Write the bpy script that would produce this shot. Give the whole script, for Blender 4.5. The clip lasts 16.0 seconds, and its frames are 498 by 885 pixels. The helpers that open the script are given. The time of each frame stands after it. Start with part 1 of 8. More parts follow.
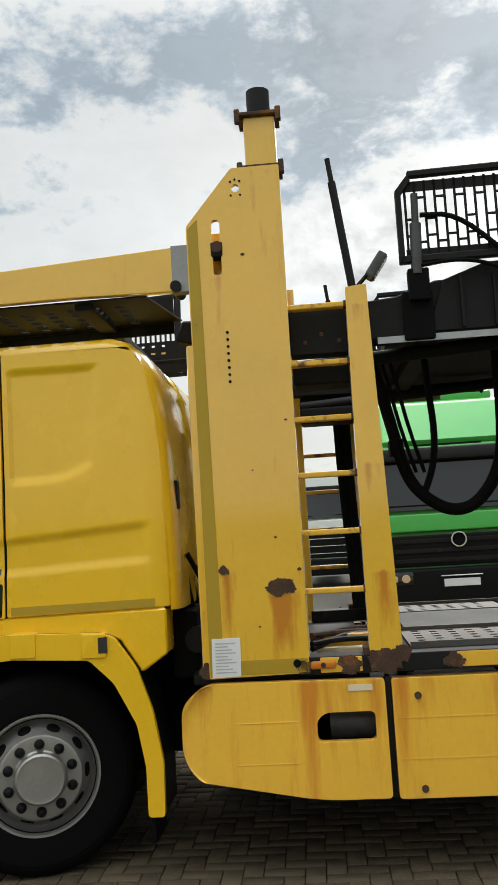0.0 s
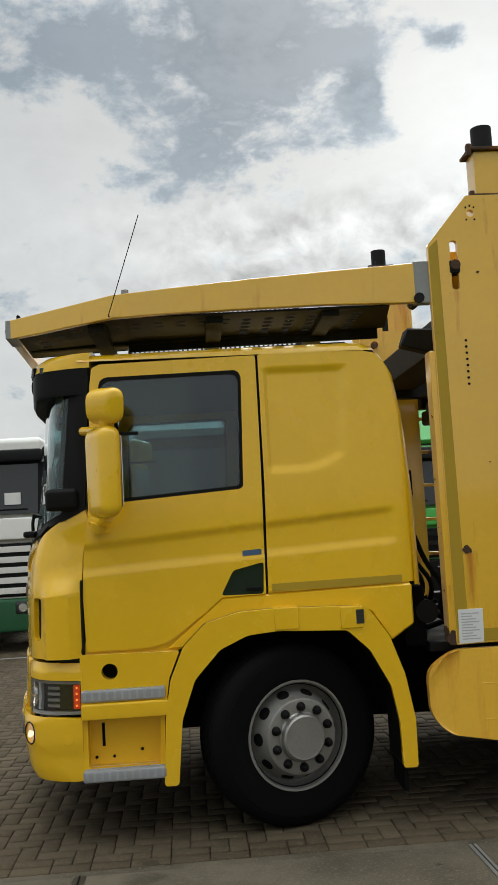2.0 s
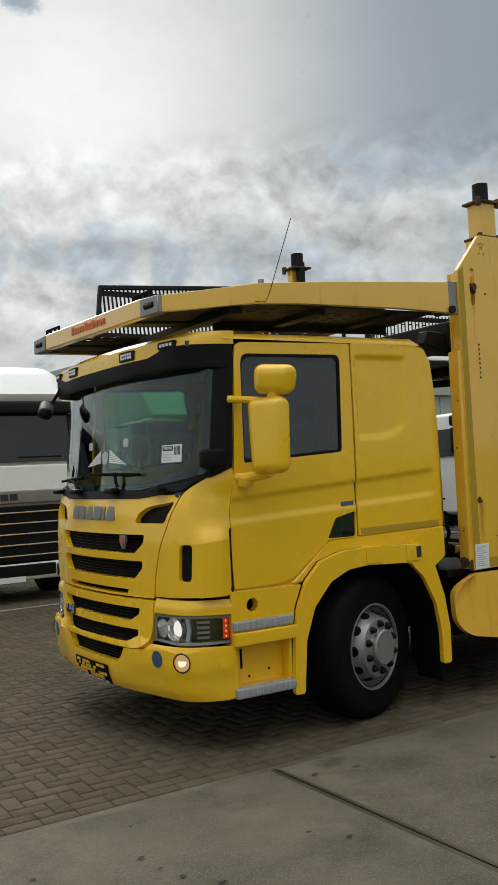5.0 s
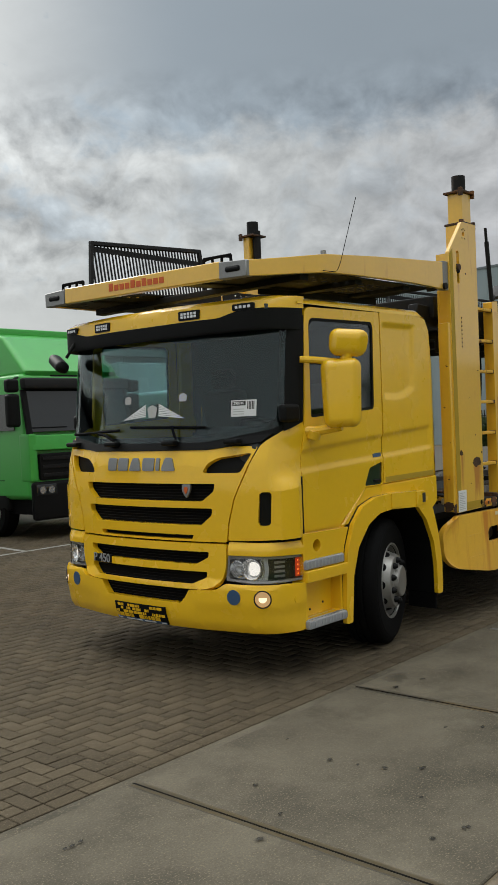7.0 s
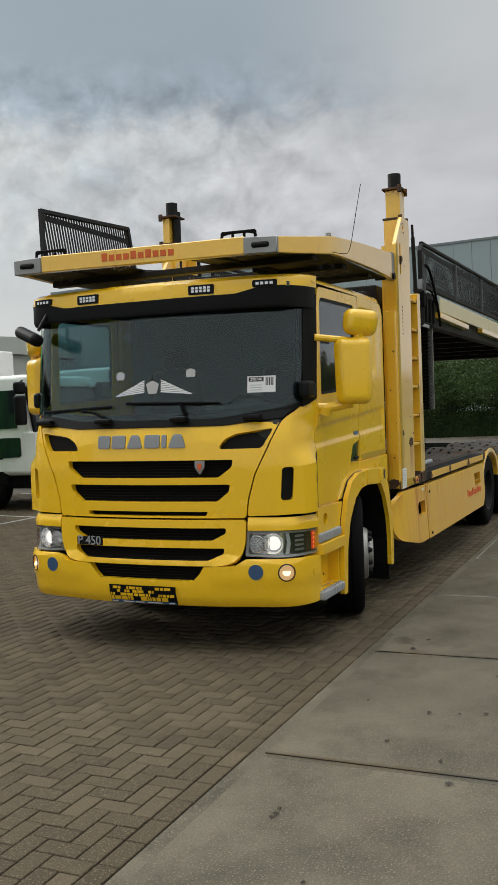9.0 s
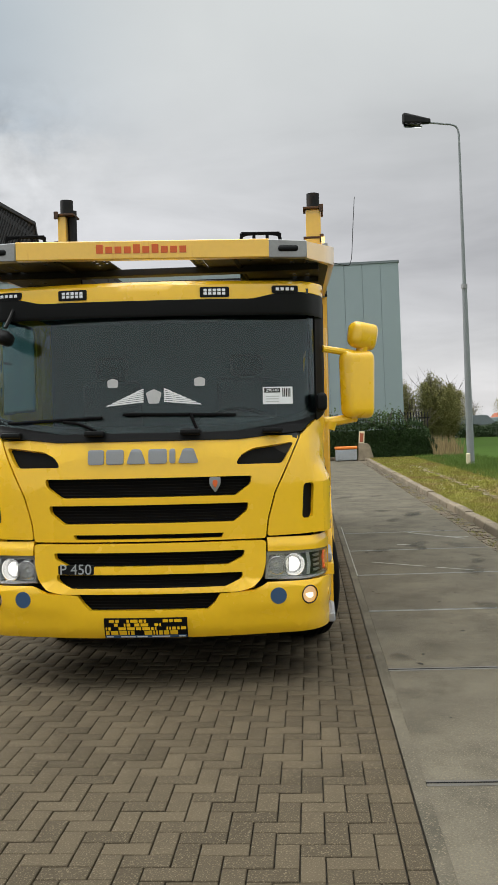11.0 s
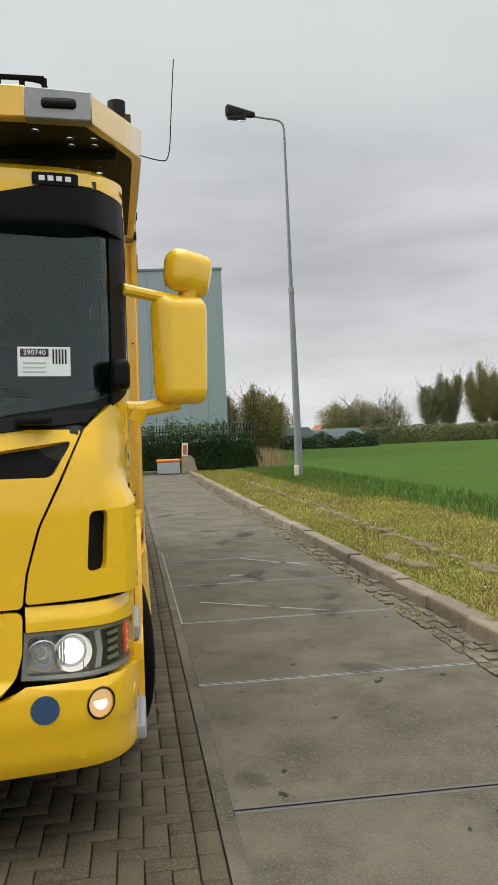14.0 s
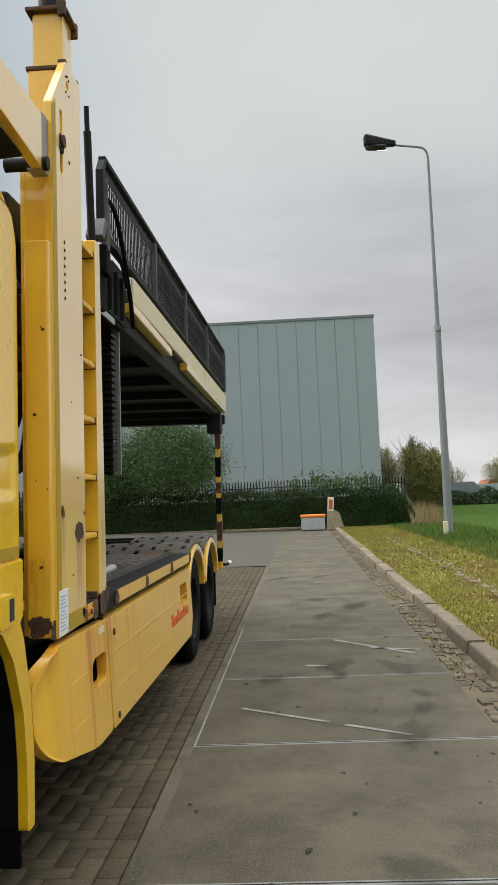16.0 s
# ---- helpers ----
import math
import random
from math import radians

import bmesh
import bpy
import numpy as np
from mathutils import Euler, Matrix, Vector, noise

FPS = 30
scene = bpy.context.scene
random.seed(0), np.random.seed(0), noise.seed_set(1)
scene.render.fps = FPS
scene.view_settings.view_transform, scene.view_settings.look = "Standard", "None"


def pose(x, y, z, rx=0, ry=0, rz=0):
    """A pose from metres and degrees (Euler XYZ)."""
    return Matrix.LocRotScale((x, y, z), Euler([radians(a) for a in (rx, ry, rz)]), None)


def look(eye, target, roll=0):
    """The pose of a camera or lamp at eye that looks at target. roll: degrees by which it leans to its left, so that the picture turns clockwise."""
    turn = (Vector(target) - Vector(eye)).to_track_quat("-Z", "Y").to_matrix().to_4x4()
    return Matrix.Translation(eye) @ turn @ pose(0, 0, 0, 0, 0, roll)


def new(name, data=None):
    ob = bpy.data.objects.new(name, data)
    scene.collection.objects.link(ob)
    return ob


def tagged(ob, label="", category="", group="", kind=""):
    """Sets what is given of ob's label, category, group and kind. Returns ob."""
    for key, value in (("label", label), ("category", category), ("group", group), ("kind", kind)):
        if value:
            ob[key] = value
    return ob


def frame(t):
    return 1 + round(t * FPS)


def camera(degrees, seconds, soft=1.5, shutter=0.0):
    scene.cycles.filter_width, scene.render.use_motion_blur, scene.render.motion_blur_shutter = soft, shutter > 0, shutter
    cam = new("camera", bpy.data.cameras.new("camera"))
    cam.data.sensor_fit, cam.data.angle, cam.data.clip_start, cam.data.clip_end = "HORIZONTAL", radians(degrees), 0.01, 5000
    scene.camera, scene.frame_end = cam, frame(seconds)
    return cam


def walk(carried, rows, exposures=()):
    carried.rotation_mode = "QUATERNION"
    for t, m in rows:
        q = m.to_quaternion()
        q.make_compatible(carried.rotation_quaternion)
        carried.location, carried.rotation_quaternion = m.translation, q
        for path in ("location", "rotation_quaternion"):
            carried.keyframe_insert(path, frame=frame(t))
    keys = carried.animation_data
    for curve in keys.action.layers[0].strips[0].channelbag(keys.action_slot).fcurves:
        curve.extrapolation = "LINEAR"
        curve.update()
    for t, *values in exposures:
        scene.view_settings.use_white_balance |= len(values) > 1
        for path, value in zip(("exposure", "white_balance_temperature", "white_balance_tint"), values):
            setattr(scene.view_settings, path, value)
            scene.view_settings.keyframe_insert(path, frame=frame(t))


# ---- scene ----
cam = camera(31.3, 16.0, 1.2)
METRES, EYE, TILT, LEAN, TURN = 18.4, 1.654, 0.0, 0.0, 4.3
ROWS = [
    (0.0, 0.0, 0.0, 0.0, 0.38, 6.55, 3.32),
    (0.5, -0.0281, -0.0097, -0.0007, -1.91, 6.74, 3.27),
    (1.0, -0.0565, -0.0148, -0.0021, -3.12, 7.09, 3.23),
    (1.5, -0.0848, -0.0187, 0.0009, -5.12, 6.57, 3.2),
    (2.0, -0.115, -0.0221, 0.0012, -7.75, 6.03, 3.22),
    (2.5, -0.1435, -0.0213, 0.0016, -11.75, 5.24, 3.27),
    (3.0, -0.1751, -0.0229, 0.0021, -17.1, 4.46, 3.37),
    (3.5, -0.2082, -0.0186, 0.0011, -22.53, 3.86, 3.38),
    (4.0, -0.2416, -0.0157, 0.0028, -26.73, 3.6, 3.46),
    (4.5, -0.2749, -0.0125, 0.0033, -30.93, 3.43, 3.46),
    (5.0, -0.3095, -0.0039, 0.0059, -35.5, 2.68, 3.41),
    (7.5, -0.4405, 0.0818, 0.0095, -55.64, -1.2, 2.99),
    (8.0, -0.4577, 0.1045, 0.0094, -59.12, -1.47, 2.94),
    (8.5, -0.4674, 0.1302, 0.0083, -63.36, -1.67, 2.93),
    (9.0, -0.4772, 0.1597, 0.0064, -69.45, -1.72, 2.83),
    (11.5, -0.4771, 0.3092, 0.0064, -93.04, -0.78, 2.40),
    (12.0, -0.4591, 0.3143, 0.0064, -95.21, -0.88, 2.57),
    (12.5, -0.4337, 0.3141, 0.0045, -97.71, -0.91, 2.68),
    (13.0, -0.4032, 0.3058, 0.0019, -99.79, -0.87, 2.74),
    (13.5, -0.3725, 0.2927, 0.0010, -101.05, -0.67, 2.62),
    (14.0, -0.3427, 0.2750, 0.0005, -101.45, -0.44, 2.56),
    (14.5, -0.3146, 0.2547, -0.0006, -101.16, 0.61, 2.57),
    (15.0, -0.2832, 0.2371, -0.0013, -99.15, 2.18, 2.55),
    (15.5, -0.2523, 0.2206, -0.0029, -95.50, 3.09, 2.56),
    (16.0, -0.2226, 0.2066, -0.0055, -90.70, 3.60, 2.46),
]
walk(cam, [(t, pose(0, 0, EYE, TILT, LEAN, TURN) @ pose(METRES * x, METRES * y, METRES * z, 90 + pitch, roll, yaw)) for t, x, y, z, yaw, pitch, roll in ROWS],
     [(0.0, 0.58), (1.2, 0.42), (2.5, 0.20), (5.2, 0.15), (7.5, 0.22), (9.2, 0.46), (11.3, 0.76), (14.0, 0.78), (16.0, 0.72)])


# ---- world, sun ----
world = bpy.data.worlds.new("sky")
scene.world = world
world.use_nodes = True
wt = world.node_tree
wt.nodes.clear()


def wn(kind, **kw):
    n = wt.nodes.new(kind)
    for k, v in kw.items():
        n.inputs[k].default_value = v
    return n


def wmath(op, a, b=None, clamp=False):
    n = wt.nodes.new("ShaderNodeMath")
    n.operation, n.use_clamp = op, clamp
    for i, v in enumerate((a, b)):
        if v is None:
            continue
        if isinstance(v, (int, float)):
            n.inputs[i].default_value = v
        else:
            wt.links.new(v, n.inputs[i])
    return n.outputs[0]


SUN_AZ, SUN_EL = radians(10), radians(34)   # azimuth from +y towards +x
sun_dir = Vector((math.sin(SUN_AZ) * math.cos(SUN_EL), math.cos(SUN_AZ) * math.cos(SUN_EL), math.sin(SUN_EL)))
sky = wt.nodes.new("ShaderNodeTexSky")
sky.sky_type, sky.sun_disc = "NISHITA", False
sky.sun_elevation, sky.sun_rotation = SUN_EL, SUN_AZ
coord = wt.nodes.new("ShaderNodeTexCoord")
sep = wt.nodes.new("ShaderNodeSeparateXYZ")
wt.links.new(coord.outputs["Generated"], sep.inputs[0])
X, Y_, Z = sep.outputs[0], sep.outputs[1], sep.outputs[2]


def wvec(op, a, b):
    n = wt.nodes.new("ShaderNodeVectorMath")
    n.operation = op
    for i, v in enumerate((a, b)):
        if isinstance(v, tuple):
            n.inputs[i].default_value = v
        else:
            wt.links.new(v, n.inputs[i])
    return n


def step(v, lo, hi, to0=0.0, to1=1.0):
    n = wt.nodes.new("ShaderNodeMapRange")
    n.interpolation_type = "SMOOTHSTEP"
    for k, q in zip(("From Min", "From Max", "To Min", "To Max"), (lo, hi, to0, to1)):
        n.inputs[k].default_value = q
    wt.links.new(v, n.inputs[0])
    return n.outputs[0]


def wnoise(vec, scale, detail, rough=0.55, dist=0.0):
    n = wn("ShaderNodeTexNoise", Scale=scale, Detail=detail, Roughness=rough, Distortion=dist)
    wt.links.new(vec, n.inputs["Vector"])
    return n.outputs[0]


DEG = 180 / math.pi
az = wmath("MULTIPLY", wmath("ARCTAN2", X, Y_), DEG)      # from +y towards +x
el = wmath("MULTIPLY", wmath("ARCSINE", Z), DEG)


def mass(a, e, sa, se, amp):
    """A soft rise of cloud round azimuth a and height e."""
    p = wmath("DIVIDE", wmath("SUBTRACT", az, a), sa)
    q = wmath("DIVIDE", wmath("SUBTRACT", el, e), se)
    r = wmath("ADD", wmath("MULTIPLY", p, p), wmath("MULTIPLY", q, q))
    return wmath("MULTIPLY", wmath("EXPONENT", wmath("MULTIPLY", r, -1.0)), amp)


def total(*vs):
    out = vs[0]
    for v in vs[1:]:
        out = wmath("ADD", out, v)
    return out


stretched = wvec("MULTIPLY", coord.outputs["Generated"], (1.0, 1.0, 1.7)).outputs[0]
tuft = wnoise(stretched, 9.0, 6.0, 0.60, 0.3)
rags = wnoise(stretched, 24.0, 7.0, 0.62, 0.2)
round_at = wvec("MULTIPLY", coord.outputs["Generated"], (1.0, 1.0, 1.25)).outputs[0]
lifted = wvec("ADD", round_at, (0.004, 0.0, 0.022)).outputs[0]
heap, heap_up = wnoise(round_at, 20.0, 6.0, 0.56, 0.3), wnoise(lifted, 20.0, 6.0, 0.56, 0.3)
banded = wvec("MULTIPLY", coord.outputs["Generated"], (1.0, 1.0, 4.5)).outputs[0]
streak = wnoise(banded, 3.2, 6.0, 0.55, 0.3)
slow = wnoise(stretched, 2.6, 5.0, 0.5, 0.2)


def swing(v, k):
    return wmath("MULTIPLY", wmath("SUBTRACT", v, 0.5), k)


broken = wmath("MULTIPLY", step(az, 46, 32), step(az, -70, -40))     # broken cloud on the sun's side, an even veil elsewhere
# dark rain cloud and its ragged neighbours
dense = total(swing(tuft, 1.6), swing(rags, 1.5), swing(slow, 0.4),
              mass(4.5, 30.5, 8.0, 6.0, 0.78), mass(1.5, 23.5, 4.5, 2.6, 0.36), mass(12.8, 26.6, 1.6, 2.4, 0.85), mass(18.4, 29.0, 2.4, 1.0, 0.85),
              mass(-8, 31, 5, 3, 0.40), mass(-17, 28, 5, 3, 0.36), mass(-20, 22, 6, 2, 0.25), mass(24, 24, 6.5, 6, -0.9), mass(8, 19.5, 7, 2.5, -0.35), mass(-9, 22, 5, 3, -0.2))
rain = wmath("MULTIPLY", step(dense, 0.10, 0.62), step(total(tuft, swing(rags, 0.5)), 0.25, 0.62, 1.0, 0.72))
# a smooth blue-grey sheet high up, with a ragged lower edge
sheet_edge = total(el, swing(tuft, 5.0), swing(rags, 3.0))
sheet_amt = wmath("MULTIPLY", wmath("MULTIPLY", step(sheet_edge, 17.0, 19.6), step(az, 30, 46)), step(az, 84, 64, 0.0, 0.50))
# banks of cumulus lower down: lit tops, grey bases
bank = wmath("MULTIPLY", wmath("MULTIPLY", step(el, 23, 19), step(el, 7, 12)), wmath("MULTIPLY", step(az, 82, 60), step(az, -14, 10)))
bases = wmath("MULTIPLY", step(total(swing(heap, 1.6), mass(21, 14.8, 8, 1.6, 0.52), mass(38, 14.0, 10, 1.8, 0.22), mass(52, 15.0, 12, 2.0, 0.16)), 0.08, 0.40), bank)
shade_amt = wmath("MINIMUM", total(wmath("MULTIPLY", rain, broken), sheet_amt, wmath("MULTIPLY", bases, step(az, 30, 44, 0.46, 0.20))), 1.0)
relief = wmath("MULTIPLY", wmath("SUBTRACT", heap, heap_up), wmath("MULTIPLY", bank, step(az, 34, 50, 0.95, 0.55)))
glow = total(mass(22, 24, 11, 8, 0.30), mass(-2, 18, 12, 5, 0.07), mass(103, 12, 13, 7, -0.10), mass(44, 18, 8, 2.5, 0.08))
veil = wmath("ADD", swing(slow, 0.14), wmath("MULTIPLY", wmath("MULTIPLY", wmath("SUBTRACT", streak, 0.5), wmath("MULTIPLY", step(el, 24, 10), step(az, 50, 80))), 0.34))
overhead = wmath("MULTIPLY", wmath("POWER", wmath("MAXIMUM", wmath("DIVIDE", wmath("SUBTRACT", Z, 0.5), 0.5), 0.0), 1.5), 2.3)   # an overcast sky is brightest overhead
side_dim = step(az, 25, 65, 0.52, 0.43)
gain = wmath("MAXIMUM", total(glow, overhead, side_dim, relief, veil, wmath("MULTIPLY", swing(rags, 0.10), broken)), 0.12)
clouds = wt.nodes.new("ShaderNodeValToRGB")
clouds.color_ramp.elements[0].position, clouds.color_ramp.elements[0].color = 0.0, (0.97, 1.0, 0.98, 1)
clouds.color_ramp.elements[1].position, clouds.color_ramp.elements[1].color = 1.0, (0.235, 0.325, 0.395, 1)
mid = clouds.color_ramp.elements.new(0.5)
mid.color = (0.58, 0.675, 0.745, 1)
wt.links.new(shade_amt, clouds.inputs[0])
mauve = wt.nodes.new("ShaderNodeMix")
mauve.data_type, mauve.blend_type = "RGBA", "MULTIPLY"
wt.links.new(wmath("MULTIPLY", step(el, 26, 8), step(az, 45, 75)), mauve.inputs[0])
wt.links.new(clouds.outputs[0], mauve.inputs[6])
mauve.inputs[7].default_value = (0.97, 0.93, 0.97, 1)
lit = wt.nodes.new("ShaderNodeVectorMath")
lit.operation = "SCALE"
wt.links.new(mauve.outputs[2], lit.inputs[0])
wt.links.new(gain, lit.inputs["Scale"])
blue = wt.nodes.new("ShaderNodeVectorMath")
blue.operation = "SCALE"
wt.links.new(sky.outputs[0], blue.inputs[0])
blue.inputs["Scale"].default_value = 0.10
add = wt.nodes.new("ShaderNodeMix")
add.data_type, add.inputs[0].default_value = "RGBA", 0.93
wt.links.new(blue.outputs[0], add.inputs[6])
wt.links.new(lit.outputs[0], add.inputs[7])
back = wt.nodes.new("ShaderNodeBackground")
back.inputs[1].default_value = 1.0
wt.links.new(add.outputs[2], back.inputs[0])
wt.links.new(back.outputs[0], wt.nodes.new("ShaderNodeOutputWorld").inputs[0])

sun = new("sun", bpy.data.lights.new("sun", "SUN"))
sun.data.energy, sun.data.angle, sun.data.color = 1.0, radians(24), (1.0, 0.97, 0.92)
sun.matrix_world = look(sun_dir * 60, (0, 0, 0))


# ---- materials ----
def nd(m, kind, **kw):
    n = m.node_tree.nodes.new(kind)
    for k, v in kw.items():
        n.inputs[k].default_value = v
    return n


def surface(name, base, rough=0.5, metal=0.0, vary=0.12, scale=3.0, fine=60.0, bump=0.0, stretch=(1, 1, 1),
            dirt=None, dirt_at=(0.55, 0.7), dirt_scale=2.0, coat=0.0, random_by="", dirt_stretch=(1, 1, 1), rand=0.25, spec=0.5, speck=None, stains=(), slant_sheen=0.0):
    """A surface with two scales of variation, an optional second colour of dirt or rust, and fine relief."""
    m = bpy.data.materials.new(name)
    m.use_nodes = True
    lk = m.node_tree.links.new
    p = m.node_tree.nodes["Principled BSDF"]
    p.inputs["Roughness"].default_value, p.inputs["Metallic"].default_value = rough, metal
    p.inputs["Coat Weight"].default_value = coat
    p.inputs["Coat Roughness"].default_value = 0.08
    p.inputs["Specular IOR Level"].default_value = spec
    if slant_sheen:   # white sheen, pale at a slant, with a stronger coat
        p.inputs["Sheen Weight"].default_value, p.inputs["Sheen Roughness"].default_value = slant_sheen, 0.35
        p.inputs["Coat IOR"].default_value = 1.6
    tc = nd(m, "ShaderNodeTexCoord")
    mp = nd(m, "ShaderNodeMapping", Scale=stretch)
    where = tc.outputs["Object"]
    if random_by == "object":   # pieces that share a mesh do not share their stains
        mv = nd(m, "ShaderNodeVectorMath")
        mv.operation = "MULTIPLY_ADD"
        mv.inputs[1].default_value = (61.0, 37.0, 13.0)
        lk(nd(m, "ShaderNodeObjectInfo").outputs["Random"], mv.inputs[0])
        lk(where, mv.inputs[2])
        where = mv.outputs[0]
    lk(where, mp.inputs[0])
    a = nd(m, "ShaderNodeTexNoise", Scale=scale, Detail=5.0, Roughness=0.6)
    b = nd(m, "ShaderNodeTexNoise", Scale=fine, Detail=3.0)
    lk(mp.outputs[0], a.inputs["Vector"])
    lk(mp.outputs[0], b.inputs["Vector"])
    s = nd(m, "ShaderNodeMath")
    s.operation = "ADD"
    lk(a.outputs[0], s.inputs[0])
    h = nd(m, "ShaderNodeMath")
    h.operation = "MULTIPLY"
    h.inputs[1].default_value = 0.45
    lk(b.outputs[0], h.inputs[0])
    lk(h.outputs[0], s.inputs[1])
    rg = nd(m, "ShaderNodeMapRange")
    rg.inputs["From Min"].default_value, rg.inputs["From Max"].default_value = 0.35, 1.05
    rg.inputs["To Min"].default_value, rg.inputs["To Max"].default_value = 1 - vary, 1 + vary
    lk(s.outputs[0], rg.inputs[0])
    val = rg.outputs[0]
    if random_by:
        src = nd(m, "ShaderNodeObjectInfo").outputs["Random"] if random_by == "object" else nd(m, "ShaderNodeNewGeometry").outputs["Random Per Island"]
        r2 = nd(m, "ShaderNodeMapRange")
        r2.inputs["To Min"].default_value, r2.inputs["To Max"].default_value = 1 - rand, 1 + rand
        lk(src, r2.inputs[0])
        k = nd(m, "ShaderNodeMath")
        k.operation = "MULTIPLY"
        lk(val, k.inputs[0])
        lk(r2.outputs[0], k.inputs[1])
        val = k.outputs[0]
    sc = nd(m, "ShaderNodeVectorMath")
    sc.operation = "SCALE"
    sc.inputs[0].default_value = base[:3]
    lk(val, sc.inputs["Scale"])
    col = sc.outputs[0]
    if dirt:
        mp2 = nd(m, "ShaderNodeMapping", Scale=dirt_stretch)
        lk(where, mp2.inputs[0])
        d = nd(m, "ShaderNodeTexNoise", Scale=dirt_scale, Detail=8.0, Roughness=0.65)
        lk(mp2.outputs[0], d.inputs["Vector"])
        dr = nd(m, "ShaderNodeMapRange")
        dr.inputs["From Min"].default_value, dr.inputs["From Max"].default_value = dirt_at
        amount = d.outputs[0]
        if stains:   # rust runs: x, top z, width, length, strength
            sx = nd(m, "ShaderNodeSeparateXYZ")
            lk(tc.outputs["Object"], sx.inputs[0])

            def mth(op, a, b=0.0, clamp=False):
                n = nd(m, "ShaderNodeMath")
                n.operation, n.use_clamp = op, clamp
                for i, v in enumerate((a, b)):
                    if isinstance(v, (int, float)):
                        n.inputs[i].default_value = v
                    else:
                        lk(v, n.inputs[i])
                return n.outputs[0]
            for x0, zt, wd, ln, amp in stains:
                q = mth("DIVIDE", mth("SUBTRACT", sx.outputs[0], x0), wd)
                bell = mth("EXPONENT", mth("MULTIPLY", mth("MULTIPLY", q, q), -1.0))
                drop = mth("SUBTRACT", zt, sx.outputs[2])
                run = mth("MULTIPLY", mth("MULTIPLY", drop, 40.0, True), mth("SUBTRACT", 1.0, mth("DIVIDE", drop, ln), True))
                amount = mth("ADD", amount, mth("MULTIPLY", mth("MULTIPLY", bell, run), amp))
        lk(amount, dr.inputs[0])
        mx = nd(m, "ShaderNodeMix")
        mx.data_type = "RGBA"
        lk(dr.outputs[0], mx.inputs[0])
        lk(col, mx.inputs[6])
        mx.inputs[7].default_value = (*dirt, 1)
        col = mx.outputs[2]
    if speck:   # pale grains of aggregate
        g = nd(m, "ShaderNodeTexNoise", Scale=speck[1], Detail=1.0)
        lk(where, g.inputs["Vector"])
        gr = nd(m, "ShaderNodeMapRange")
        gr.inputs["From Min"].default_value, gr.inputs["From Max"].default_value = 0.58, 0.70
        lk(g.outputs[0], gr.inputs[0])
        gm = nd(m, "ShaderNodeMix")
        gm.data_type = "RGBA"
        lk(gr.outputs[0], gm.inputs[0])
        lk(col, gm.inputs[6])
        gm.inputs[7].default_value = (*speck[0], 1)
        col = gm.outputs[2]
    lk(col, p.inputs["Base Color"])
    rr = nd(m, "ShaderNodeMapRange")
    rr.inputs["To Min"].default_value, rr.inputs["To Max"].default_value = max(0.02, rough - 0.08), min(1, rough + 0.1)
    lk(a.outputs[0], rr.inputs[0])
    lk(rr.outputs[0], p.inputs["Roughness"])
    if bump:
        bp = nd(m, "ShaderNodeBump", Strength=bump, Distance=0.01)
        lk(b.outputs[0], bp.inputs["Height"])
        lk(bp.outputs[0], p.inputs["Normal"])
    return m


def glass(name, tint, rough=0.0, ior=1.45):
    m = bpy.data.materials.new(name)
    m.use_nodes = True
    p = m.node_tree.nodes["Principled BSDF"]
    p.inputs["Base Color"].default_value = (*tint, 1)
    p.inputs["Transmission Weight"].default_value = 1.0
    p.inputs["Roughness"].default_value, p.inputs["IOR"].default_value = rough, ior
    return m


def shining(name, color, strength):
    m = bpy.data.materials.new(name)
    m.use_nodes = True
    p = m.node_tree.nodes["Principled BSDF"]
    p.inputs["Base Color"].default_value = (*(0.25 * c for c in color), 1)
    p.inputs["Roughness"].default_value = 0.4
    p.inputs["Specular IOR Level"].default_value = 0.15
    p.inputs["Emission Color"].default_value = (*color, 1)
    p.inputs["Emission Strength"].default_value = strength
    return m


YELLOW = surface("yellow_paint", (0.85, 0.505, 0.012), 0.26, vary=0.05, scale=1.2, fine=25, coat=0.6)
YELLOW_OLD = surface("worn_yellow_paint", (0.80, 0.46, 0.032), 0.30, vary=0.08, scale=2.0, fine=30, bump=0.015, coat=1.0, slant_sheen=0.35,
                     dirt=(0.56, 0.20, 0.012), dirt_at=(0.60, 0.80), dirt_scale=3.4, dirt_stretch=(3.0, 3.0, 0.4),
                     stains=((-0.225, 1.42, 0.07, 0.42, 0.26), (-0.50, 1.53, 0.03, 0.45, 0.30), (-0.22, 1.40, 0.05, 0.30, 0.26), (-0.13, 1.06, 0.05, 0.12, 0.3), (0.28, 1.50, 0.06, 0.42, 0.34), (0.27, 2.05, 0.05, 0.30, 0.26),
                             (-0.15, 3.64, 0.12, 0.25, 0.14), (-0.62, 1.35, 0.04, 0.4, 0.16), (0.25, 2.88, 0.05, 0.25, 0.2), (-0.45, 3.08, 0.03, 0.45, 0.16)))
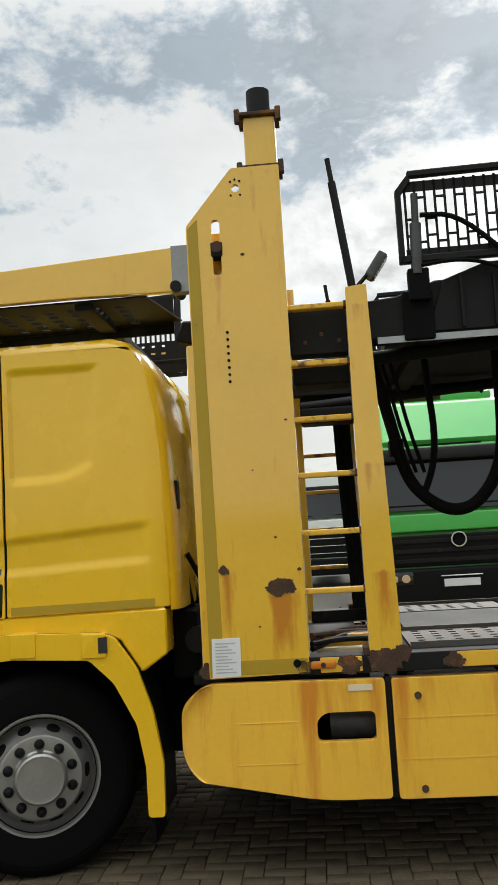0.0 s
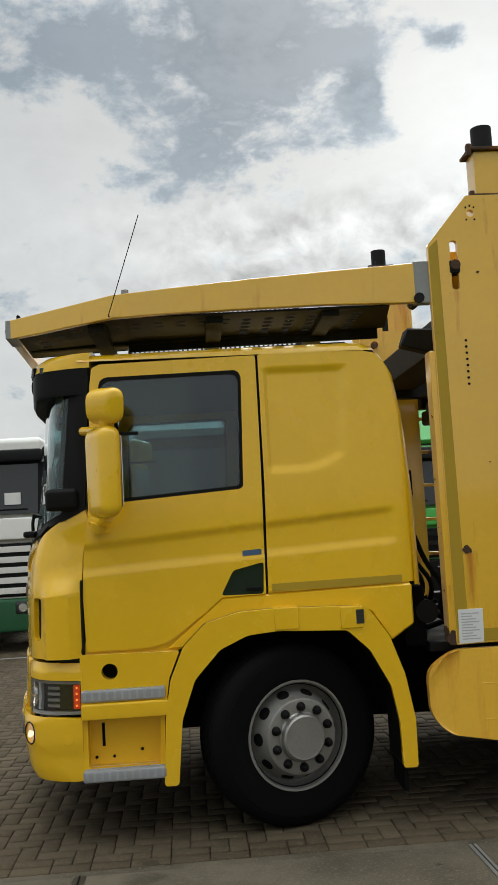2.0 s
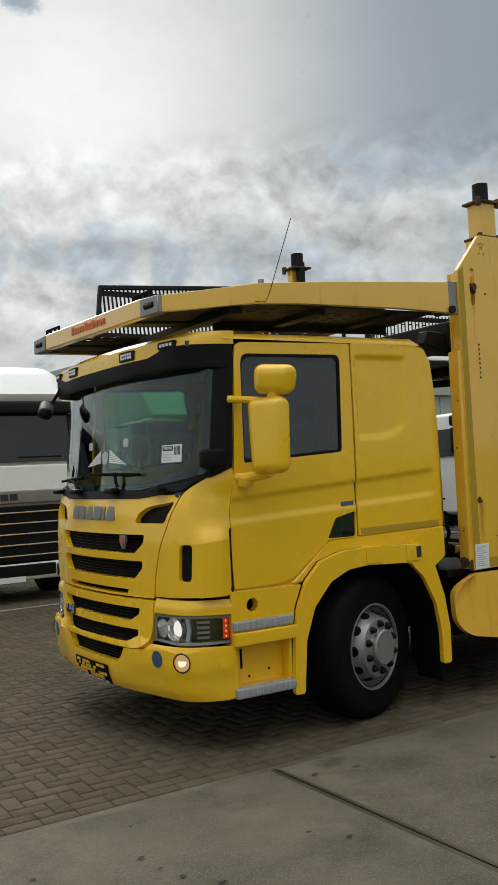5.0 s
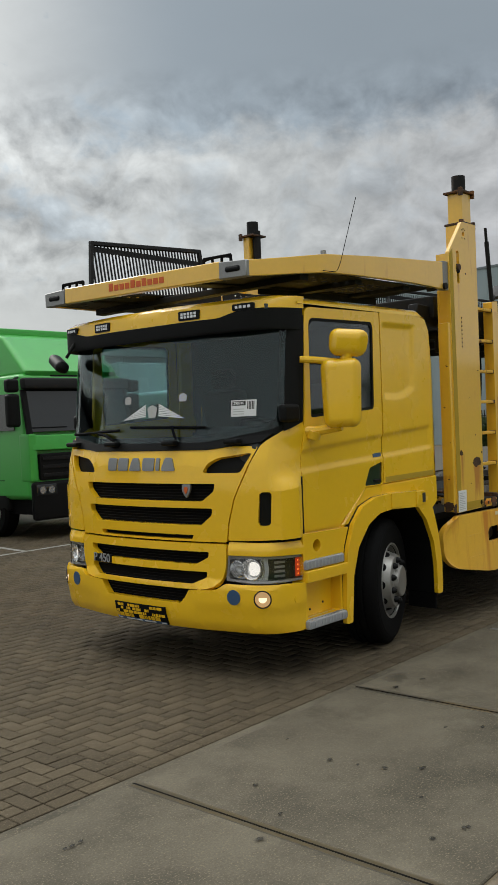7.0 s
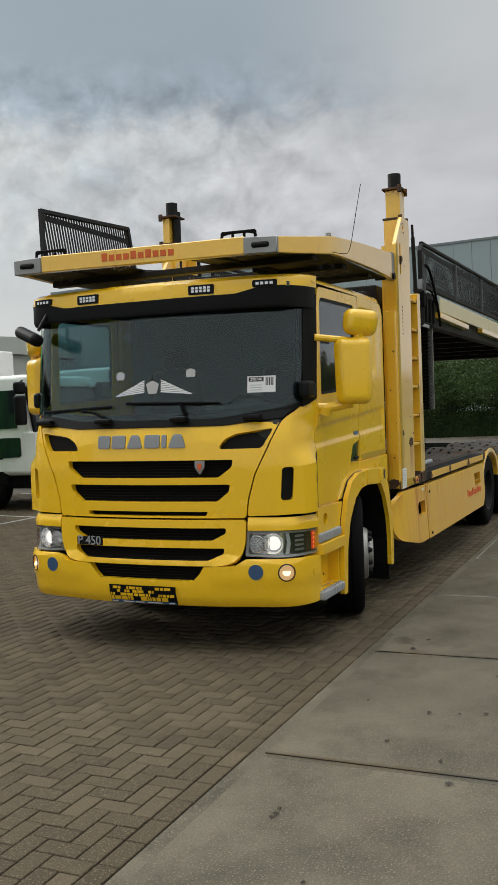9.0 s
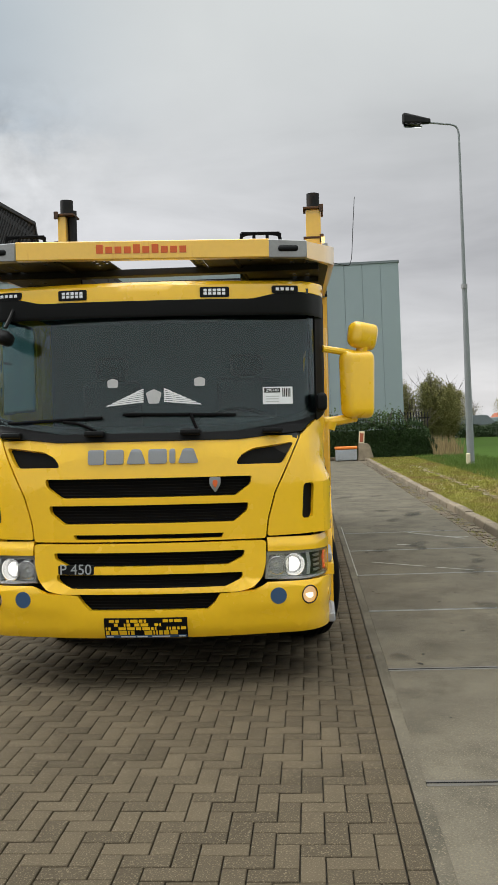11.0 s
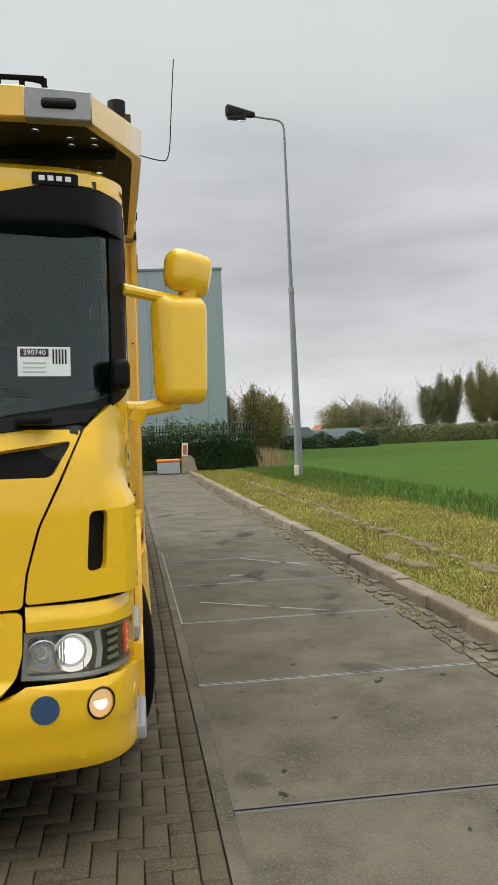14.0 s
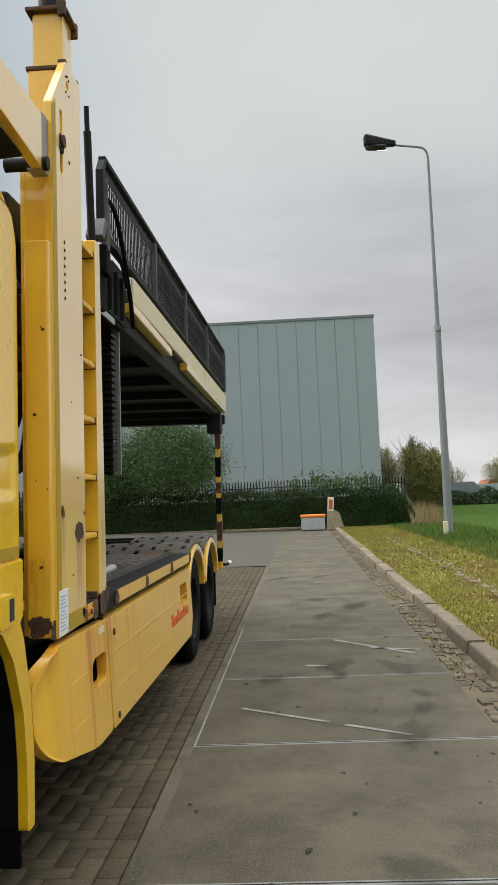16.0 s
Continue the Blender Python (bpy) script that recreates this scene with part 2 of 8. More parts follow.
YELLOW_RUST = surface("rust_streaked_yellow_paint", (0.80, 0.45, 0.035), 0.38, vary=0.08, scale=2.5, fine=40, bump=0.02, coat=0.6, slant_sheen=0.06,
                      dirt=(0.60, 0.215, 0.010), dirt_at=(0.54, 0.90), dirt_scale=3.6, dirt_stretch=(4.5, 4.5, 0.35),
                      stains=((-0.12, 0.97, 0.040, 0.95, 0.34), (-0.10, 0.97, 0.11, 0.45, 0.20), (0.06, 0.97, 0.10, 0.35, 0.24), (0.22, 0.97, 0.035, 0.75, 0.36), (0.34, 0.97, 0.045, 0.6, 0.42), (0.46, 0.97, 0.05, 0.25, 0.25), (0.95, 0.965, 0.25, 0.35, 0.20),
                              (-0.68, 0.97, 0.09, 0.3, 0.26), (2.2, 0.965, 0.35, 0.3, 0.14), (0.42, 0.86, 0.03, 0.35, 0.2), (3.3, 0.965, 0.2, 0.35, 0.18)))
RUNG = surface("rust_eaten_yellow_paint", (0.74, 0.42, 0.04), 0.45, vary=0.12, scale=5, fine=50, bump=0.05, dirt=(0.15, 0.055, 0.015), dirt_at=(0.53, 0.62), dirt_scale=6)
OLIVE = surface("faded_olive_tape", (0.42, 0.27, 0.012), 0.55, vary=0.08)
RUST = surface("rust", (0.058, 0.030, 0.017), 0.85, vary=0.5, scale=14, fine=90, bump=0.4, dirt=(0.20, 0.075, 0.018), dirt_at=(0.52, 0.68), dirt_scale=11)
BLACK = surface("black_plastic", (0.005, 0.0053, 0.0057), 0.50, vary=0.2, fine=140, bump=0.03, spec=0.15)
MATT = surface("matt_black", (0.004, 0.004, 0.0045), 0.85, vary=0.2, spec=0.12)
RUBBER = surface("tyre_rubber", (0.0035, 0.0035, 0.0038), 0.8, vary=0.2, scale=6, fine=80, bump=0.08, spec=0.1, dirt=(0.009, 0.0085, 0.0075), dirt_at=(0.6, 0.9))
STEEL_DARK = surface("dark_grey_steel", (0.009, 0.009, 0.0095), 0.6, vary=0.35, scale=3, fine=50, bump=0.08, spec=0.2,
                     dirt=(0.045, 0.027, 0.014), dirt_at=(0.58, 0.8), dirt_scale=5)
RAM_GREY = surface("weathered_grey_steel", (0.065, 0.066, 0.07), 0.5, metal=0.2, vary=0.3, scale=6, fine=60, bump=0.05, dirt=(0.03, 0.025, 0.02), dirt_at=(0.5, 0.75), dirt_scale=8)
STEEL = surface("grey_steel", (0.28, 0.28, 0.28), 0.45, metal=0.7, vary=0.2, fine=60, bump=0.05)
GALV = surface("galvanised_steel", (0.40, 0.42, 0.44), 0.5, metal=0.5, vary=0.15, scale=12, fine=70)
RIM = surface("silver_wheel_paint", (0.30, 0.295, 0.28), 0.38, metal=0.55, vary=0.12, scale=6, dirt=(0.20, 0.18, 0.16), dirt_at=(0.55, 0.8), dirt_scale=6)
CHROME = surface("chrome", (0.75, 0.75, 0.75), 0.12, metal=1.0, vary=0.05)
SILVER = surface("silver_lettering", (0.25, 0.255, 0.26), 0.35, metal=0.6, vary=0.05)
STEP_GREY = surface("grey_step_tread", (0.34, 0.35, 0.37), 0.55, metal=0.3, vary=0.15, fine=70, bump=0.1)
WHITE = surface("white_paint", (0.74, 0.74, 0.72), 0.35, vary=0.06, dirt=(0.45, 0.43, 0.38), dirt_at=(0.6, 0.85), dirt_scale=3)
CREAM = surface("weathered_cream_panel", (0.66, 0.58, 0.40), 0.55, vary=0.1, dirt=(0.40, 0.30, 0.12), dirt_at=(0.55, 0.8), dirt_scale=3)
GREEN = surface("green_truck_paint", (0.05, 0.36, 0.055), 0.3, vary=0.08, coat=0.2)
DARK_GREEN = surface("dark_green_paint", (0.012, 0.09, 0.035), 0.35, vary=0.1)
BLUE = surface("blue_plastic", (0.03, 0.075, 0.16), 0.4, vary=0.1)
RED = surface("red_lettering", (0.60, 0.10, 0.012), 0.5, vary=0.1)
PAPER = surface("white_paper", (0.74, 0.75, 0.76), 0.7, vary=0.05)
INK = surface("black_print", (0.02, 0.02, 0.02), 0.6)
GREY_INK = surface("grey_print", (0.45, 0.45, 0.45), 0.6)
CABIN = surface("dark_grey_cabin_trim", (0.025, 0.028, 0.03), 0.75, vary=0.2, fine=90, bump=0.05)
CABIN_LIGHT = surface("grey_cabin_lining", (0.06, 0.078, 0.078), 0.85, vary=0.12)
GLASS = glass("tinted_windscreen", (0.48, 0.69, 0.70))
SIDE_GLASS = glass("dark_tinted_glass", (0.28, 0.42, 0.44), ior=1.65)
LENS = glass("clear_lens", (0.95, 0.95, 0.95), 0.05)
DARK_GLASS = surface("dark_glass", (0.012, 0.016, 0.018), 0.06, vary=0.05, coat=0.5)
LAMP_ON = shining("lit_headlamp", (1.0, 0.96, 0.88), 0.8)
FOG_ON = shining("lit_fog_lamp", (0.95, 0.60, 0.28), 0.36)
FOG_CORE = shining("lit_fog_bulb", (1.0, 0.80, 0.50), 1.1)
AMBER_ON = shining("lit_amber_lamp", (1.0, 0.30, 0.04), 1.2)
RED_LAMP = shining("red_orange_marker", (0.85, 0.06, 0.01), 0.30)
AMBER = surface("amber_plastic", (0.55, 0.17, 0.01), 0.3)
ORANGE = surface("orange_plastic", (0.75, 0.20, 0.02), 0.5, vary=0.1)
REFLECTOR = surface("lamp_reflector", (0.62, 0.63, 0.64), 0.2, metal=0.8)
CONCRETE = surface("concrete_slab", (0.107, 0.094, 0.070), 0.85, vary=0.50, scale=1.3, fine=90, bump=0.45, random_by="object", rand=0.05, spec=0.15,
                   dirt=(0.056, 0.050, 0.037), dirt_at=(0.46, 0.72), dirt_scale=1.9, speck=((0.165, 0.138, 0.096), 105))
PALE_STONE = surface("pale_rough_concrete", (0.27, 0.22, 0.155), 0.9, vary=0.35, scale=4, fine=60, bump=0.5)
LITTER = surface("dead_leaves", (0.085, 0.058, 0.032), 0.9, vary=0.4, scale=6, random_by="island", rand=0.5)
GUTTER = surface("gutter_stone", (0.135, 0.108, 0.073), 0.9, vary=0.35, scale=5, fine=80, bump=0.4, random_by="object", rand=0.3, dirt=(0.05, 0.042, 0.026), dirt_at=(0.45, 0.65), dirt_scale=7)
STONE = surface("kerb_concrete", (0.185, 0.145, 0.098), 0.9, vary=0.45, scale=5, fine=80, bump=0.5, random_by="object", rand=0.22,
                dirt=(0.080, 0.066, 0.040), dirt_at=(0.50, 0.66), dirt_scale=5, speck=((0.30, 0.25, 0.18), 90))
PAVER = surface("paving_brick", (0.076, 0.060, 0.039), 0.9, vary=0.25, scale=1.2, fine=130, bump=0.3, random_by="island", rand=0.20,
                dirt=(0.048, 0.038, 0.025), dirt_at=(0.52, 0.76), dirt_scale=0.7, speck=((0.145, 0.118, 0.078), 130), spec=0.15)
PAVER_ONE = surface("paving_brick_single", (0.076, 0.060, 0.039), 0.9, vary=0.25, scale=1.2, fine=130, bump=0.3, random_by="object", rand=0.20,
                    dirt=(0.048, 0.038, 0.025), dirt_at=(0.52, 0.76), dirt_scale=0.7, speck=((0.145, 0.118, 0.078), 130), spec=0.15)
JOINT = surface("sandy_joint", (0.044, 0.036, 0.025), 0.95, vary=0.35, scale=4, fine=90, bump=0.3)
YARD = surface("far_paving", (0.064, 0.056, 0.043), 0.9, vary=0.25, scale=0.8, fine=20, bump=0.1)
SOIL = surface("bare_soil", (0.125, 0.095, 0.058), 0.95, vary=0.3, scale=4, fine=60, bump=0.4)
LINE = surface("worn_white_marking", (0.28, 0.275, 0.255), 0.8, vary=0.25, fine=90, dirt=(0.15, 0.14, 0.11), dirt_at=(0.46, 0.62), dirt_scale=9)
# paler twin of the joint steel, with the slanting sky reflection in its colour
JOINT_PALE = surface("sky_pale_steel_edge", (0.20, 0.20, 0.19), 0.35, vary=0.3, scale=8, coat=0.6)
JOINT_SEAL = surface("steel_joint_edge", (0.055, 0.047, 0.032), 0.38, coat=0.5, vary=0.3, scale=8)


def stain(name, color, strength):
    """A soft-edged stain: its film thins out from the middle, unevenly."""
    m = bpy.data.materials.new(name)
    m.use_nodes = True
    lk = m.node_tree.links.new
    p = m.node_tree.nodes["Principled BSDF"]
    p.inputs["Base Color"].default_value, p.inputs["Roughness"].default_value = (*color, 1), 0.7
    p.inputs["Specular IOR Level"].default_value = 0.3
    tc = nd(m, "ShaderNodeTexCoord")
    ln = nd(m, "ShaderNodeVectorMath")
    ln.operation = "LENGTH"
    lk(tc.outputs["Object"], ln.inputs[0])
    mv = nd(m, "ShaderNodeVectorMath")
    mv.operation = "MULTIPLY_ADD"
    mv.inputs[1].default_value = (43.0, 29.0, 7.0)
    lk(nd(m, "ShaderNodeObjectInfo").outputs["Random"], mv.inputs[0])
    lk(tc.outputs["Object"], mv.inputs[2])
    ns = nd(m, "ShaderNodeTexNoise", Scale=2.2, Detail=5.0, Roughness=0.6)
    lk(mv.outputs[0], ns.inputs["Vector"])
    ad = nd(m, "ShaderNodeMath")
    ad.operation = "MULTIPLY_ADD"
    lk(ns.outputs[0], ad.inputs[0])
    ad.inputs[1].default_value = 0.9
    lk(ln.outputs["Value"], ad.inputs[2])
    rg = nd(m, "ShaderNodeMapRange")
    rg.interpolation_type = "SMOOTHSTEP"
    for k, v in zip(("From Min", "From Max", "To Min", "To Max"), (0.65, 1.05, strength, 0.0)):
        rg.inputs[k].default_value = v
    lk(ad.outputs[0], rg.inputs[0])
    lk(rg.outputs[0], p.inputs["Alpha"])
    return m


OIL = stain("oil_stain", (0.022, 0.021, 0.017), 0.85)
DAMP = stain("old_damp_stain", (0.055, 0.050, 0.038), 0.36)
TRODDEN = stain("trodden_soil", (0.21, 0.155, 0.085), 0.62)
VERGE = surface("mown_grass_ground", (0.185, 0.170, 0.040), 0.95, vary=0.35, scale=0.9, fine=40, bump=0.5, spec=0.08,
                dirt=(0.185, 0.130, 0.050), dirt_at=(0.46, 0.66), dirt_scale=0.7)
GRASS = surface("grass_blades", (0.200, 0.195, 0.040), 0.8, vary=0.35, scale=1.2, random_by="island", rand=0.4, spec=0.1, dirt=(0.20, 0.145, 0.055), dirt_at=(0.46, 0.64), dirt_scale=0.7)
TALL_GRASS = surface("tall_grass_blades", (0.082, 0.132, 0.026), 0.75, vary=0.35, scale=1.2, random_by="island", rand=0.35, spec=0.12)
FIELD = surface("green_crop_field", (0.042, 0.078, 0.012), 0.9, spec=0.05, vary=0.25, scale=0.35, fine=9, bump=0.3)
DAISY = surface("daisy_white", (0.75, 0.75, 0.62), 0.8)
CLAD = surface("blue_grey_cladding", (0.26, 0.315, 0.33), 0.5, vary=0.05, scale=0.4, fine=12)
CLAD_TRIM = surface("dark_cladding_trim", (0.15, 0.175, 0.185), 0.5)
HALL = surface("pale_hall_cladding", (0.42, 0.44, 0.41), 0.6, vary=0.06, scale=0.4)
BARK = surface("bark", (0.075, 0.06, 0.045), 0.95, vary=0.35, scale=9, fine=40, bump=0.5)
LEAF = surface("bush_leaves", (0.065, 0.105, 0.035), 0.7, spec=0.15, vary=0.3, scale=1.5, random_by="island", rand=0.5)
HEDGE = surface("hedge_leaves", (0.028, 0.050, 0.016), 0.6, spec=0.15, vary=0.3, scale=1.2, random_by="island", rand=0.6)
WILLOW = surface("spring_leaves", (0.19, 0.18, 0.065), 0.8, spec=0.1, vary=0.3, scale=0.8, random_by="island", rand=0.4)
FAR_LEAF = surface("far_foliage", (0.165, 0.165, 0.070), 0.9, vary=0.3, scale=0.3, random_by="island", rand=0.4)
ROOF_RED = surface("red_roof_tile", (0.36, 0.10, 0.05), 0.8)
DECK = surface("rusty_deck_steel", (0.085, 0.080, 0.072), 0.6, metal=0.2, vary=0.35, scale=3, fine=60, bump=0.1, dirt=(0.13, 0.065, 0.025), dirt_at=(0.50, 0.70), dirt_scale=5)
POLE = surface("weathered_lamp_post", (0.20, 0.215, 0.225), 0.6, metal=0.2, vary=0.15, scale=4)
REED = surface("dry_reed", (0.30, 0.22, 0.11), 0.9, vary=0.2, random_by="island", rand=0.3)


# ---- building helpers ----
YC = 5.85            # centre line of the car carrier


def link(name, bm, material, parent=None, label="", smooth=35):
    me = bpy.data.meshes.new(name)
    bm.normal_update()
    bm.to_mesh(me)
    bm.free()
    if smooth:
        me.shade_smooth()
        me.set_sharp_from_angle(angle=radians(smooth))
    me.materials.append(material)
    ob = new(name, me)
    if smooth and 24 <= len(me.polygons) < 4000:   # keeps flat faces flat beside rounded edges
        ob.modifiers.new("normals", "WEIGHTED_NORMAL").keep_sharp = True
    if parent:
        ob.parent = parent
    if label:
        ob["label"] = label
    return ob


part = link


def thing(name, label, category, at=(0, 0, 0), group="", kind=""):
    ob = new(name)
    ob.empty_display_size = 0.2
    ob.matrix_basis = pose(*at)
    return tagged(ob, label, category, group, kind)


def solid(name, bm, material, label, category="", group="", kind="", smooth=35):
    return tagged(link(name, bm, material, None, "", smooth), label, category, group, kind)


def box(bm, x0, x1, y0, y1, z0, z1, bev=0.0, seg=2):
    vs = bmesh.ops.create_cube(bm, size=1.0, matrix=Matrix.LocRotScale(((x0 + x1) / 2, (y0 + y1) / 2, (z0 + z1) / 2), None, (abs(x1 - x0), abs(y1 - y0), abs(z1 - z0))))["verts"]
    if bev:
        es = list({e for v in vs for e in v.link_edges})
        bmesh.ops.bevel(bm, geom=es, offset=bev, segments=seg, affect="EDGES", profile=0.5)
    return bm


def bx(*a, **k):
    return box(bmesh.new(), *a, **k)


def cyl(bm, p0, p1, r0, r1=None, seg=16):
    p0, p1 = Vector(p0), Vector(p1)
    d = p1 - p0
    m = Matrix.Translation((p0 + p1) / 2) @ d.to_track_quat("Z", "Y").to_matrix().to_4x4()
    bmesh.ops.create_cone(bm, cap_ends=True, segments=seg, radius1=r0, radius2=r0 if r1 is None else r1, depth=d.length, matrix=m)
    return bm


def cy(*a, **k):
    return cyl(bmesh.new(), *a, **k)


def tube(bm, pts, r, seg=8):
    """A bent pipe through points, smoothed."""
    pts = [Vector(p) for p in pts]
    for _ in range(2):
        if len(pts) > 2:
            out = [pts[0]]
            for a, b in zip(pts, pts[1:]):
                out += [a.lerp(b, 0.25), a.lerp(b, 0.75)]
            pts = out + [pts[-1]]
    rings = []
    side = None
    for i, p in enumerate(pts):
        d = (pts[min(i + 1, len(pts) - 1)] - pts[max(i - 1, 0)]).normalized()
        if side is None:
            side = d.orthogonal().normalized()
        side = (side - d * side.dot(d)).normalized()
        other = d.cross(side)
        rings.append([bm.verts.new(p + (side * math.cos(t) + other * math.sin(t)) * r) for t in (2 * math.pi * k / seg for k in range(seg))])
    for a, b in zip(rings, rings[1:]):
        for k in range(seg):
            bm.faces.new((a[k], a[(k + 1) % seg], b[(k + 1) % seg], b[k]))
    bm.faces.new(rings[0][::-1])
    bm.faces.new(rings[-1])
    return bm


def tb(*a, **k):
    return tube(bmesh.new(), *a, **k)


def lathe(bm, profile, centre, axis="y", seg=48):
    """Turns (radius, along) pairs round an axis through centre."""
    c = Vector(centre)
    rings = []
    for r, a in profile:
        ring = []
        for k in range(seg):
            t = 2 * math.pi * k / seg
            u, v = r * math.cos(t), r * math.sin(t)
            ring.append(bm.verts.new(c + Vector({"y": (u, a, v), "x": (a, u, v), "z": (u, v, a)}[axis])))
        rings.append(ring)
    for a, b in zip(rings, rings[1:]):
        for k in range(seg):
            bm.faces.new((a[k], a[(k + 1) % seg], b[(k + 1) % seg], b[k]))
    bmesh.ops.recalc_face_normals(bm, faces=bm.faces)
    return bm


def rounded(poly, r, n=4):
    """Rounds a polygon's corners; r one radius or one for each corner."""
    out = []
    N = len(poly)
    for i, p in enumerate(poly):
        ri = r[i] if isinstance(r, (list, tuple)) else r
        p = Vector((*p, 0)).to_2d()
        a, b = Vector(poly[i - 1]).to_2d() - p, Vector(poly[(i + 1) % N]).to_2d() - p
        ri = min(ri, a.length * 0.48, b.length * 0.48)
        if ri < 1e-4:
            out.append((p.x, p.y))
            continue
        q0, q1 = p + a.normalized() * ri, p + b.normalized() * ri
        for k in range(n + 1):
            t = k / n
            q = q0 * (1 - t) ** 2 + p * 2 * t * (1 - t) + q1 * t * t
            out.append((q.x, q.y))
    return out


def fill(bm, outer, holes=()):
    es = []
    for loop in (outer, *holes):
        vs = [bm.verts.new((u, v, 0)) for u, v in loop]
        es += [bm.edges.new((vs[i], vs[(i + 1) % len(vs)])) for i in range(len(vs))]
    bmesh.ops.triangle_fill(bm, edges=es, use_beauty=True, normal=(0, 0, 1))
    bmesh.ops.recalc_face_normals(bm, faces=bm.faces)


def soften(bm, w, angle=45, seg=2):
    es = [e for e in bm.edges if len(e.link_faces) == 2 and e.calc_face_angle(0) > radians(angle)]
    if es and w:
        bmesh.ops.bevel(bm, geom=es, offset=w, segments=seg, affect="EDGES", profile=0.5, clamp_overlap=True)


def plate(outer, holes, axis, a0, a1, bev=0.004):
    """A flat plate with holes, drawn in the plane across axis ("y": points are x, z; "x": y, z; "z": x, y), from a0 to a1."""
    bm = bmesh.new()
    fill(bm, outer, holes)
    for v in bm.verts:
        u, w = v.co.x, v.co.y
        v.co = {"y": (u, a0, w), "x": (a0, u, w), "z": (u, w, a0)}[axis]
    ext = bmesh.ops.extrude_face_region(bm, geom=bm.faces[:])
    d = Vector({"y": (0, 1, 0), "x": (1, 0, 0), "z": (0, 0, 1)}[axis]) * (a1 - a0)
    for g in ext["geom"]:
        if isinstance(g, bmesh.types.BMVert):
            g.co += d
    bmesh.ops.recalc_face_normals(bm, faces=bm.faces)
    soften(bm, bev, seg=1)
    return bm


def panel(outer, holes, fmap, depth=0.03, step=(0.08, 0.08), bev=0.006, centre=(-1.9, YC, 1.6)):
    """A curved panel: a polygon with holes in a surface's own coordinates, laid on the surface and given thickness inwards."""
    bm = bmesh.new()
    fill(bm, outer, holes)
    us, vs = [p[0] for p in outer], [p[1] for p in outer]
    for k, (lo, hi) in enumerate(((min(us), max(us)), (min(vs), max(vs)))):
        if not step[k]:
            continue
        for i in range(1, int((hi - lo) / step[k]) + 1):
            c = lo + i * step[k]
            bmesh.ops.bisect_plane(bm, geom=bm.verts[:] + bm.edges[:] + bm.faces[:], plane_co=(c, 0, 0) if k == 0 else (0, c, 0), plane_no=(1, 0, 0) if k == 0 else (0, 1, 0))
    for v in bm.verts:
        v.co = fmap(v.co.x, v.co.y)
    bm.normal_update()
    c = Vector(centre)
    if sum(f.normal.dot(f.calc_center_median() - c) * f.calc_area() for f in bm.faces) < 0:
        bmesh.ops.reverse_faces(bm, faces=bm.faces[:])
    bm.normal_update()
    inner = {v: v.co - v.normal * depth for v in bm.verts}
    rim = [e for e in bm.edges if len(e.link_faces) == 1]
    front = bm.faces[:]
    twin = {v: bm.verts.new(co) for v, co in inner.items()}
    for f in front:
        bm.faces.new([twin[v] for v in reversed(f.verts)])
    for e in rim:
        loop = e.link_loops[0]
        a, b = loop.vert, loop.link_loop_next.vert
        bm.faces.new((b, a, twin[a], twin[b]))
    bm.normal_update()
    soften(bm, bev, 50)
    return bm


def sheet(verts, faces, name, material, parent=None, label=""):
    me = bpy.data.meshes.new(name)
    me.from_pydata(verts, [], faces)
    me.materials.append(material)
    ob = new(name, me)
    if parent:
        ob.parent = parent
    if label:
        ob["label"] = label
    return ob


def lettering(name, text, size, m, material, parent, label="", depth=0.002):
    cu = bpy.data.curves.new(name, "FONT")
    cu.body, cu.size, cu.extrude, cu.align_x, cu.align_y = text, size, depth, "CENTER", "CENTER"
    tmp = new(name, cu)
    me = bpy.data.meshes.new_from_object(tmp.evaluated_get(bpy.context.evaluated_depsgraph_get()))
    bpy.data.objects.remove(tmp)
    me.materials.clear()
    me.materials.append(material)
    me.transform(m)
    ob = new(name, me)
    ob.parent = parent
    if label:
        ob["label"] = label
    return ob


# ---- ground, paving, verge ----
EDGE = Matrix.Translation((-2.75, 4.250, 0)) @ pose(0, 0, 0, 0, 0, 0.42)   # along the concrete strip's edge


def pv(u, v, z=0.0):
    return EDGE @ Vector((u, v, z))


def strip(name, u0, u1, v0, v1, z, material, label, kind="structure", nu=1, nv=1, rough=0.0, category="ground"):
    vs, fs = [], []
    for j in range(nv + 1):
        for i in range(nu + 1):
            u, v = u0 + (u1 - u0) * i / nu, v0 + (v1 - v0) * j / nv
            h = z + (rough * noise.noise((u * 0.6, v * 0.6, 0)) if 0 < i < nu and 0 < j < nv else 0)
            vs.append(pv(u, v, h))
    for j in range(nv):
        for i in range(nu):
            a = j * (nu + 1) + i
            fs.append((a, a + 1, a + nu + 2, a + nu + 1))
    return tagged(sheet(vs, fs, name, material), label, category, "", kind)


R = 2600
tagged(sheet([(-R, -R, -0.09), (R, -R, -0.09), (R, R, -0.09), (-R, R, -0.09)], [(0, 1, 2, 3)], "ground", FIELD),
       "flat green farmland reaching the horizon", "ground", "", "structure")
FALL = 0.0175        # the yard rises this much per metre away from the gutter


def yard_z(y):
    return FALL * (min(max(y, 4.25), 40.0) - 4.25)


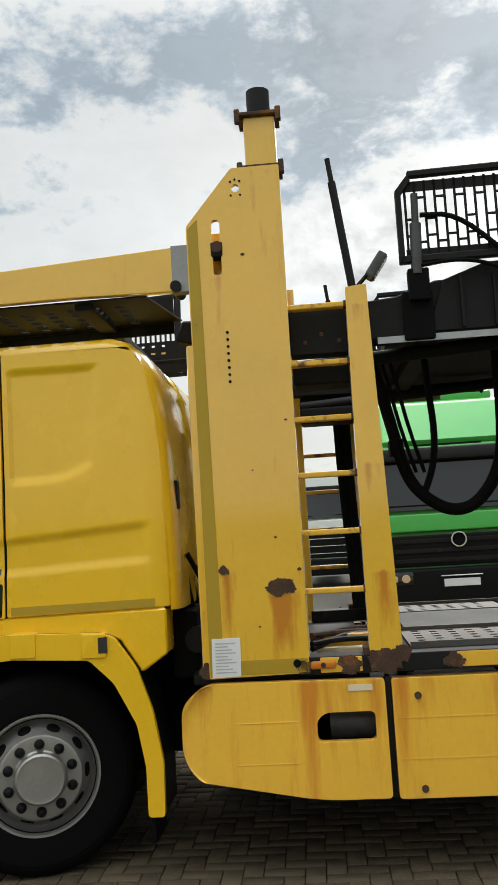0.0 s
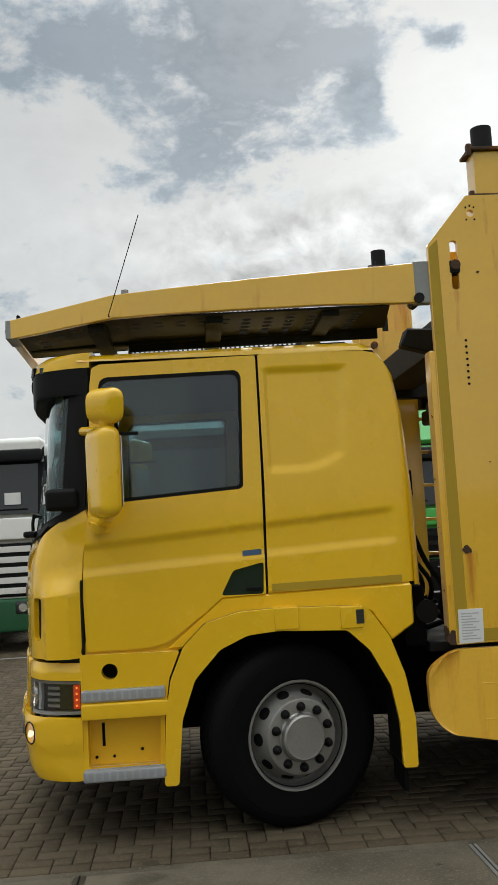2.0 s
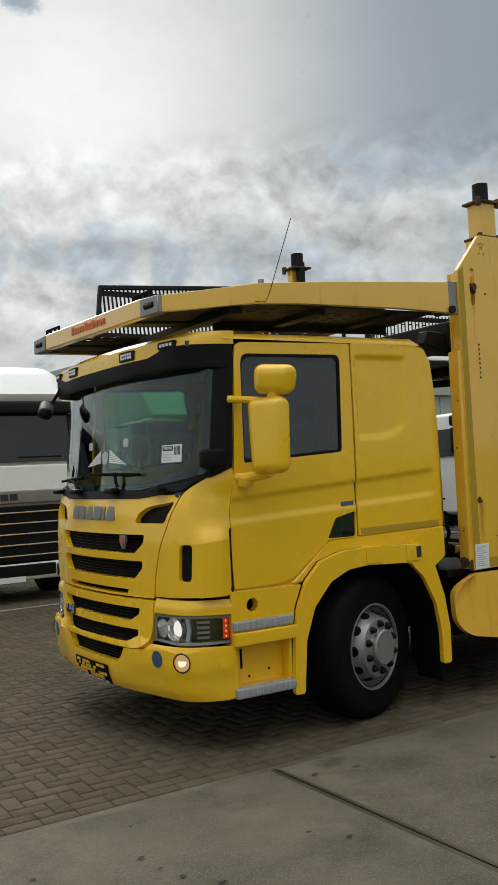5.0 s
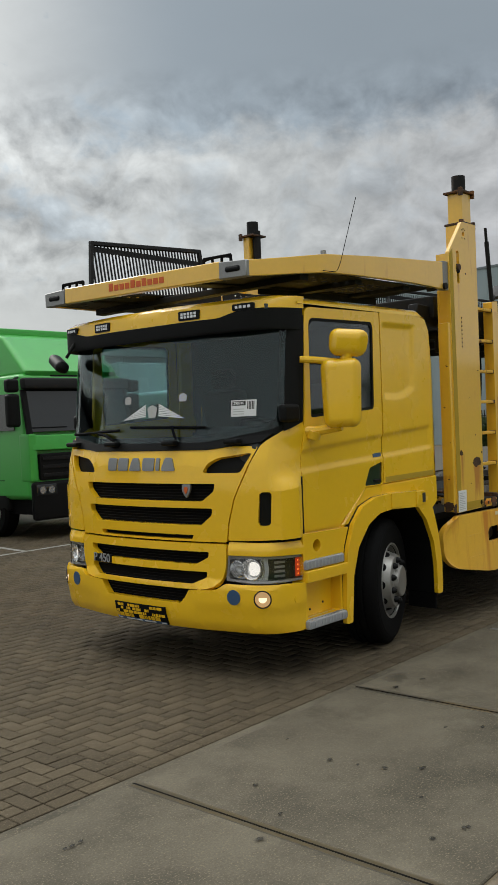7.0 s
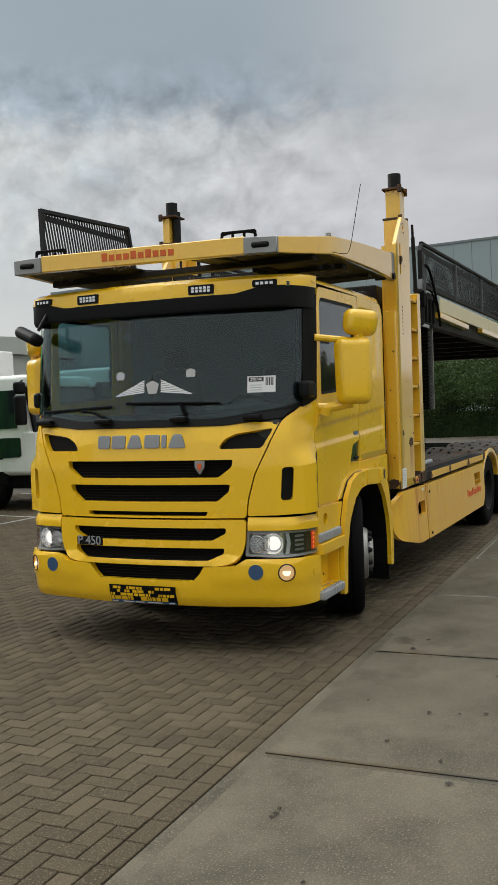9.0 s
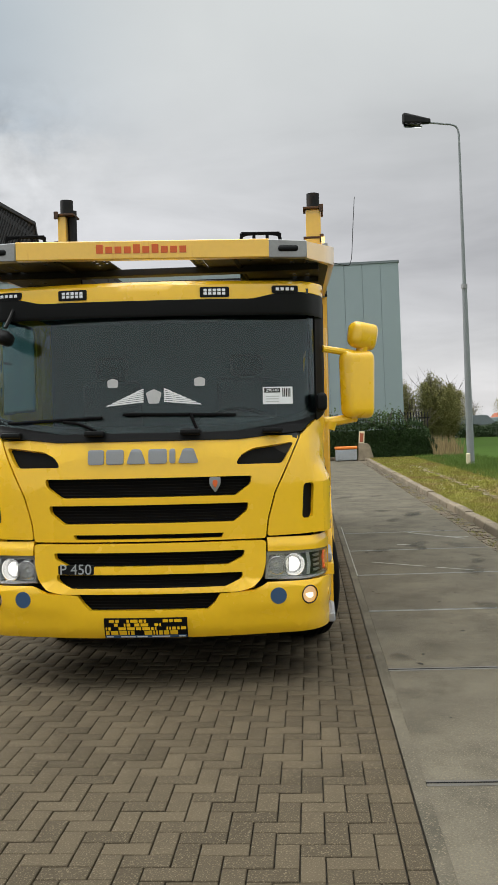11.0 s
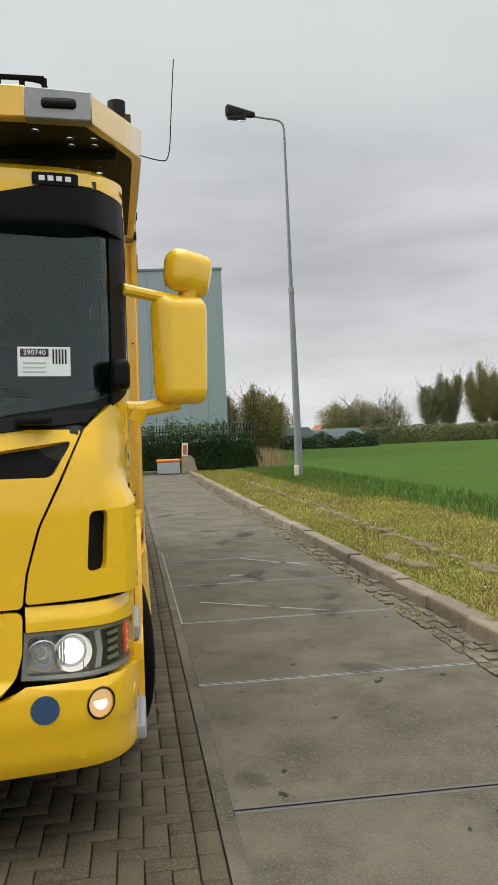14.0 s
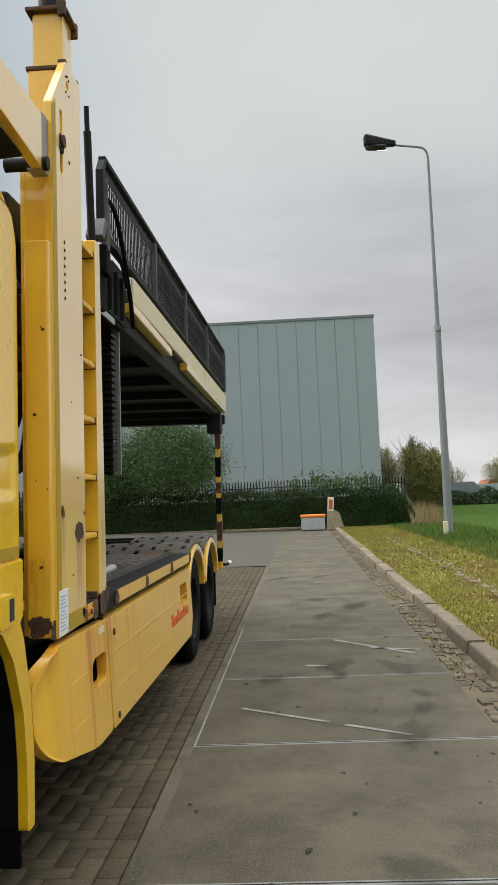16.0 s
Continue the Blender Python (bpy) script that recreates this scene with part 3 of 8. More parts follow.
yv = [(x, y, yard_z(y) - 0.022) for y in (1.9, 4.25, 40.0, 75.0) for x in (-90, 36.6)]
tagged(sheet(yv, [(0, 1, 3, 2), (2, 3, 5, 4), (4, 5, 7, 6)], "yard", JOINT), "sandy bed of the paved truck yard", "ground", "", "structure")
yv = [(x, y, yard_z(y) - 0.004) for y in (16.0, 40.0, 75.0) for x in (-90, 36.6)]
tagged(sheet(yv, [(0, 1, 3, 2), (2, 3, 5, 4)], "far_yard", YARD), "far part of the brick-paved yard", "ground", "", "structure")
for x0, x1 in ((-90, -12.0), (16.0, 36.6)):
    yv = [(x, y, yard_z(y) - 0.004) for y in (4.4, 16.0) for x in (x0, x1)]
    tagged(sheet(yv, [(0, 1, 3, 2)], "side_yard", YARD), "brick-paved yard beside the trucks", "ground", "", "structure")
strip("verge", -60, 37.5, -5.6, -2.46, 0.105, VERGE, "mown grass verge with dry patches beside the kerb", nu=120, nv=10, rough=0.012)
strip("field", -60, 260, -120, -5.6, 0.02, FIELD, "green crop field beyond the verge", nu=60, nv=40, rough=0.05, category="field")
road = thing("pavement", "strip of square concrete slabs with steel edges", "pavement", kind="structure")


def slab():
    bm = bx(-1.0, 1.0, -1.965, -0.02, -0.14, 0.0, bev=0.006, seg=1)
    return bm


slab_mesh = link("concrete_slab", slab(), CONCRETE, road)
slab_mesh.modifiers.clear()
edge_mesh = link("steel_edge", bx(-0.034, 0.034, -1.96, -0.025, -0.02, 0.003, bev=0.002, seg=1), JOINT_SEAL, road, "grey steel slab edge")
gap_mesh = link("open_joint", bx(-0.005, 0.005, -1.96, -0.025, -0.02, 0.0045), MATT, road, "dark open joint")
pale_edge = edge_mesh.data.copy()
pale_edge.materials[0] = JOINT_PALE
first = True
for k in range(-9, 20):
    u = 2.045 * k
    if first:
        a, b, c = slab_mesh, edge_mesh, gap_mesh
        first = False
    else:
        a, b, c = slab_mesh.copy(), edge_mesh.copy(), gap_mesh.copy()
        for o in (a, b, c):
            scene.collection.objects.link(o)
    lift = 0.0015 * random.uniform(-1, 1)
    if k > 0:   # the far edges' sky reflection is put into a paler colour
        b.data = pale_edge

    butted = k >= 4   # further on the slabs butt against each other
    a.matrix_basis = EDGE @ pose(u + 1.0225, 0, lift) @ Matrix.Diagonal((1.0215 if butted else 1, 1, 1, 1))
    b.matrix_basis = EDGE @ pose(u, 0, -0.01 if k >= 5 else 0) @ Matrix.Diagonal((0.65 if k > 0 else 1, 1, 1, 1))
    c.matrix_basis = EDGE @ pose(u, 0, -0.01 if k >= 5 else 0) @ Matrix.Diagonal((0.6 if k > 0 else 1, 1, 1, 1))
strip("border_strip", -20, 37.5, -0.024, 0.050, -0.0015, CONCRETE, "worn concrete margin between slabs and bricks")
strip("gutter_bed", -60, 37.5, -2.30, -1.965, -0.012, SOIL, "mossy soil between gutter stones")

# kerb stones, one metre each, slightly uneven
kerb = thing("kerb", "weathered concrete kerb along the grass verge", "kerb", kind="structure")
kb = plate(rounded([(-2.46, -0.1), (-2.46, 0.118), (-2.285, 0.118), (-2.262, -0.1)], [0, 0.010, 0.028, 0], 3), (), "x", -0.490, 0.490, bev=0.010)
kerb_stone = link("kerb_stone", kb, STONE, kerb)
kerb_stone.modifiers.clear()
for k in range(-14, 40):
    o = kerb_stone if k == -14 else kerb_stone.copy()
    if k != -14:
        scene.collection.objects.link(o)
    o.matrix_basis = EDGE @ pose(k + 0.5, random.uniform(-0.014, 0.014), random.uniform(-0.014, 0.004), 0, random.uniform(-0.6, 0.6), random.uniform(-0.35, 0.35))

# worn painted marks and stains on the slabs
marks = thing("floor_marking", "worn white painted marks on the concrete slabs", "marking", kind="structure")


def stroke(p0, p1, w, z=0.005):
    a, b = Vector((*p0, 0)), Vector((*p1, 0))
    n = (b - a).orthogonal()
    n = Vector((-(b - a).y, (b - a).x, 0)).normalized() * w / 2
    return [(*(q.xy), z) for q in (a - n, b - n, b + n, a + n)]


for p0, p1, w in (((2.30, 4.02), (1.84, 3.39), 0.036), ((1.76, 3.29), (1.46, 2.87), 0.04), ((5.3, 3.25), (4.35, 2.5), 0.05),
                  ((4.75, 2.9), (4.55, 2.42), 0.05), ((3.9, 3.55), (3.86, 3.36), 0.06),
                  ((1.3, 4.253), (6.4, 4.295), 0.013)):
    sheet(stroke(p0, p1, w), [(0, 1, 2, 3)], "painted_line", LINE, marks)


stained = thing("oil_stains", "dark oil drips and old stains on the concrete", "stain", kind="structure")
spots = [(-2.42, 4.10, 0.26, 0.18, DAMP), (-2.40, 4.33, 0.16, 0.08, DAMP), (-2.62, 3.98, 0.07, 0.035, OIL), (-2.35, 3.93, 0.06, 0.03, OIL)]
for i in range(120):
    s = random.choice((0.03, 0.035, 0.04, 0.05, 0.075))
    q = pv(random.uniform(-4, 16), random.uniform(-1.9, -0.1))
    spots.append((q.x, q.y, s, s * random.uniform(0.45, 0.8), OIL))
for i in range(14):
    q = pv(random.uniform(1.5, 16), random.uniform(-1.7, -0.25))
    spots.append((q.x, q.y, random.uniform(0.3, 0.9), random.uniform(0.15, 0.4), DAMP))
for i, (x, y, rx, ry, m) in enumerate(spots):
    o = sheet([(-1, -1, 0), (1, -1, 0), (1, 1, 0), (-1, 1, 0)], [(0, 1, 2, 3)], "stain", m, stained)
    o.matrix_basis = pose(x, y, 0.0058 + 0.00003 * i, 0, 0, random.uniform(-25, 25)) @ Matrix.Diagonal((rx, ry, 1, 1))


# ---- the car carrier ----
truck = thing("car_transporter_truck", "yellow rusty car transporter truck parked on brick paving", "truck")
truck.matrix_basis = pose(0, 4.612, 0, 1.0) @ pose(0, -4.6, 0)   # it leans with the fall of the yard
XF = -3.25
ctrl = [(0, 0), (0.3, 0.008), (0.55, 0.035), (0.80, 0.085), (0.98, 0.114), (1.09, 0.158), (1.16, 0.235), (1.20, 0.36), (1.22, 0.50), (1.222, 0.62), (1.222, 2.30), (1.20, 2.42), (1.16, 2.46)]
plan = [Vector(p) for p in ctrl]
for _ in range(3):
    out = [plan[0]]
    for a, b in zip(plan, plan[1:]):
        out += [a.lerp(b, 0.25), a.lerp(b, 0.75)]
    plan = out + [plan[-1]]
arc = np.concatenate([[0], np.cumsum([(b - a).length for a, b in zip(plan, plan[1:])])])
plan_w, plan_d = np.array([p.x for p in plan]), np.array([p.y for p in plan])
LEAN_Z = [0.34, 0.41, 0.50, 0.70, 0.74, 1.0, 1.40, 1.60, 1.72, 1.82, 2.60, 2.85]
LEAN_X = [0.02, -0.022, -0.035, -0.035, -0.01, 0.0, 0.0, 0.018, 0.055, 0.095, 0.17, 0.20]


def cab(p, z, off=0.0):
    """The cab's outer skin: p runs from the middle of the nose round the corner and back along the side."""
    s, q = (1 if p >= 0 else -1), abs(p)
    w, d = float(np.interp(q, arc, plan_w)), float(np.interp(q, arc, plan_d))
    w2, d2 = float(np.interp(q + 0.02, arc, plan_w)), float(np.interp(q + 0.02, arc, plan_d))
    t = Vector((d2 - d, w2 - w))
    t = t.normalized() if t.length > 1e-6 else Vector((1, 0))
    n = Vector((-t.y, t.x))
    fade = max(0.0, min(1.0, (0.66 - d) / 0.40))
    lean = (float(np.interp(z, LEAN_Z, LEAN_X)) + 0.015 + 0.045 * s * w) * fade   # the nose stands a little askew
    return Vector((XF + d + lean + n.x * off, YC - s * (w + n.y * off), z))


def pw(w):
    """Path coordinate of a place on the nose, w metres to the near side of the middle."""
    i = int(np.argmax(plan_w >= 1.219))
    return math.copysign(float(np.interp(abs(w), plan_w[:i], arc[:i])), w)


def px(x, s=1):
    return s * float(np.interp(x - XF, plan_d, arc))


def front(poly, m=1):
    return [(pw(m * w), z) for w, z in poly]


def mirrored(poly):
    return poly + [(-w, z) for w, z in reversed(poly) if abs(w) > 1e-6]


def crease(x, z):
    """Pressed lines and hollows in the doors and side panels."""
    o, fade = 0.0, max(0.0, min(1.0, (-0.90 - x) / 0.05))
    c1, c2 = 1.75 + (x + 1.68) * 0.07, 1.585 + (x + 1.68) * 0.05
    o -= 0.016 * max(0.0, min(1.0, (c1 - z) / 0.03)) * (1 if z > c2 - 0.2 else 1)
    o += 0.010 * max(0.0, min(1.0, (c2 - z) / 0.03))
    if x > -1.62:
        # sunken field behind the door, rounded towards the back
        lim = 2.03 + max(0, (x + 1.45)) ** 2 * 1.2
        e = min((z - lim) / 0.05, (2.66 - z) / 0.03, (-1.16 - x + (z - 2.35) * 0.06) / 0.04)
        o -= 0.016 * max(0.0, min(1.0, e))
    return o * fade


def side(x, z, off=0.0, s=1):
    return cab(px(x, s), z, off + crease(x, z))


def flank(s, off=0.0, plain=False):
    """Maps x, z on one side of the cab; s 1 the near side, -1 the far side."""
    if plain:
        return lambda x, z: cab(px(x, s), z, off)
    return lambda x, z: side(x, z, off, s)


# nose flap with two grille slots, a thin slit and the two upper vents
flap = mirrored([(0.795, 1.018), (0.81, 1.15), (0.86, 1.33), (0.945, 1.51), (1.035, 1.715), (0.63, 1.722), (0.2, 1.702)])
slot1 = mirrored([(0.60, 1.318), (0.70, 1.392), (0.71, 1.448)])
slot2 = mirrored([(0.585, 1.140), (0.675, 1.212), (0.685, 1.266)])
slit_low = mirrored([(0.50, 1.034), (0.515, 1.066)])
vent = rounded([(0.60, 1.527), (0.92, 1.527), (1.00, 1.672), (0.72, 1.636), (0.64, 1.595)], 0.03)
nose = part("bonnet_flap", panel(front(rounded(flap, 0.02)), [front(rounded(slot1, 0.016)), front(rounded(slot2, 0.016)), front(rounded(slit_low, 0.008)), front(vent), front([(-w, z) for w, z in vent])], cab, 0.045, bev=0.010), YELLOW, truck)
low = mirrored([(0.60, 0.668), (0.70, 0.690), (0.765, 0.75), (0.79, 0.84), (0.795, 1.006)])
slot4 = mirrored([(0.54, 0.852), (0.645, 0.905), (0.65, 0.945)])
slot5 = mirrored([(0.52, 0.708), (0.63, 0.757), (0.635, 0.797)])
part("lower_grille_panel", panel(front(rounded(low, 0.03)), [front(rounded(slot4, 0.014)), front(rounded(slot5, 0.014))], lambda p, z: cab(p, z, 0.012), 0.045, bev=0.010), YELLOW, truck)

# grille meshes, sunk behind the slots
for name, z0, z1, w in (("upper_grille", 1.30, 1.465, 0.74), ("upper_grille", 1.125, 1.285, 0.72), ("slot_grille", 1.025, 1.075, 0.54),
                        ("lower_grille", 0.838, 0.96, 0.67), ("lower_grille", 0.692, 0.815, 0.66), ("bumper_grille", 0.535, 0.685, 0.50)):
    g = part(name, panel(front(mirrored([(w, z0), (w, z1)])), (), lambda p, z: cab(p, z, -0.055), 0.02, bev=0), MATT, truck, "black grille mesh")
    bm = bmesh.new()
    for k in range(int((z1 - z0) / 0.022)):   # fine mesh wires
        zz = z0 + 0.012 + k * 0.022
        for i in range(16):
            a, b = cab(pw(-w + 2 * w * i / 16), zz, -0.052), cab(pw(-w + 2 * w * (i + 1) / 16), zz, -0.052)
            cyl(bm, a, b, 0.0022, seg=4)
    part("wire_mesh", bm, BLACK, g)
for m in (1, -1):
    part("vent_mesh", panel(front([(w, z) for w, z in [(0.57, 1.505), (0.95, 1.505), (1.03, 1.69), (0.68, 1.65)]], m), (), lambda p, z: cab(p, z, -0.05), 0.02, bev=0), BLACK, truck)

def ease(t):
    t = max(0.0, min(1.0, t))
    return t * t * (3 - 2 * t)


# corner panels beside the flap, with an upright air slit
for s in (1, -1):
    A = lambda w: pw(s * w)
    B = lambda x: px(x, s)
    poly = [(A(0.806), 1.032), (B(-2.775), 1.045), (B(-2.775), 1.40), (B(-2.765), 1.84), (B(-2.80), 1.90), (A(1.17), 1.845), (A(1.08), 1.755), (A(1.045), 1.716), (A(0.955), 1.505), (A(0.871), 1.33), (A(0.821), 1.15)]
    slit = rounded([(A(1.045), 1.142), (A(1.120), 1.142), (A(1.13), 1.385), (A(1.06), 1.385)], 0.03)
    bulge = lambda p, z: cab(p, z, 0.042 * ease((1.50 - z) / 0.10) * ease((abs(p) - pw(1.125)) / 0.07) * ease((px(-2.775) - abs(p)) / 0.09) - 0.016 * ease((z - 1.47) / 0.08) * ease((1.80 - z) / 0.10) * ease((abs(p) - pw(1.08)) / 0.12))
    c = part("corner_panel", panel(rounded(poly, 0.02), [slit], bulge, 0.035, step=(0.04, 0.04)), YELLOW, truck)
    part("air_slit", panel([(A(1.02), 1.115), (A(1.145), 1.115), (A(1.15), 1.415), (A(1.03), 1.415)], (), lambda p, z: cab(p, z, -0.03), 0.02, bev=0), BLACK, c, "black air intake slit")
    # black strip over the skin stands in for the shade in the door gap
    part("door_seal", panel([(B(-2.80), 1.06), (B(-2.768), 1.06), (B(-2.768), 1.48), (B(-2.785), 1.48)], (), lambda p, z: cab(p, z, 0.004), 0.02, bev=0.002), BLACK, truck)
    part("corner_seal", panel([(B(-2.96), 1.020), (B(-2.77), 1.014), (B(-2.77), 1.047), (B(-2.92), 1.047)], (), lambda p, z: cab(p, z, -0.005), 0.03), BLACK, truck)

# windscreen, black surround and pillars
screen = mirrored([(0.60, 1.755), (1.085, 1.83), (1.165, 1.87), (1.165, 2.62), (0.5, 2.635)])
inside = mirrored([(0.60, 1.80), (1.03, 1.865), (1.125, 1.90), (1.13, 2.585), (0.5, 2.60)])
glass_pane = part("windscreen", panel(front(rounded(screen, 0.04)), (), cab, 0.006, step=(0.08, 0.2), bev=0), GLASS, truck, "tinted laminated windscreen")
glass_pane.visible_shadow = False
part("windscreen_surround", panel(front(rounded(mirrored([(0.60, 1.725), (1.09, 1.79), (1.165, 1.83), (1.165, 2.64), (0.5, 2.65)]), 0.03)), [front(rounded(inside, 0.05))], lambda p, z: cab(p, z, -0.009), 0.02, bev=0), BLACK, truck)
part("cowl", panel(front(mirrored([(0.62, 1.700), (1.05, 1.745), (1.10, 1.80), (0.62, 1.755), (0.2, 1.755)])), (), lambda p, z: cab(p, z, 0.012), 0.05), BLACK, truck, "black wiper cowl")
for s in (1, -1):
    part("pillar_cover", panel([(pw(s * 1.155), 1.815), (px(-2.79, s), 1.88), (px(-2.762, s), 2.66), (pw(s * 1.155), 2.66)], (), lambda p, z: cab(p, z, 0.006), 0.03), BLACK, truck, "black windscreen pillar cover")
    bm = box(bmesh.new(), -2.93, -2.74, -0.03, 0.045, -0.065, 0.065, bev=0.03, seg=3)
    bmesh.ops.translate(bm, verts=bm.verts, vec=(0.0, YC - s * 1.206, 1.945))
    part("pillar_flap", bm, BLACK, truck, "black mirror foot cover")

# sun visor and roof
def reach(p):
    """How far the visor stands forward of the screen, as a share of its reach at the corners."""
    return float(np.interp(abs(p), [0, 0.48, 0.97, 1.2], [0.40, 0.50, 0.66, 0.75]))


def ring(offs, p_end, fade_len=0.46):
    """Sweeps a section of (off, z) pairs round the nose."""
    bm = bmesh.new()
    rows = []
    N = 60
    for i in range(N + 1):
        p = -p_end + 2 * p_end * i / N
        f = max(0.12, min(1.0, (p_end - abs(p)) / fade_len + 0.12))
        rows.append([bm.verts.new(cab(p, 2.6, min(o, 0.0)) + Vector((-max(o, 0.0) * f * reach(p), 0, z - 2.6))) for o, z in offs(p)])
    for a, b in zip(rows, rows[1:]):
        n = len(a)
        for k in range(n):
            bm.faces.new((a[k], a[(k + 1) % n], b[(k + 1) % n], b[k]))
    bm.faces.new(rows[0][::-1])
    bm.faces.new(rows[-1])
    bmesh.ops.recalc_face_normals(bm, faces=bm.faces)
    return bm


def brim(p):
    return 2.662 + 0.045 * max(0.0, min(1.0, (abs(p) - 0.74) / 0.2))


part("sun_visor", ring(lambda p: [(-0.02, 2.60), (0.06, 2.575), (0.145, 2.552), (0.165, 2.575), (0.165, brim(p)), (-0.02, brim(p) + 0.01)], px(-2.735)), BLACK, truck, "black plastic sun visor")
part("roof_front", ring(lambda p: [(-0.02, brim(p) + 0.002), (0.162, brim(p) + 0.001), (0.160, 2.715), (0.135, 2.765), (0.06, 2.795), (-0.06, 2.812), (-0.5, 2.815), (-0.5, 2.74)], px(-2.70), 0.46), YELLOW, truck)
for w0, w1, z0, z1 in ((-0.60, -0.40, 2.677, 2.747), (0.38, 0.58, 2.675, 2.745), (0.87, 1.05, 2.700, 2.750), (-1.05, -0.87, 2.700, 2.750)):
    body = [(w0, z0), (w1, z0), (w1, z1), (w0, z1)]
    lift = lambda o: (lambda p, z: cab(p, 2.6) + Vector((-0.165 * reach(p) - (o - 0.165), 0, z - 2.6)))
    l = part("roof_lamp", panel(front(rounded(body, 0.012)), (), lift(0.172), 0.03, bev=0.004), BLACK, truck, "small rectangular roof work lamp")
    n = 5 if w1 - w0 > 0.19 else 4
    for i in range(n):
        for j in range(2 if n == 5 else 1):
            ww = w0 + 0.022 + (w1 - w0 - 0.044) * (i + 0.5) / n
            zz = z0 + 0.012 + (z1 - z0 - 0.024) * ((j + 0.5) / 2 if n == 5 else 0.5)
            h = 0.010 if n == 5 else 0.011
            part("lamp_cell", panel(front([(ww - 0.012, zz - h), (ww + 0.012, zz - h), (ww + 0.012, zz + h), (ww - 0.012, zz + h)]), (), lift(0.176), 0.006, bev=0.002), REFLECTOR, l)

bm = bmesh.new()
rows = []
for x, top, dw in ((-2.72, 2.790, 0), (-2.5, 2.797, 0), (-1.7, 2.805, 0), (-1.06, 2.808, 0), (-0.97, 2.778, 0.01), (-0.91, 2.70, 0.02), (-0.88, 2.60, 0.03)):
    row = []
    for w, z in ((1.222 - dw, min(2.742, top - 0.03)), (1.215 - dw, top - 0.035), (1.185 - dw, top - 0.012), (1.12 - dw, top), (0.6, top + 0.012)):
        row.append((w, z))
    full = row + [(-w, z) for w, z in reversed(row)]
    rows.append([bm.verts.new((x, YC - w, z)) for w, z in full])
for a, b in zip(rows, rows[1:]):
    for k in range(len(a) - 1):
        bm.faces.new((a[k], a[k + 1], b[k + 1], b[k]))
bmesh.ops.recalc_face_normals(bm, faces=bm.faces)
part("roof", bm, YELLOW, truck)
bm = bmesh.new()
rows = []
ZB_, XB_ = [1.34, 1.84, 2.35, 2.62, 2.72, 2.78], [-0.80, -0.805, -0.84, -0.885, -0.95, -1.02]
for k in range(25):
    z = 1.34 + 1.44 * k / 24
    xb = float(np.interp(z, ZB_, XB_))
    half = [(1.185, -0.006), (1.170, 0.012), (1.145, 0.030), (1.10, 0.045), (1.02, 0.050), (0.62, 0.050), (0.60, 0.038), (0.30, 0.038), (0.28, 0.050), (0.0, 0.050)]
    full = half + [(-w, d) for w, d in reversed(half[:-1])]
    rows.append([bm.verts.new((xb + d, YC - w, z)) for w, d in full])
for a, b in zip(rows, rows[1:]):
    for k in range(len(a) - 1):
        bm.faces.new((a[k], a[k + 1], b[k + 1], b[k]))
bmesh.ops.recalc_face_normals(bm, faces=bm.faces)
part("cab_back", bm, YELLOW, truck, "yellow pressed cab rear wall")
part("rear_vent", bx(-0.775, -0.755, YC - 1.10, YC - 1.02, 1.86, 2.02, bev=0.01), BLACK, truck, "small black vent")

part("cab_floor", bx(-2.82, -0.88, YC - 1.15, YC + 1.15, 1.22, 1.32), MATT, truck)

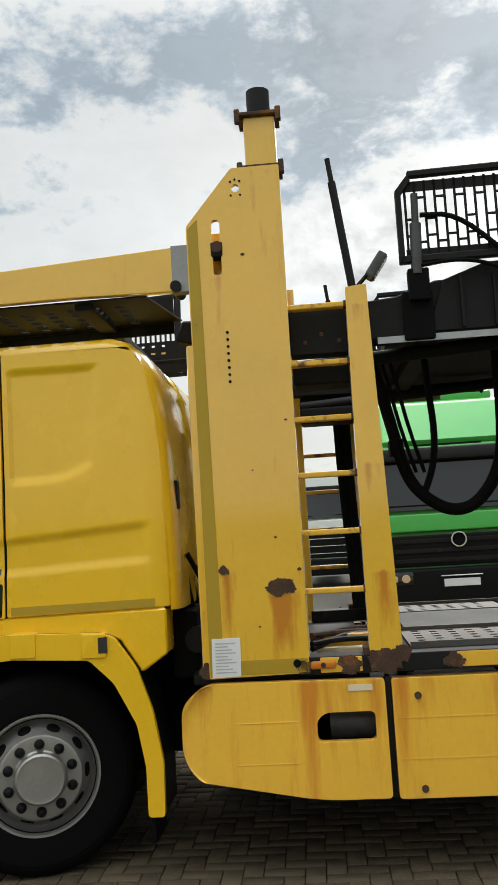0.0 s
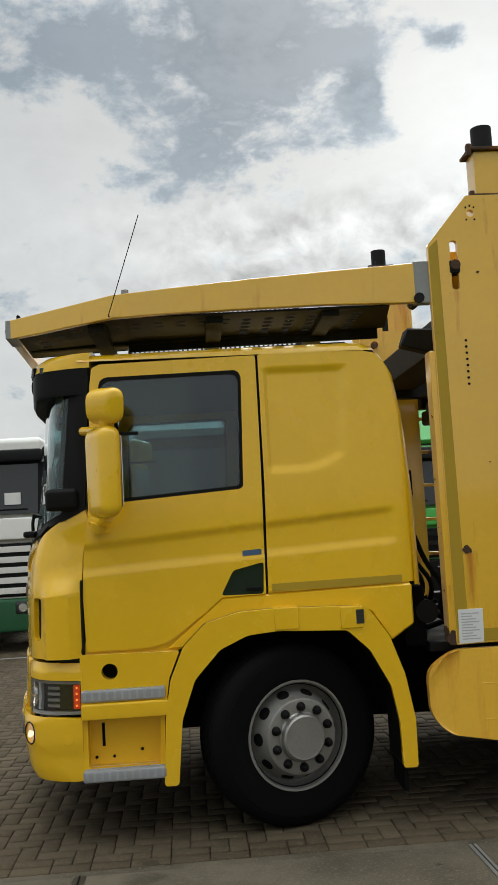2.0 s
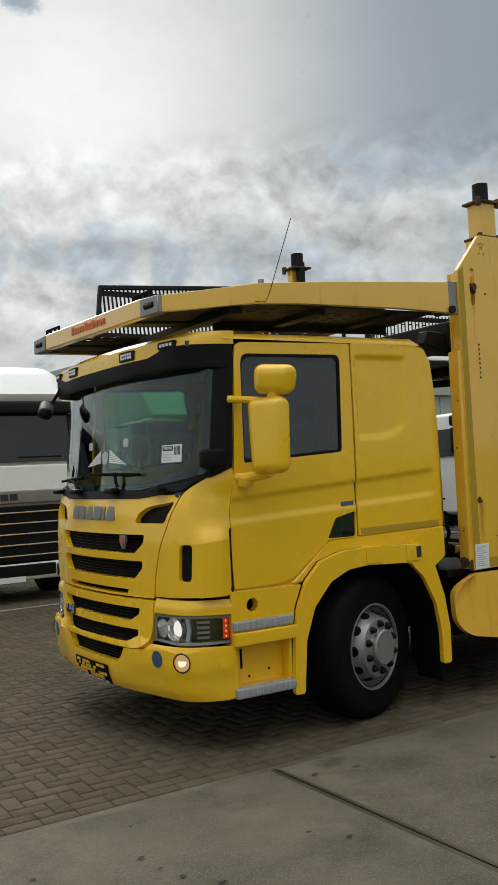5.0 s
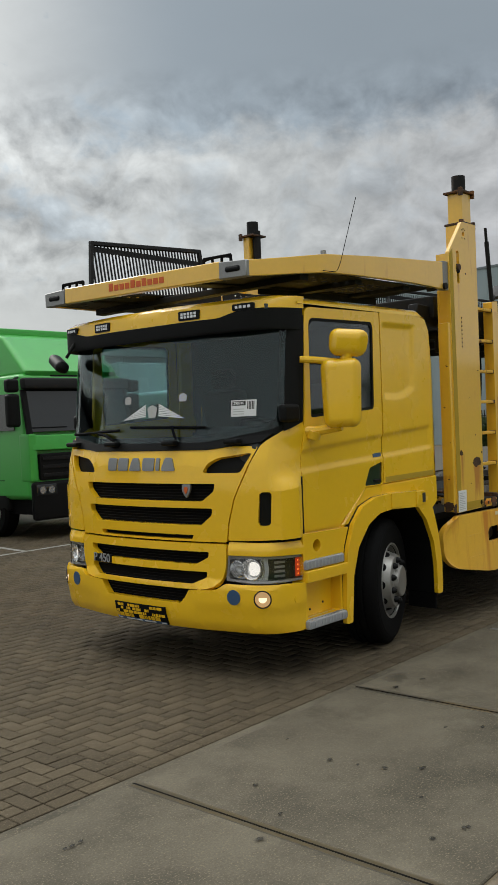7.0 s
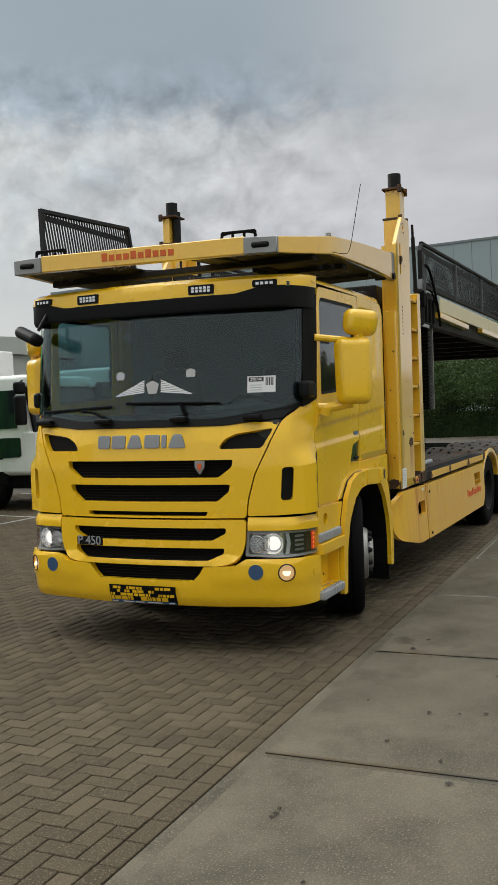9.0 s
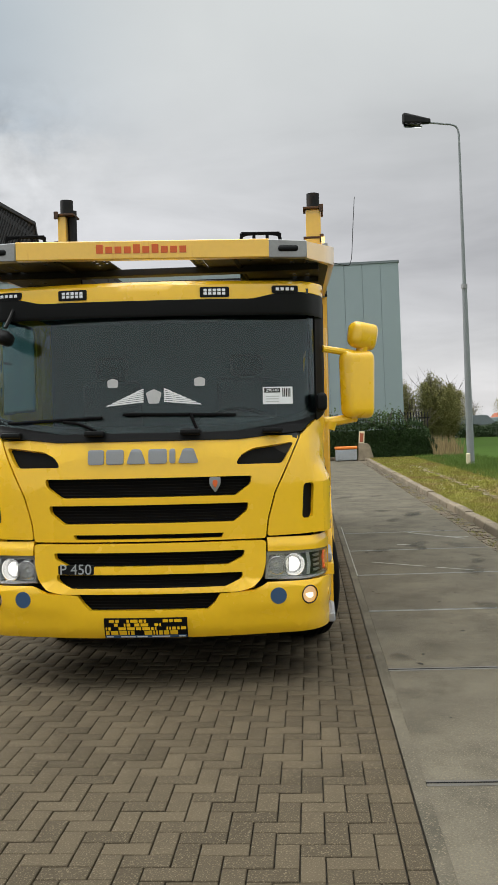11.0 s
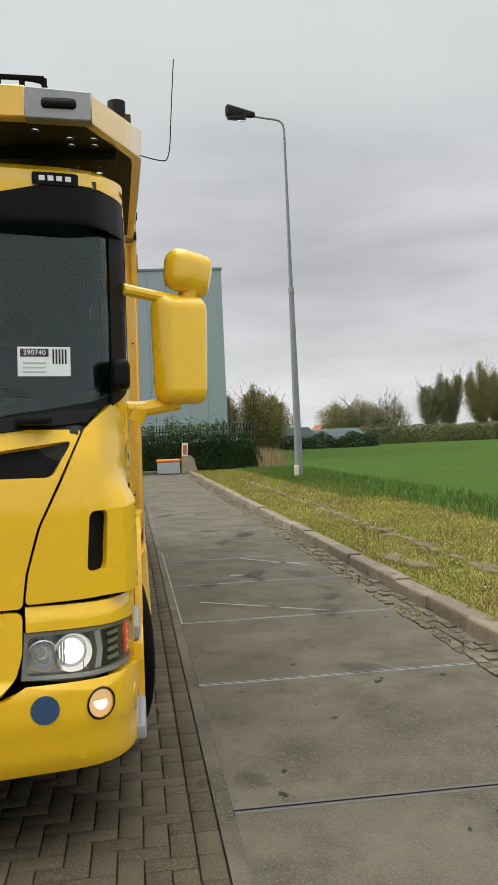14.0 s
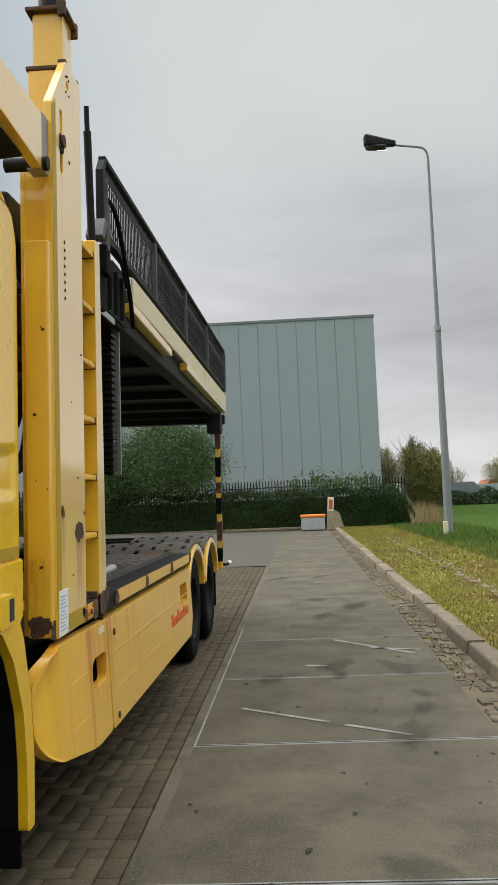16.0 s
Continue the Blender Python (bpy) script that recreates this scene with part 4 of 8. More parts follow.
# doors and side panels
for s in (1, -1):
    f = flank(s)
    door = [(-2.742, 2.60), (-2.715, 2.70), (-2.60, 2.722), (-1.675, 2.738), (-1.675, 2.22), (-1.685, 1.34), (-1.94, 1.335), (-2.06, 1.24), (-2.26, 1.10), (-2.38, 1.075), (-2.755, 1.075), (-2.765, 1.35), (-2.765, 1.82), (-2.752, 1.96)]
    win = rounded([(-2.625, 1.905), (-1.785, 1.955), (-1.765, 2.62), (-1.79, 2.655), (-2.57, 2.645), (-2.62, 2.59)], 0.03)
    tri = rounded([(-1.945, 1.345), (-1.87, 1.485), (-1.69, 1.525), (-1.70, 1.342)], 0.02)
    d = part("door", panel(rounded(door, 0.015), [win, tri], f, 0.03, step=(0.06, 0.0125)), YELLOW, truck)
    w = part("side_window", panel(win, (), flank(s, -0.012, True), 0.005, step=(0.2, 0.2), bev=0), SIDE_GLASS, d, "tinted door window")
    w.visible_shadow = False
    ring_in = [((x + 2.2) * 0.955 - 2.2, (z - 2.28) * 0.94 + 2.28) for x, z in win]
    part("window_seal", panel(win, [ring_in], flank(s, -0.004, True), 0.01, step=(0.2, 0.2), bev=0), BLACK, d)
    part("window_divider", panel([(-2.62, 2.30), (-2.38, 2.30), (-2.38, 2.32), (-2.62, 2.32)], (), flank(s, -0.006, True), 0.01, bev=0), BLACK, d)
    part("door_handle_recess", panel([((x + 1.8) * 1.03 - 1.8, (z - 1.43) * 1.03 + 1.43) for x, z in tri], (), flank(s, -0.018, True), 0.01, bev=0), DARK_GLASS, d, "dark triangular handle recess")
    part("handle", bx(-1.80, -1.71, YC - s * 1.205 - 0.012, YC - s * 1.205 + 0.012, 1.36, 1.385, bev=0.006), BLACK, d)
    part("badge", panel([(-1.81, 1.565), (-1.70, 1.57), (-1.70, 1.60), (-1.81, 1.595)], (), flank(s, 0.004), 0.006, bev=0), BLUE, d, "small blue sticker")
    rear = [(-1.66, 2.742), (-1.66, 1.98), (-1.672, 1.345), (-0.80, 1.362), (-0.805, 1.84), (-0.84, 2.35), (-0.885, 2.62), (-0.95, 2.72), (-1.04, 2.742)]
    r = part("rear_side_panel", panel(rounded(rear, 0.012), (), f, 0.03, step=(0.02, 0.0125)), YELLOW, truck)
    part("tape_strip", panel([(-1.65, 1.352), (-0.885, 1.362), (-0.885, 1.405), (-1.65, 1.395)], (), flank(s, 0.002), 0.006, bev=0), OLIVE, r, "faded olive tape strip")
    part("seam_shadow", panel([(-1.674, 2.74), (-1.661, 2.74), (-1.674, 1.34), (-1.687, 1.34)], (), flank(s, -0.02, True), 0.006, step=(0, 0.2), bev=0), MATT, r)

# sills, steps, fenders
for s in (1, -1):
    part("sill_backing", plate([(-2.76, 1.04), (-2.25, 1.04), (-1.7, 1.20), (-0.84, 1.20), (-0.84, 1.38), (-1.7, 1.38), (-2.2, 1.25), (-2.76, 1.12)], (), "y", YC - s * 1.195, YC - s * 1.16, bev=0), YELLOW, truck)
for s in (1, -1):
    Y = lambda w: YC - s * w
    arch_out = [(-2.235, 0.315), (-2.315, 0.315), (-2.295, 0.67), (-2.26, 0.89), (-2.18, 1.07), (-2.05, 1.195), (-1.86, 1.25), (-1.64, 1.258), (-1.17, 1.245), (-1.10, 1.22), (-0.99, 1.06), (-0.915, 0.84), (-0.872, 0.59), (-0.875, 0.32), (-0.96, 0.32), (-0.962, 0.57), (-1.0, 0.78), (-1.11, 0.99), (-1.235, 1.11), (-1.64, 1.130), (-1.81, 1.115), (-1.97, 1.045), (-2.12, 0.885), (-2.20, 0.67)]
    fe = part("fender", plate(rounded(arch_out, 0.02, 3), (), "y", Y(1.262), Y(1.222), bev=0.014), YELLOW, truck, "flared wheel arch")
    part("arch_liner", plate(rounded(arch_out, 0.02, 3), (), "y", Y(1.225), Y(0.90), bev=0), BLACK, truck, "black wheel arch liner")
    part("fender_filler", plate([(-2.27, 1.06), (-1.94, 1.335), (-0.83, 1.352), (-0.83, 1.12), (-0.97, 1.03), (-1.08, 1.20), (-1.17, 1.235), (-1.86, 1.24), (-2.05, 1.185), (-2.18, 1.06)], (), "y", Y(1.212), Y(1.0), bev=0.01), YELLOW, truck)
    part("fender_bracket", bx(-1.65, -1.51, Y(1.272), Y(1.15), 1.135, 1.262, bev=0.008), YELLOW, fe)
    part("fender_bracket", bx(-1.27, -1.14, Y(1.272), Y(1.15), 1.120, 1.245, bev=0.008), YELLOW, fe)
    part("fender_label", bx(-1.18, -1.135, Y(1.275), Y(1.26), 1.145, 1.225), INK, fe, "small black label")
    part("mud_flap", bx(-0.955, -0.93, Y(1.23), Y(0.95), 0.18, 0.62, bev=0.006), RUBBER, truck)
    sill = [(-2.765, 0.36), (-2.31, 0.36), (-2.30, 0.67), (-2.265, 0.90), (-2.20, 1.05), (-2.765, 1.06)]
    hole = [(-2.60 + 0.046 * math.cos(2 * math.pi * k / 20), 0.958 + 0.045 * math.sin(2 * math.pi * k / 20)) for k in range(20)]
    st = part("step_box", plate(rounded(sill, 0.012), [hole, rounded([(-2.735, 0.43), (-2.335, 0.43), (-2.325, 0.70), (-2.735, 0.70)], 0.01)], "y", Y(1.222), Y(1.12), bev=0.006), YELLOW, truck)
    part("step_recess", bx(-2.76, -2.31, Y(1.13), Y(1.07), 0.40, 0.74), YELLOW, st)
    part("recess_slot", bx(-2.665, -2.648, Y(1.133), Y(1.127), 0.53, 0.66), MATT, st)
    for xx, zz in ((-2.44, 0.50), (-2.60, 0.47), (-2.70, 0.47)):
        part("bolt_hole", cy((xx, Y(1.134), zz), (xx, Y(1.126), zz), 0.009, seg=10), MATT, st)
    part("filler_hole", cy((-2.60, Y(1.15), 0.958), (-2.60, Y(1.10), 0.958), 0.055, seg=24), MATT, st, "round dark recess")
    for z0, zt, w in ((0.795, 0.86, 1.245), (0.36, 0.425, 1.262)):
        body = part("step", bx(-2.765, -2.29, Y(w), Y(1.0), z0, zt, bev=0.012), STEP_GREY, st, "grey ribbed step tread")
        bm = bmesh.new()
        for k in range(11):
            xk = -2.75 + k * 0.042
            box(bm, xk, xk + 0.014, Y(w + 0.003), Y(w - 0.05), z0 + 0.012, zt - 0.01)
        for k in range(4):
            box(bm, -2.75, -2.30, Y(w - 0.03 - k * 0.05), Y(w - 0.045 - k * 0.05), zt, zt + 0.005)
        for k in range(12):
            for r in range(4):   # raised studs
                cx0, cw = -2.745 + k * 0.039, w - 0.02 - r * 0.05
                box(bm, cx0, cx0 + 0.022, Y(cw), Y(cw - 0.008), zt, zt + 0.004)
        part("tread_ribs", bm, GALV, body)
    part("step_lip", bx(-2.765, -2.27, Y(1.262), Y(1.1), 0.70, 0.79, bev=0.012), YELLOW, st)

# bumper, lamps, number plate holder
for s in (1, -1):
    A = lambda w: pw(s * w)
    B = lambda x: px(x, s)
    bump = [(A(0.0), 0.362), (A(0.6), 0.362), (A(1.05), 0.364), (B(-2.86), 0.362), (B(-2.78), 0.370), (B(-2.775), 0.70), (B(-2.80), 0.712), (A(1.17), 0.722), (A(0.80), 0.722), (A(0.72), 0.672), (A(0.485), 0.660), (A(0.445), 0.60), (A(0.40), 0.556), (A(0.0), 0.556)]
    fogs = [[(A(cw) + 0.058 * math.cos(2 * math.pi * k / 20), 0.622 + 0.058 * math.sin(2 * math.pi * k / 20)) for k in range(20)] for cw in (1.078,)]
    swell = lambda p, z: cab(p, z, 0.006 + 0.014 * ease((z - 0.50) / 0.07) * ease((abs(p) - 0.45) / 0.2))
    bp = part("bumper", panel(bump, fogs, swell, 0.05, step=(0.06, 0.04), bev=0.010), YELLOW, truck)
    lens = cab(A(1.078), 0.622, 0.006)
    dirn = (cab(A(1.078), 0.622, 0.1) - lens).normalized()
    fog = part("fog_lamp", cy(lens - dirn * 0.05, lens + dirn * 0.002, 0.055, seg=24), FOG_ON, truck, "lit round fog lamp")
    part("fog_bulb", cy(lens, lens + dirn * 0.006 + Vector((0, 0, 0.004)), 0.030, seg=16), FOG_CORE, fog)
    part("fog_rim", lathe(bmesh.new(), [(0.056, 0), (0.061, 0.006), (0.066, 0.0)], (0, 0, 0), "z", 24), STEEL_DARK, fog).matrix_basis = Matrix.Translation(lens + dirn * 0.012) @ dirn.to_track_quat("Z", "Y").to_matrix().to_4x4()
    c0 = cab(A(0.872), 0.628, 0.020)
    d0 = (cab(A(0.872), 0.628, 0.1) - c0).normalized()
    part("round_cover", cy(c0 - d0 * 0.01, c0 + d0 * 0.004, 0.056, seg=28), BLUE, truck, "round blue cover")
    c1 = cab(B(-2.865), 0.60, 0.020)
    d1 = (cab(B(-2.865), 0.60, 0.1) - c1).normalized()
    part("tow_cap", cy(c1 - d1 * 0.01, c1 + d1 * 0.003, 0.03, seg=20), YELLOW, truck)
    # headlamp: housing, bowls, lit projector, marker column, clear lens
    hl = [(A(0.785), 0.738), (A(1.02), 0.728), (B(-2.785), 0.730), (B(-2.785), 0.912), (A(1.02), 0.920), (A(0.80), 0.920)]
    h = part("headlight", panel(hl, (), lambda p, z: cab(p, z, -0.075), 0.03), REFLECTOR, truck, "clear headlight cluster with lit low beam")
    part("lamp_surround", panel(hl, [rounded([(A(0.805), 0.752), (A(1.02), 0.745), (B(-2.797), 0.748), (B(-2.797), 0.897), (A(1.02), 0.903), (A(0.815), 0.903)], 0.02)], lambda p, z: cab(p, z, -0.008), 0.06, bev=0.004), STEEL, h)
    for cw, cz, r, dp in ((0.868, 0.825, 0.058, 0.045), (0.985, 0.825, 0.072, 0.050)):
        c = cab(A(cw), cz, -0.035)
        dd = (cab(A(cw), cz, 0.1) - c).normalized()
        turn = Matrix.Translation(c) @ dd.to_track_quat("Z", "Y").to_matrix().to_4x4()
        part("reflector", lathe(bmesh.new(), [(r * 1.06, 0.022), (r, 0.018), (r * 0.86, -dp * 0.35), (r * 0.55, -dp * 0.8), (0.001, -dp)], (0, 0, 0), "z", 28), REFLECTOR, h).matrix_basis = turn
        part("reflector_rim", lathe(bmesh.new(), [(r * 1.0, 0.016), (r * 1.03, 0.026), (r * 1.09, 0.024), (r * 1.1, 0.012)], (0, 0, 0), "z", 28), CHROME, h).matrix_basis = turn
    part("burner", lathe(bmesh.new(), [(0.052, -0.016), (0.044, -0.006), (0.026, 0.004), (0.001, 0.008)], (0, 0, 0), "z", 20), LAMP_ON, h, "burning low beam").matrix_basis = turn
    for a in range(5):   # reflector flutes beside it
        w0 = 0.905 + a * 0.011
        part("flute", panel([(A(w0), 0.775), (A(w0 + 0.008), 0.775), (A(w0 + 0.008), 0.875), (A(w0), 0.875)], (), lambda p, z: cab(p, z, -0.034), 0.008, step=(0, 0), bev=0.003), REFLECTOR, h)
    part("divider", panel([(A(1.070), 0.750), (A(1.095), 0.750), (A(1.105), 0.825), (A(1.095), 0.900), (A(1.070), 0.900), (A(1.082), 0.825)], (), lambda p, z: cab(p, z, -0.014), 0.05, bev=0.003), GALV, h)
    part("lamp_bezel", panel([(A(1.10), 0.745), (B(-2.797), 0.748), (B(-2.797), 0.900), (A(1.10), 0.900)], (), lambda p, z: cab(p, z, -0.030), 0.02), BLACK, h)
    part("marker_strip", panel([(B(-2.858), 0.757), (B(-2.812), 0.757), (B(-2.812), 0.892), (B(-2.858), 0.892)], (), lambda p, z: cab(p, z, -0.018), 0.010, bev=0.003), RED_LAMP, h, "red-orange side marker strip")
    for k in range(4):
        z0 = 0.766 + k * 0.033
        part("marker_dot", panel([(B(-2.841), z0 + 0.004), (B(-2.829), z0 + 0.004), (B(-2.829), z0 + 0.016), (B(-2.841), z0 + 0.016)], (), lambda p, z: cab(p, z, -0.016), 0.004, step=(0, 0), bev=0.002), AMBER_ON, h)
        part("dark_cell", panel([(A(1.135), z0), (A(1.178), z0), (A(1.178), z0 + 0.016), (A(1.135), z0 + 0.016)], (), lambda p, z: cab(p, z, -0.024), 0.008, step=(0.02, 0), bev=0.003), STEEL, h)
    l = part("lens", panel(rounded(hl, 0.02), (), lambda p, z: cab(p, z, 0.004), 0.004, bev=0), LENS, h)
    l.visible_shadow = False
for s in (1, -1):
    part("lamp_brow", panel([(pw(s * 0.806), 0.926), (pw(s * 1.02), 0.926), (px(-2.785, s), 0.918), (px(-2.785, s), 1.016), (pw(s * 0.806), 1.022)], (), lambda p, z: cab(p, z, 0.010 - 0.018 * ease((z - 0.97) / 0.05)), 0.04, step=(0.06, 0.02), bev=0.008), YELLOW, truck)
holder = part("number_plate_holder", panel(front([(-0.30, 0.368), (0.26, 0.368), (0.26, 0.508), (-0.30, 0.508)]), (), lambda p, z: cab(p, z, 0.024), 0.012, bev=0.002), MATT, truck, "empty black number plate holder")
for j, (z0, z1) in enumerate(((0.393, 0.422), (0.428, 0.448), (0.454, 0.474), (0.480, 0.500))):
    w = -0.290
    while w < 0.235:
        wd = random.choice((0.010, 0.016, 0.024, 0.024, 0.034, 0.050))
        wd = min(wd, 0.252 - w)
        if random.random() < 0.66:
            part("plate_gap", panel(front([(w, z0), (w + wd, z0), (w + wd, z1), (w, z1)]), (), lambda p, z: cab(p, z, 0.0268), 0.003, step=(0, 0), bev=0), YELLOW, holder)
        w += wd + 0.009
part("holder_strip", panel(front([(-0.295, 0.370), (0.255, 0.370), (0.255, 0.389), (-0.295, 0.389)]), (), lambda p, z: cab(p, z, 0.0268), 0.003, bev=0), BLUE, holder)
for w, wd in ((-0.285, 0.045), (-0.19, 0.10), (-0.08, 0.07), (0.02, 0.12), (0.20, 0.045)):
    part("strip_bar", panel(front([(w, 0.375), (w + wd, 0.375), (w + wd, 0.383), (w, 0.383)]), (), lambda p, z: cab(p, z, 0.0284), 0.002, step=(0, 0), bev=0), PAPER, holder)

# dark inner body, so that slots and gaps look into depth
part("inner_body", panel([(px(-2.8, -1), 0.45), (px(-2.8, 1), 0.45), (px(-2.78, 1), 0.62), (px(-2.75, 1), 1.05), (px(-2.75, 1), 1.66), (pw(0.9), 1.68), (pw(-0.9), 1.68), (px(-2.75, -1), 1.66), (px(-2.75, -1), 1.05), (px(-2.78, -1), 0.62)], (), lambda p, z: cab(p, z, -0.11), 0.02, bev=0), MATT, truck)

# plain silver shapes in place of the maker's lettering, small crest, model badge
w = -0.40
for k, wd in enumerate((0.11, 0.12, 0.135, 0.125, 0.04, 0.14)):
    lean_l, lean_r = (0.035, 0.035) if k in (2, 5) else (0.0, 0.0)
    q = [(w, 1.545), (w + wd, 1.545), (w + wd - lean_r, 1.645), (w + lean_l, 1.645)]
    part("nose_emblem_bar", panel(front(rounded(q, 0.018)), (), lambda p, z: cab(p, z, 0.010), 0.012, bev=0.003), SILVER, nose, "plain silver block")
    w += wd + 0.017
crest = part("crest", panel(front(rounded([(0.425, 1.395), (0.463, 1.338), (0.50, 1.395), (0.50, 1.445), (0.425, 1.445)], 0.015)), (), lambda p, z: cab(p, z, 0.004), 0.02, bev=0.003), SILVER, nose, "small shield crest")
part("crest_field", panel(front(rounded([(0.447, 1.398), (0.463, 1.368), (0.479, 1.398), (0.479, 1.425), (0.447, 1.425)], 0.01)), (), lambda p, z: cab(p, z, 0.008), 0.004, bev=0), RED, crest)
bd = part("model_badge", panel(front(rounded([(-0.62, 0.800), (-0.37, 0.800), (-0.37, 0.862), (-0.62, 0.862)], 0.01)), (), lambda p, z: cab(p, z, 0.018), 0.03, bev=0.004), BLACK, truck, "black model badge")
lettering("badge_text", "P 450", 0.100, Matrix.Translation(cab(pw(-0.495), 0.832, 0.021)) @ pose(0, 0, 0, 90, 0, -90 - 4), GALV, bd)

# wipers
for a, b, c in (((-0.98, 1.84), (-0.30, 1.865), (-0.36, 1.78)), ((-0.16, 1.885), (0.60, 1.865), (0.34, 1.78))):
    wp = part("wiper", tb([cab(pw(a[0]), a[1], 0.035), cab(pw((a[0] + b[0]) / 2), (a[1] + b[1]) / 2, 0.03), cab(pw(b[0]), b[1], 0.035)], 0.011, 6), MATT, truck, "black wiper blade")
    part("wiper_arm", tb([cab(pw(c[0]), c[1], 0.03), cab(pw((c[0] + a[0] * 0.4 + b[0] * 0.6) / 2), 1.83, 0.05), cab(pw(a[0] * 0.4 + b[0] * 0.6), a[1], 0.045)], 0.012, 6), MATT, wp)
for q in (-0.95, -0.35, 0.3, 0.85):
    bm = box(bmesh.new(), *[v for pr in zip(cab(pw(q), 1.755, 0.03) - Vector((0.05, 0.07, 0.02)), cab(pw(q), 1.755, 0.03) + Vector((0.02, 0.07, 0.02))) for v in pr], bev=0.015)
    part("wiper_spindle_cap", bm, BLACK, truck)

# white decals and stock sticker inside the windscreen
stk = part("window_sticker", panel(front([(0.79, 1.935), (0.995, 1.935), (0.995, 2.055), (0.79, 2.055)]), (), lambda p, z: cab(p, z, 0.003), 0.002, step=(0.05, 0), bev=0), PAPER, truck, "white paper stock number sticker")
part("sticker_band", panel(front([(0.80, 2.015), (0.91, 2.015), (0.91, 2.047), (0.80, 2.047)]), (), lambda p, z: cab(p, z, 0.0045), 0.001, step=(0.05, 0), bev=0), INK, stk)
m0 = cab(pw(0.855), 2.031, 0.0052)
lettering("sticker_number", "290740", 0.030, Matrix.Translation(m0) @ pose(0, 0, 0, 84, 0, -90 + 14), PAPER, stk)
for k in range(3):
    part("print_bar", panel(front([(0.81, 1.95 + k * 0.018), (0.90, 1.95 + k * 0.018), (0.90, 1.956 + k * 0.018), (0.81, 1.956 + k * 0.018)]), (), lambda p, z: cab(p, z, 0.0045), 0.001, step=(0, 0), bev=0), GREY_INK, stk)
for k in range(5):
    part("print_bar", panel(front([(0.925 + k * 0.012, 1.985), (0.932 + k * 0.012, 1.985), (0.932 + k * 0.012, 2.045), (0.925 + k * 0.012, 2.045)]), (), lambda p, z: cab(p, z, 0.0045), 0.001, step=(0, 0), bev=0), INK, stk)
dec = part("windscreen_decal", panel(front(rounded([(0.01, 1.955), (0.08, 1.955), (0.10, 2.03), (0.045, 2.055), (-0.01, 2.03)], 0.01)), (), lambda p, z: cab(p, z, 0.003), 0.001, step=(0, 0), bev=0), GREY_INK, truck, "pale winged decal on the glass")
for s in (1, -1):
    for k in range(7):
        t = k / 6
        a, b = (0.045 + s * 0.07, 1.965 + 0.085 * t), (0.045 + s * (0.33 - 0.20 * t), 1.945 + 0.09 * t)
        q = [(a[0], a[1]), (b[0], b[1] - 0.004), (b[0] - s * 0.012, b[1] + 0.007), (a[0], a[1] + 0.010)]
        part("decal_feather", panel(front(q), (), lambda p, z: cab(p, z, 0.003), 0.001, step=(0, 0), bev=0), PAPER, dec)
for q in (-0.24, 0.36):
    part("small_decal", panel(front(rounded([(q - 0.035, 2.07), (q + 0.035, 2.07), (q + 0.038, 2.12), (q, 2.135), (q - 0.038, 2.12)], 0.01)), (), lambda p, z: cab(p, z, 0.003), 0.001, step=(0, 0), bev=0), GREY_INK, truck, "small pale crown-shaped decal")

# cabin
part("dashboard", bx(-3.02, -2.62, YC - 1.05, YC + 1.05, 1.55, 1.76, bev=0.06, seg=3), CABIN, truck)
part("instrument_hood", bx(-2.80, -2.45, YC - 0.85, YC - 0.30, 1.72, 1.86, bev=0.05, seg=3), CABIN, truck)
part("steering_wheel", lathe(bmesh.new(), [(0.225 + 0.016 * math.cos(t), 0.016 * math.sin(t)) for t in (2 * math.pi * k / 8 for k in range(9))], (0, 0, 0), "z", 28), MATT, truck).matrix_basis = pose(-2.36, YC - 0.58, 1.82, 0, 25, 0)
part("steering_column", cy((-2.36, YC - 0.58, 1.81), (-2.75, YC - 0.58, 1.62), 0.05), MATT, truck)
for y in (YC - 0.58, YC + 0.58):
    part("seat", bx(-2.15, -1.62, y - 0.26, y + 0.26, 1.45, 1.66, bev=0.06, seg=3), CABIN, truck)
    part("seat_back", bx(-1.72, -1.56, y - 0.25, y + 0.25, 1.60, 2.20, bev=0.06, seg=3), CABIN, truck)
    part("head_rest", bx(-1.70, -1.58, y - 0.14, y + 0.14, 2.21, 2.40, bev=0.05, seg=3), CABIN, truck)
part("rear_wall", bx(-1.50, -1.44, YC - 1.15, YC + 1.15, 1.32, 2.74), CABIN_LIGHT, truck, "grey cabin rear lining")
part("head_lining", bx(-2.95, -0.95, YC - 1.12, YC + 1.12, 2.70, 2.735), CABIN_LIGHT, truck)

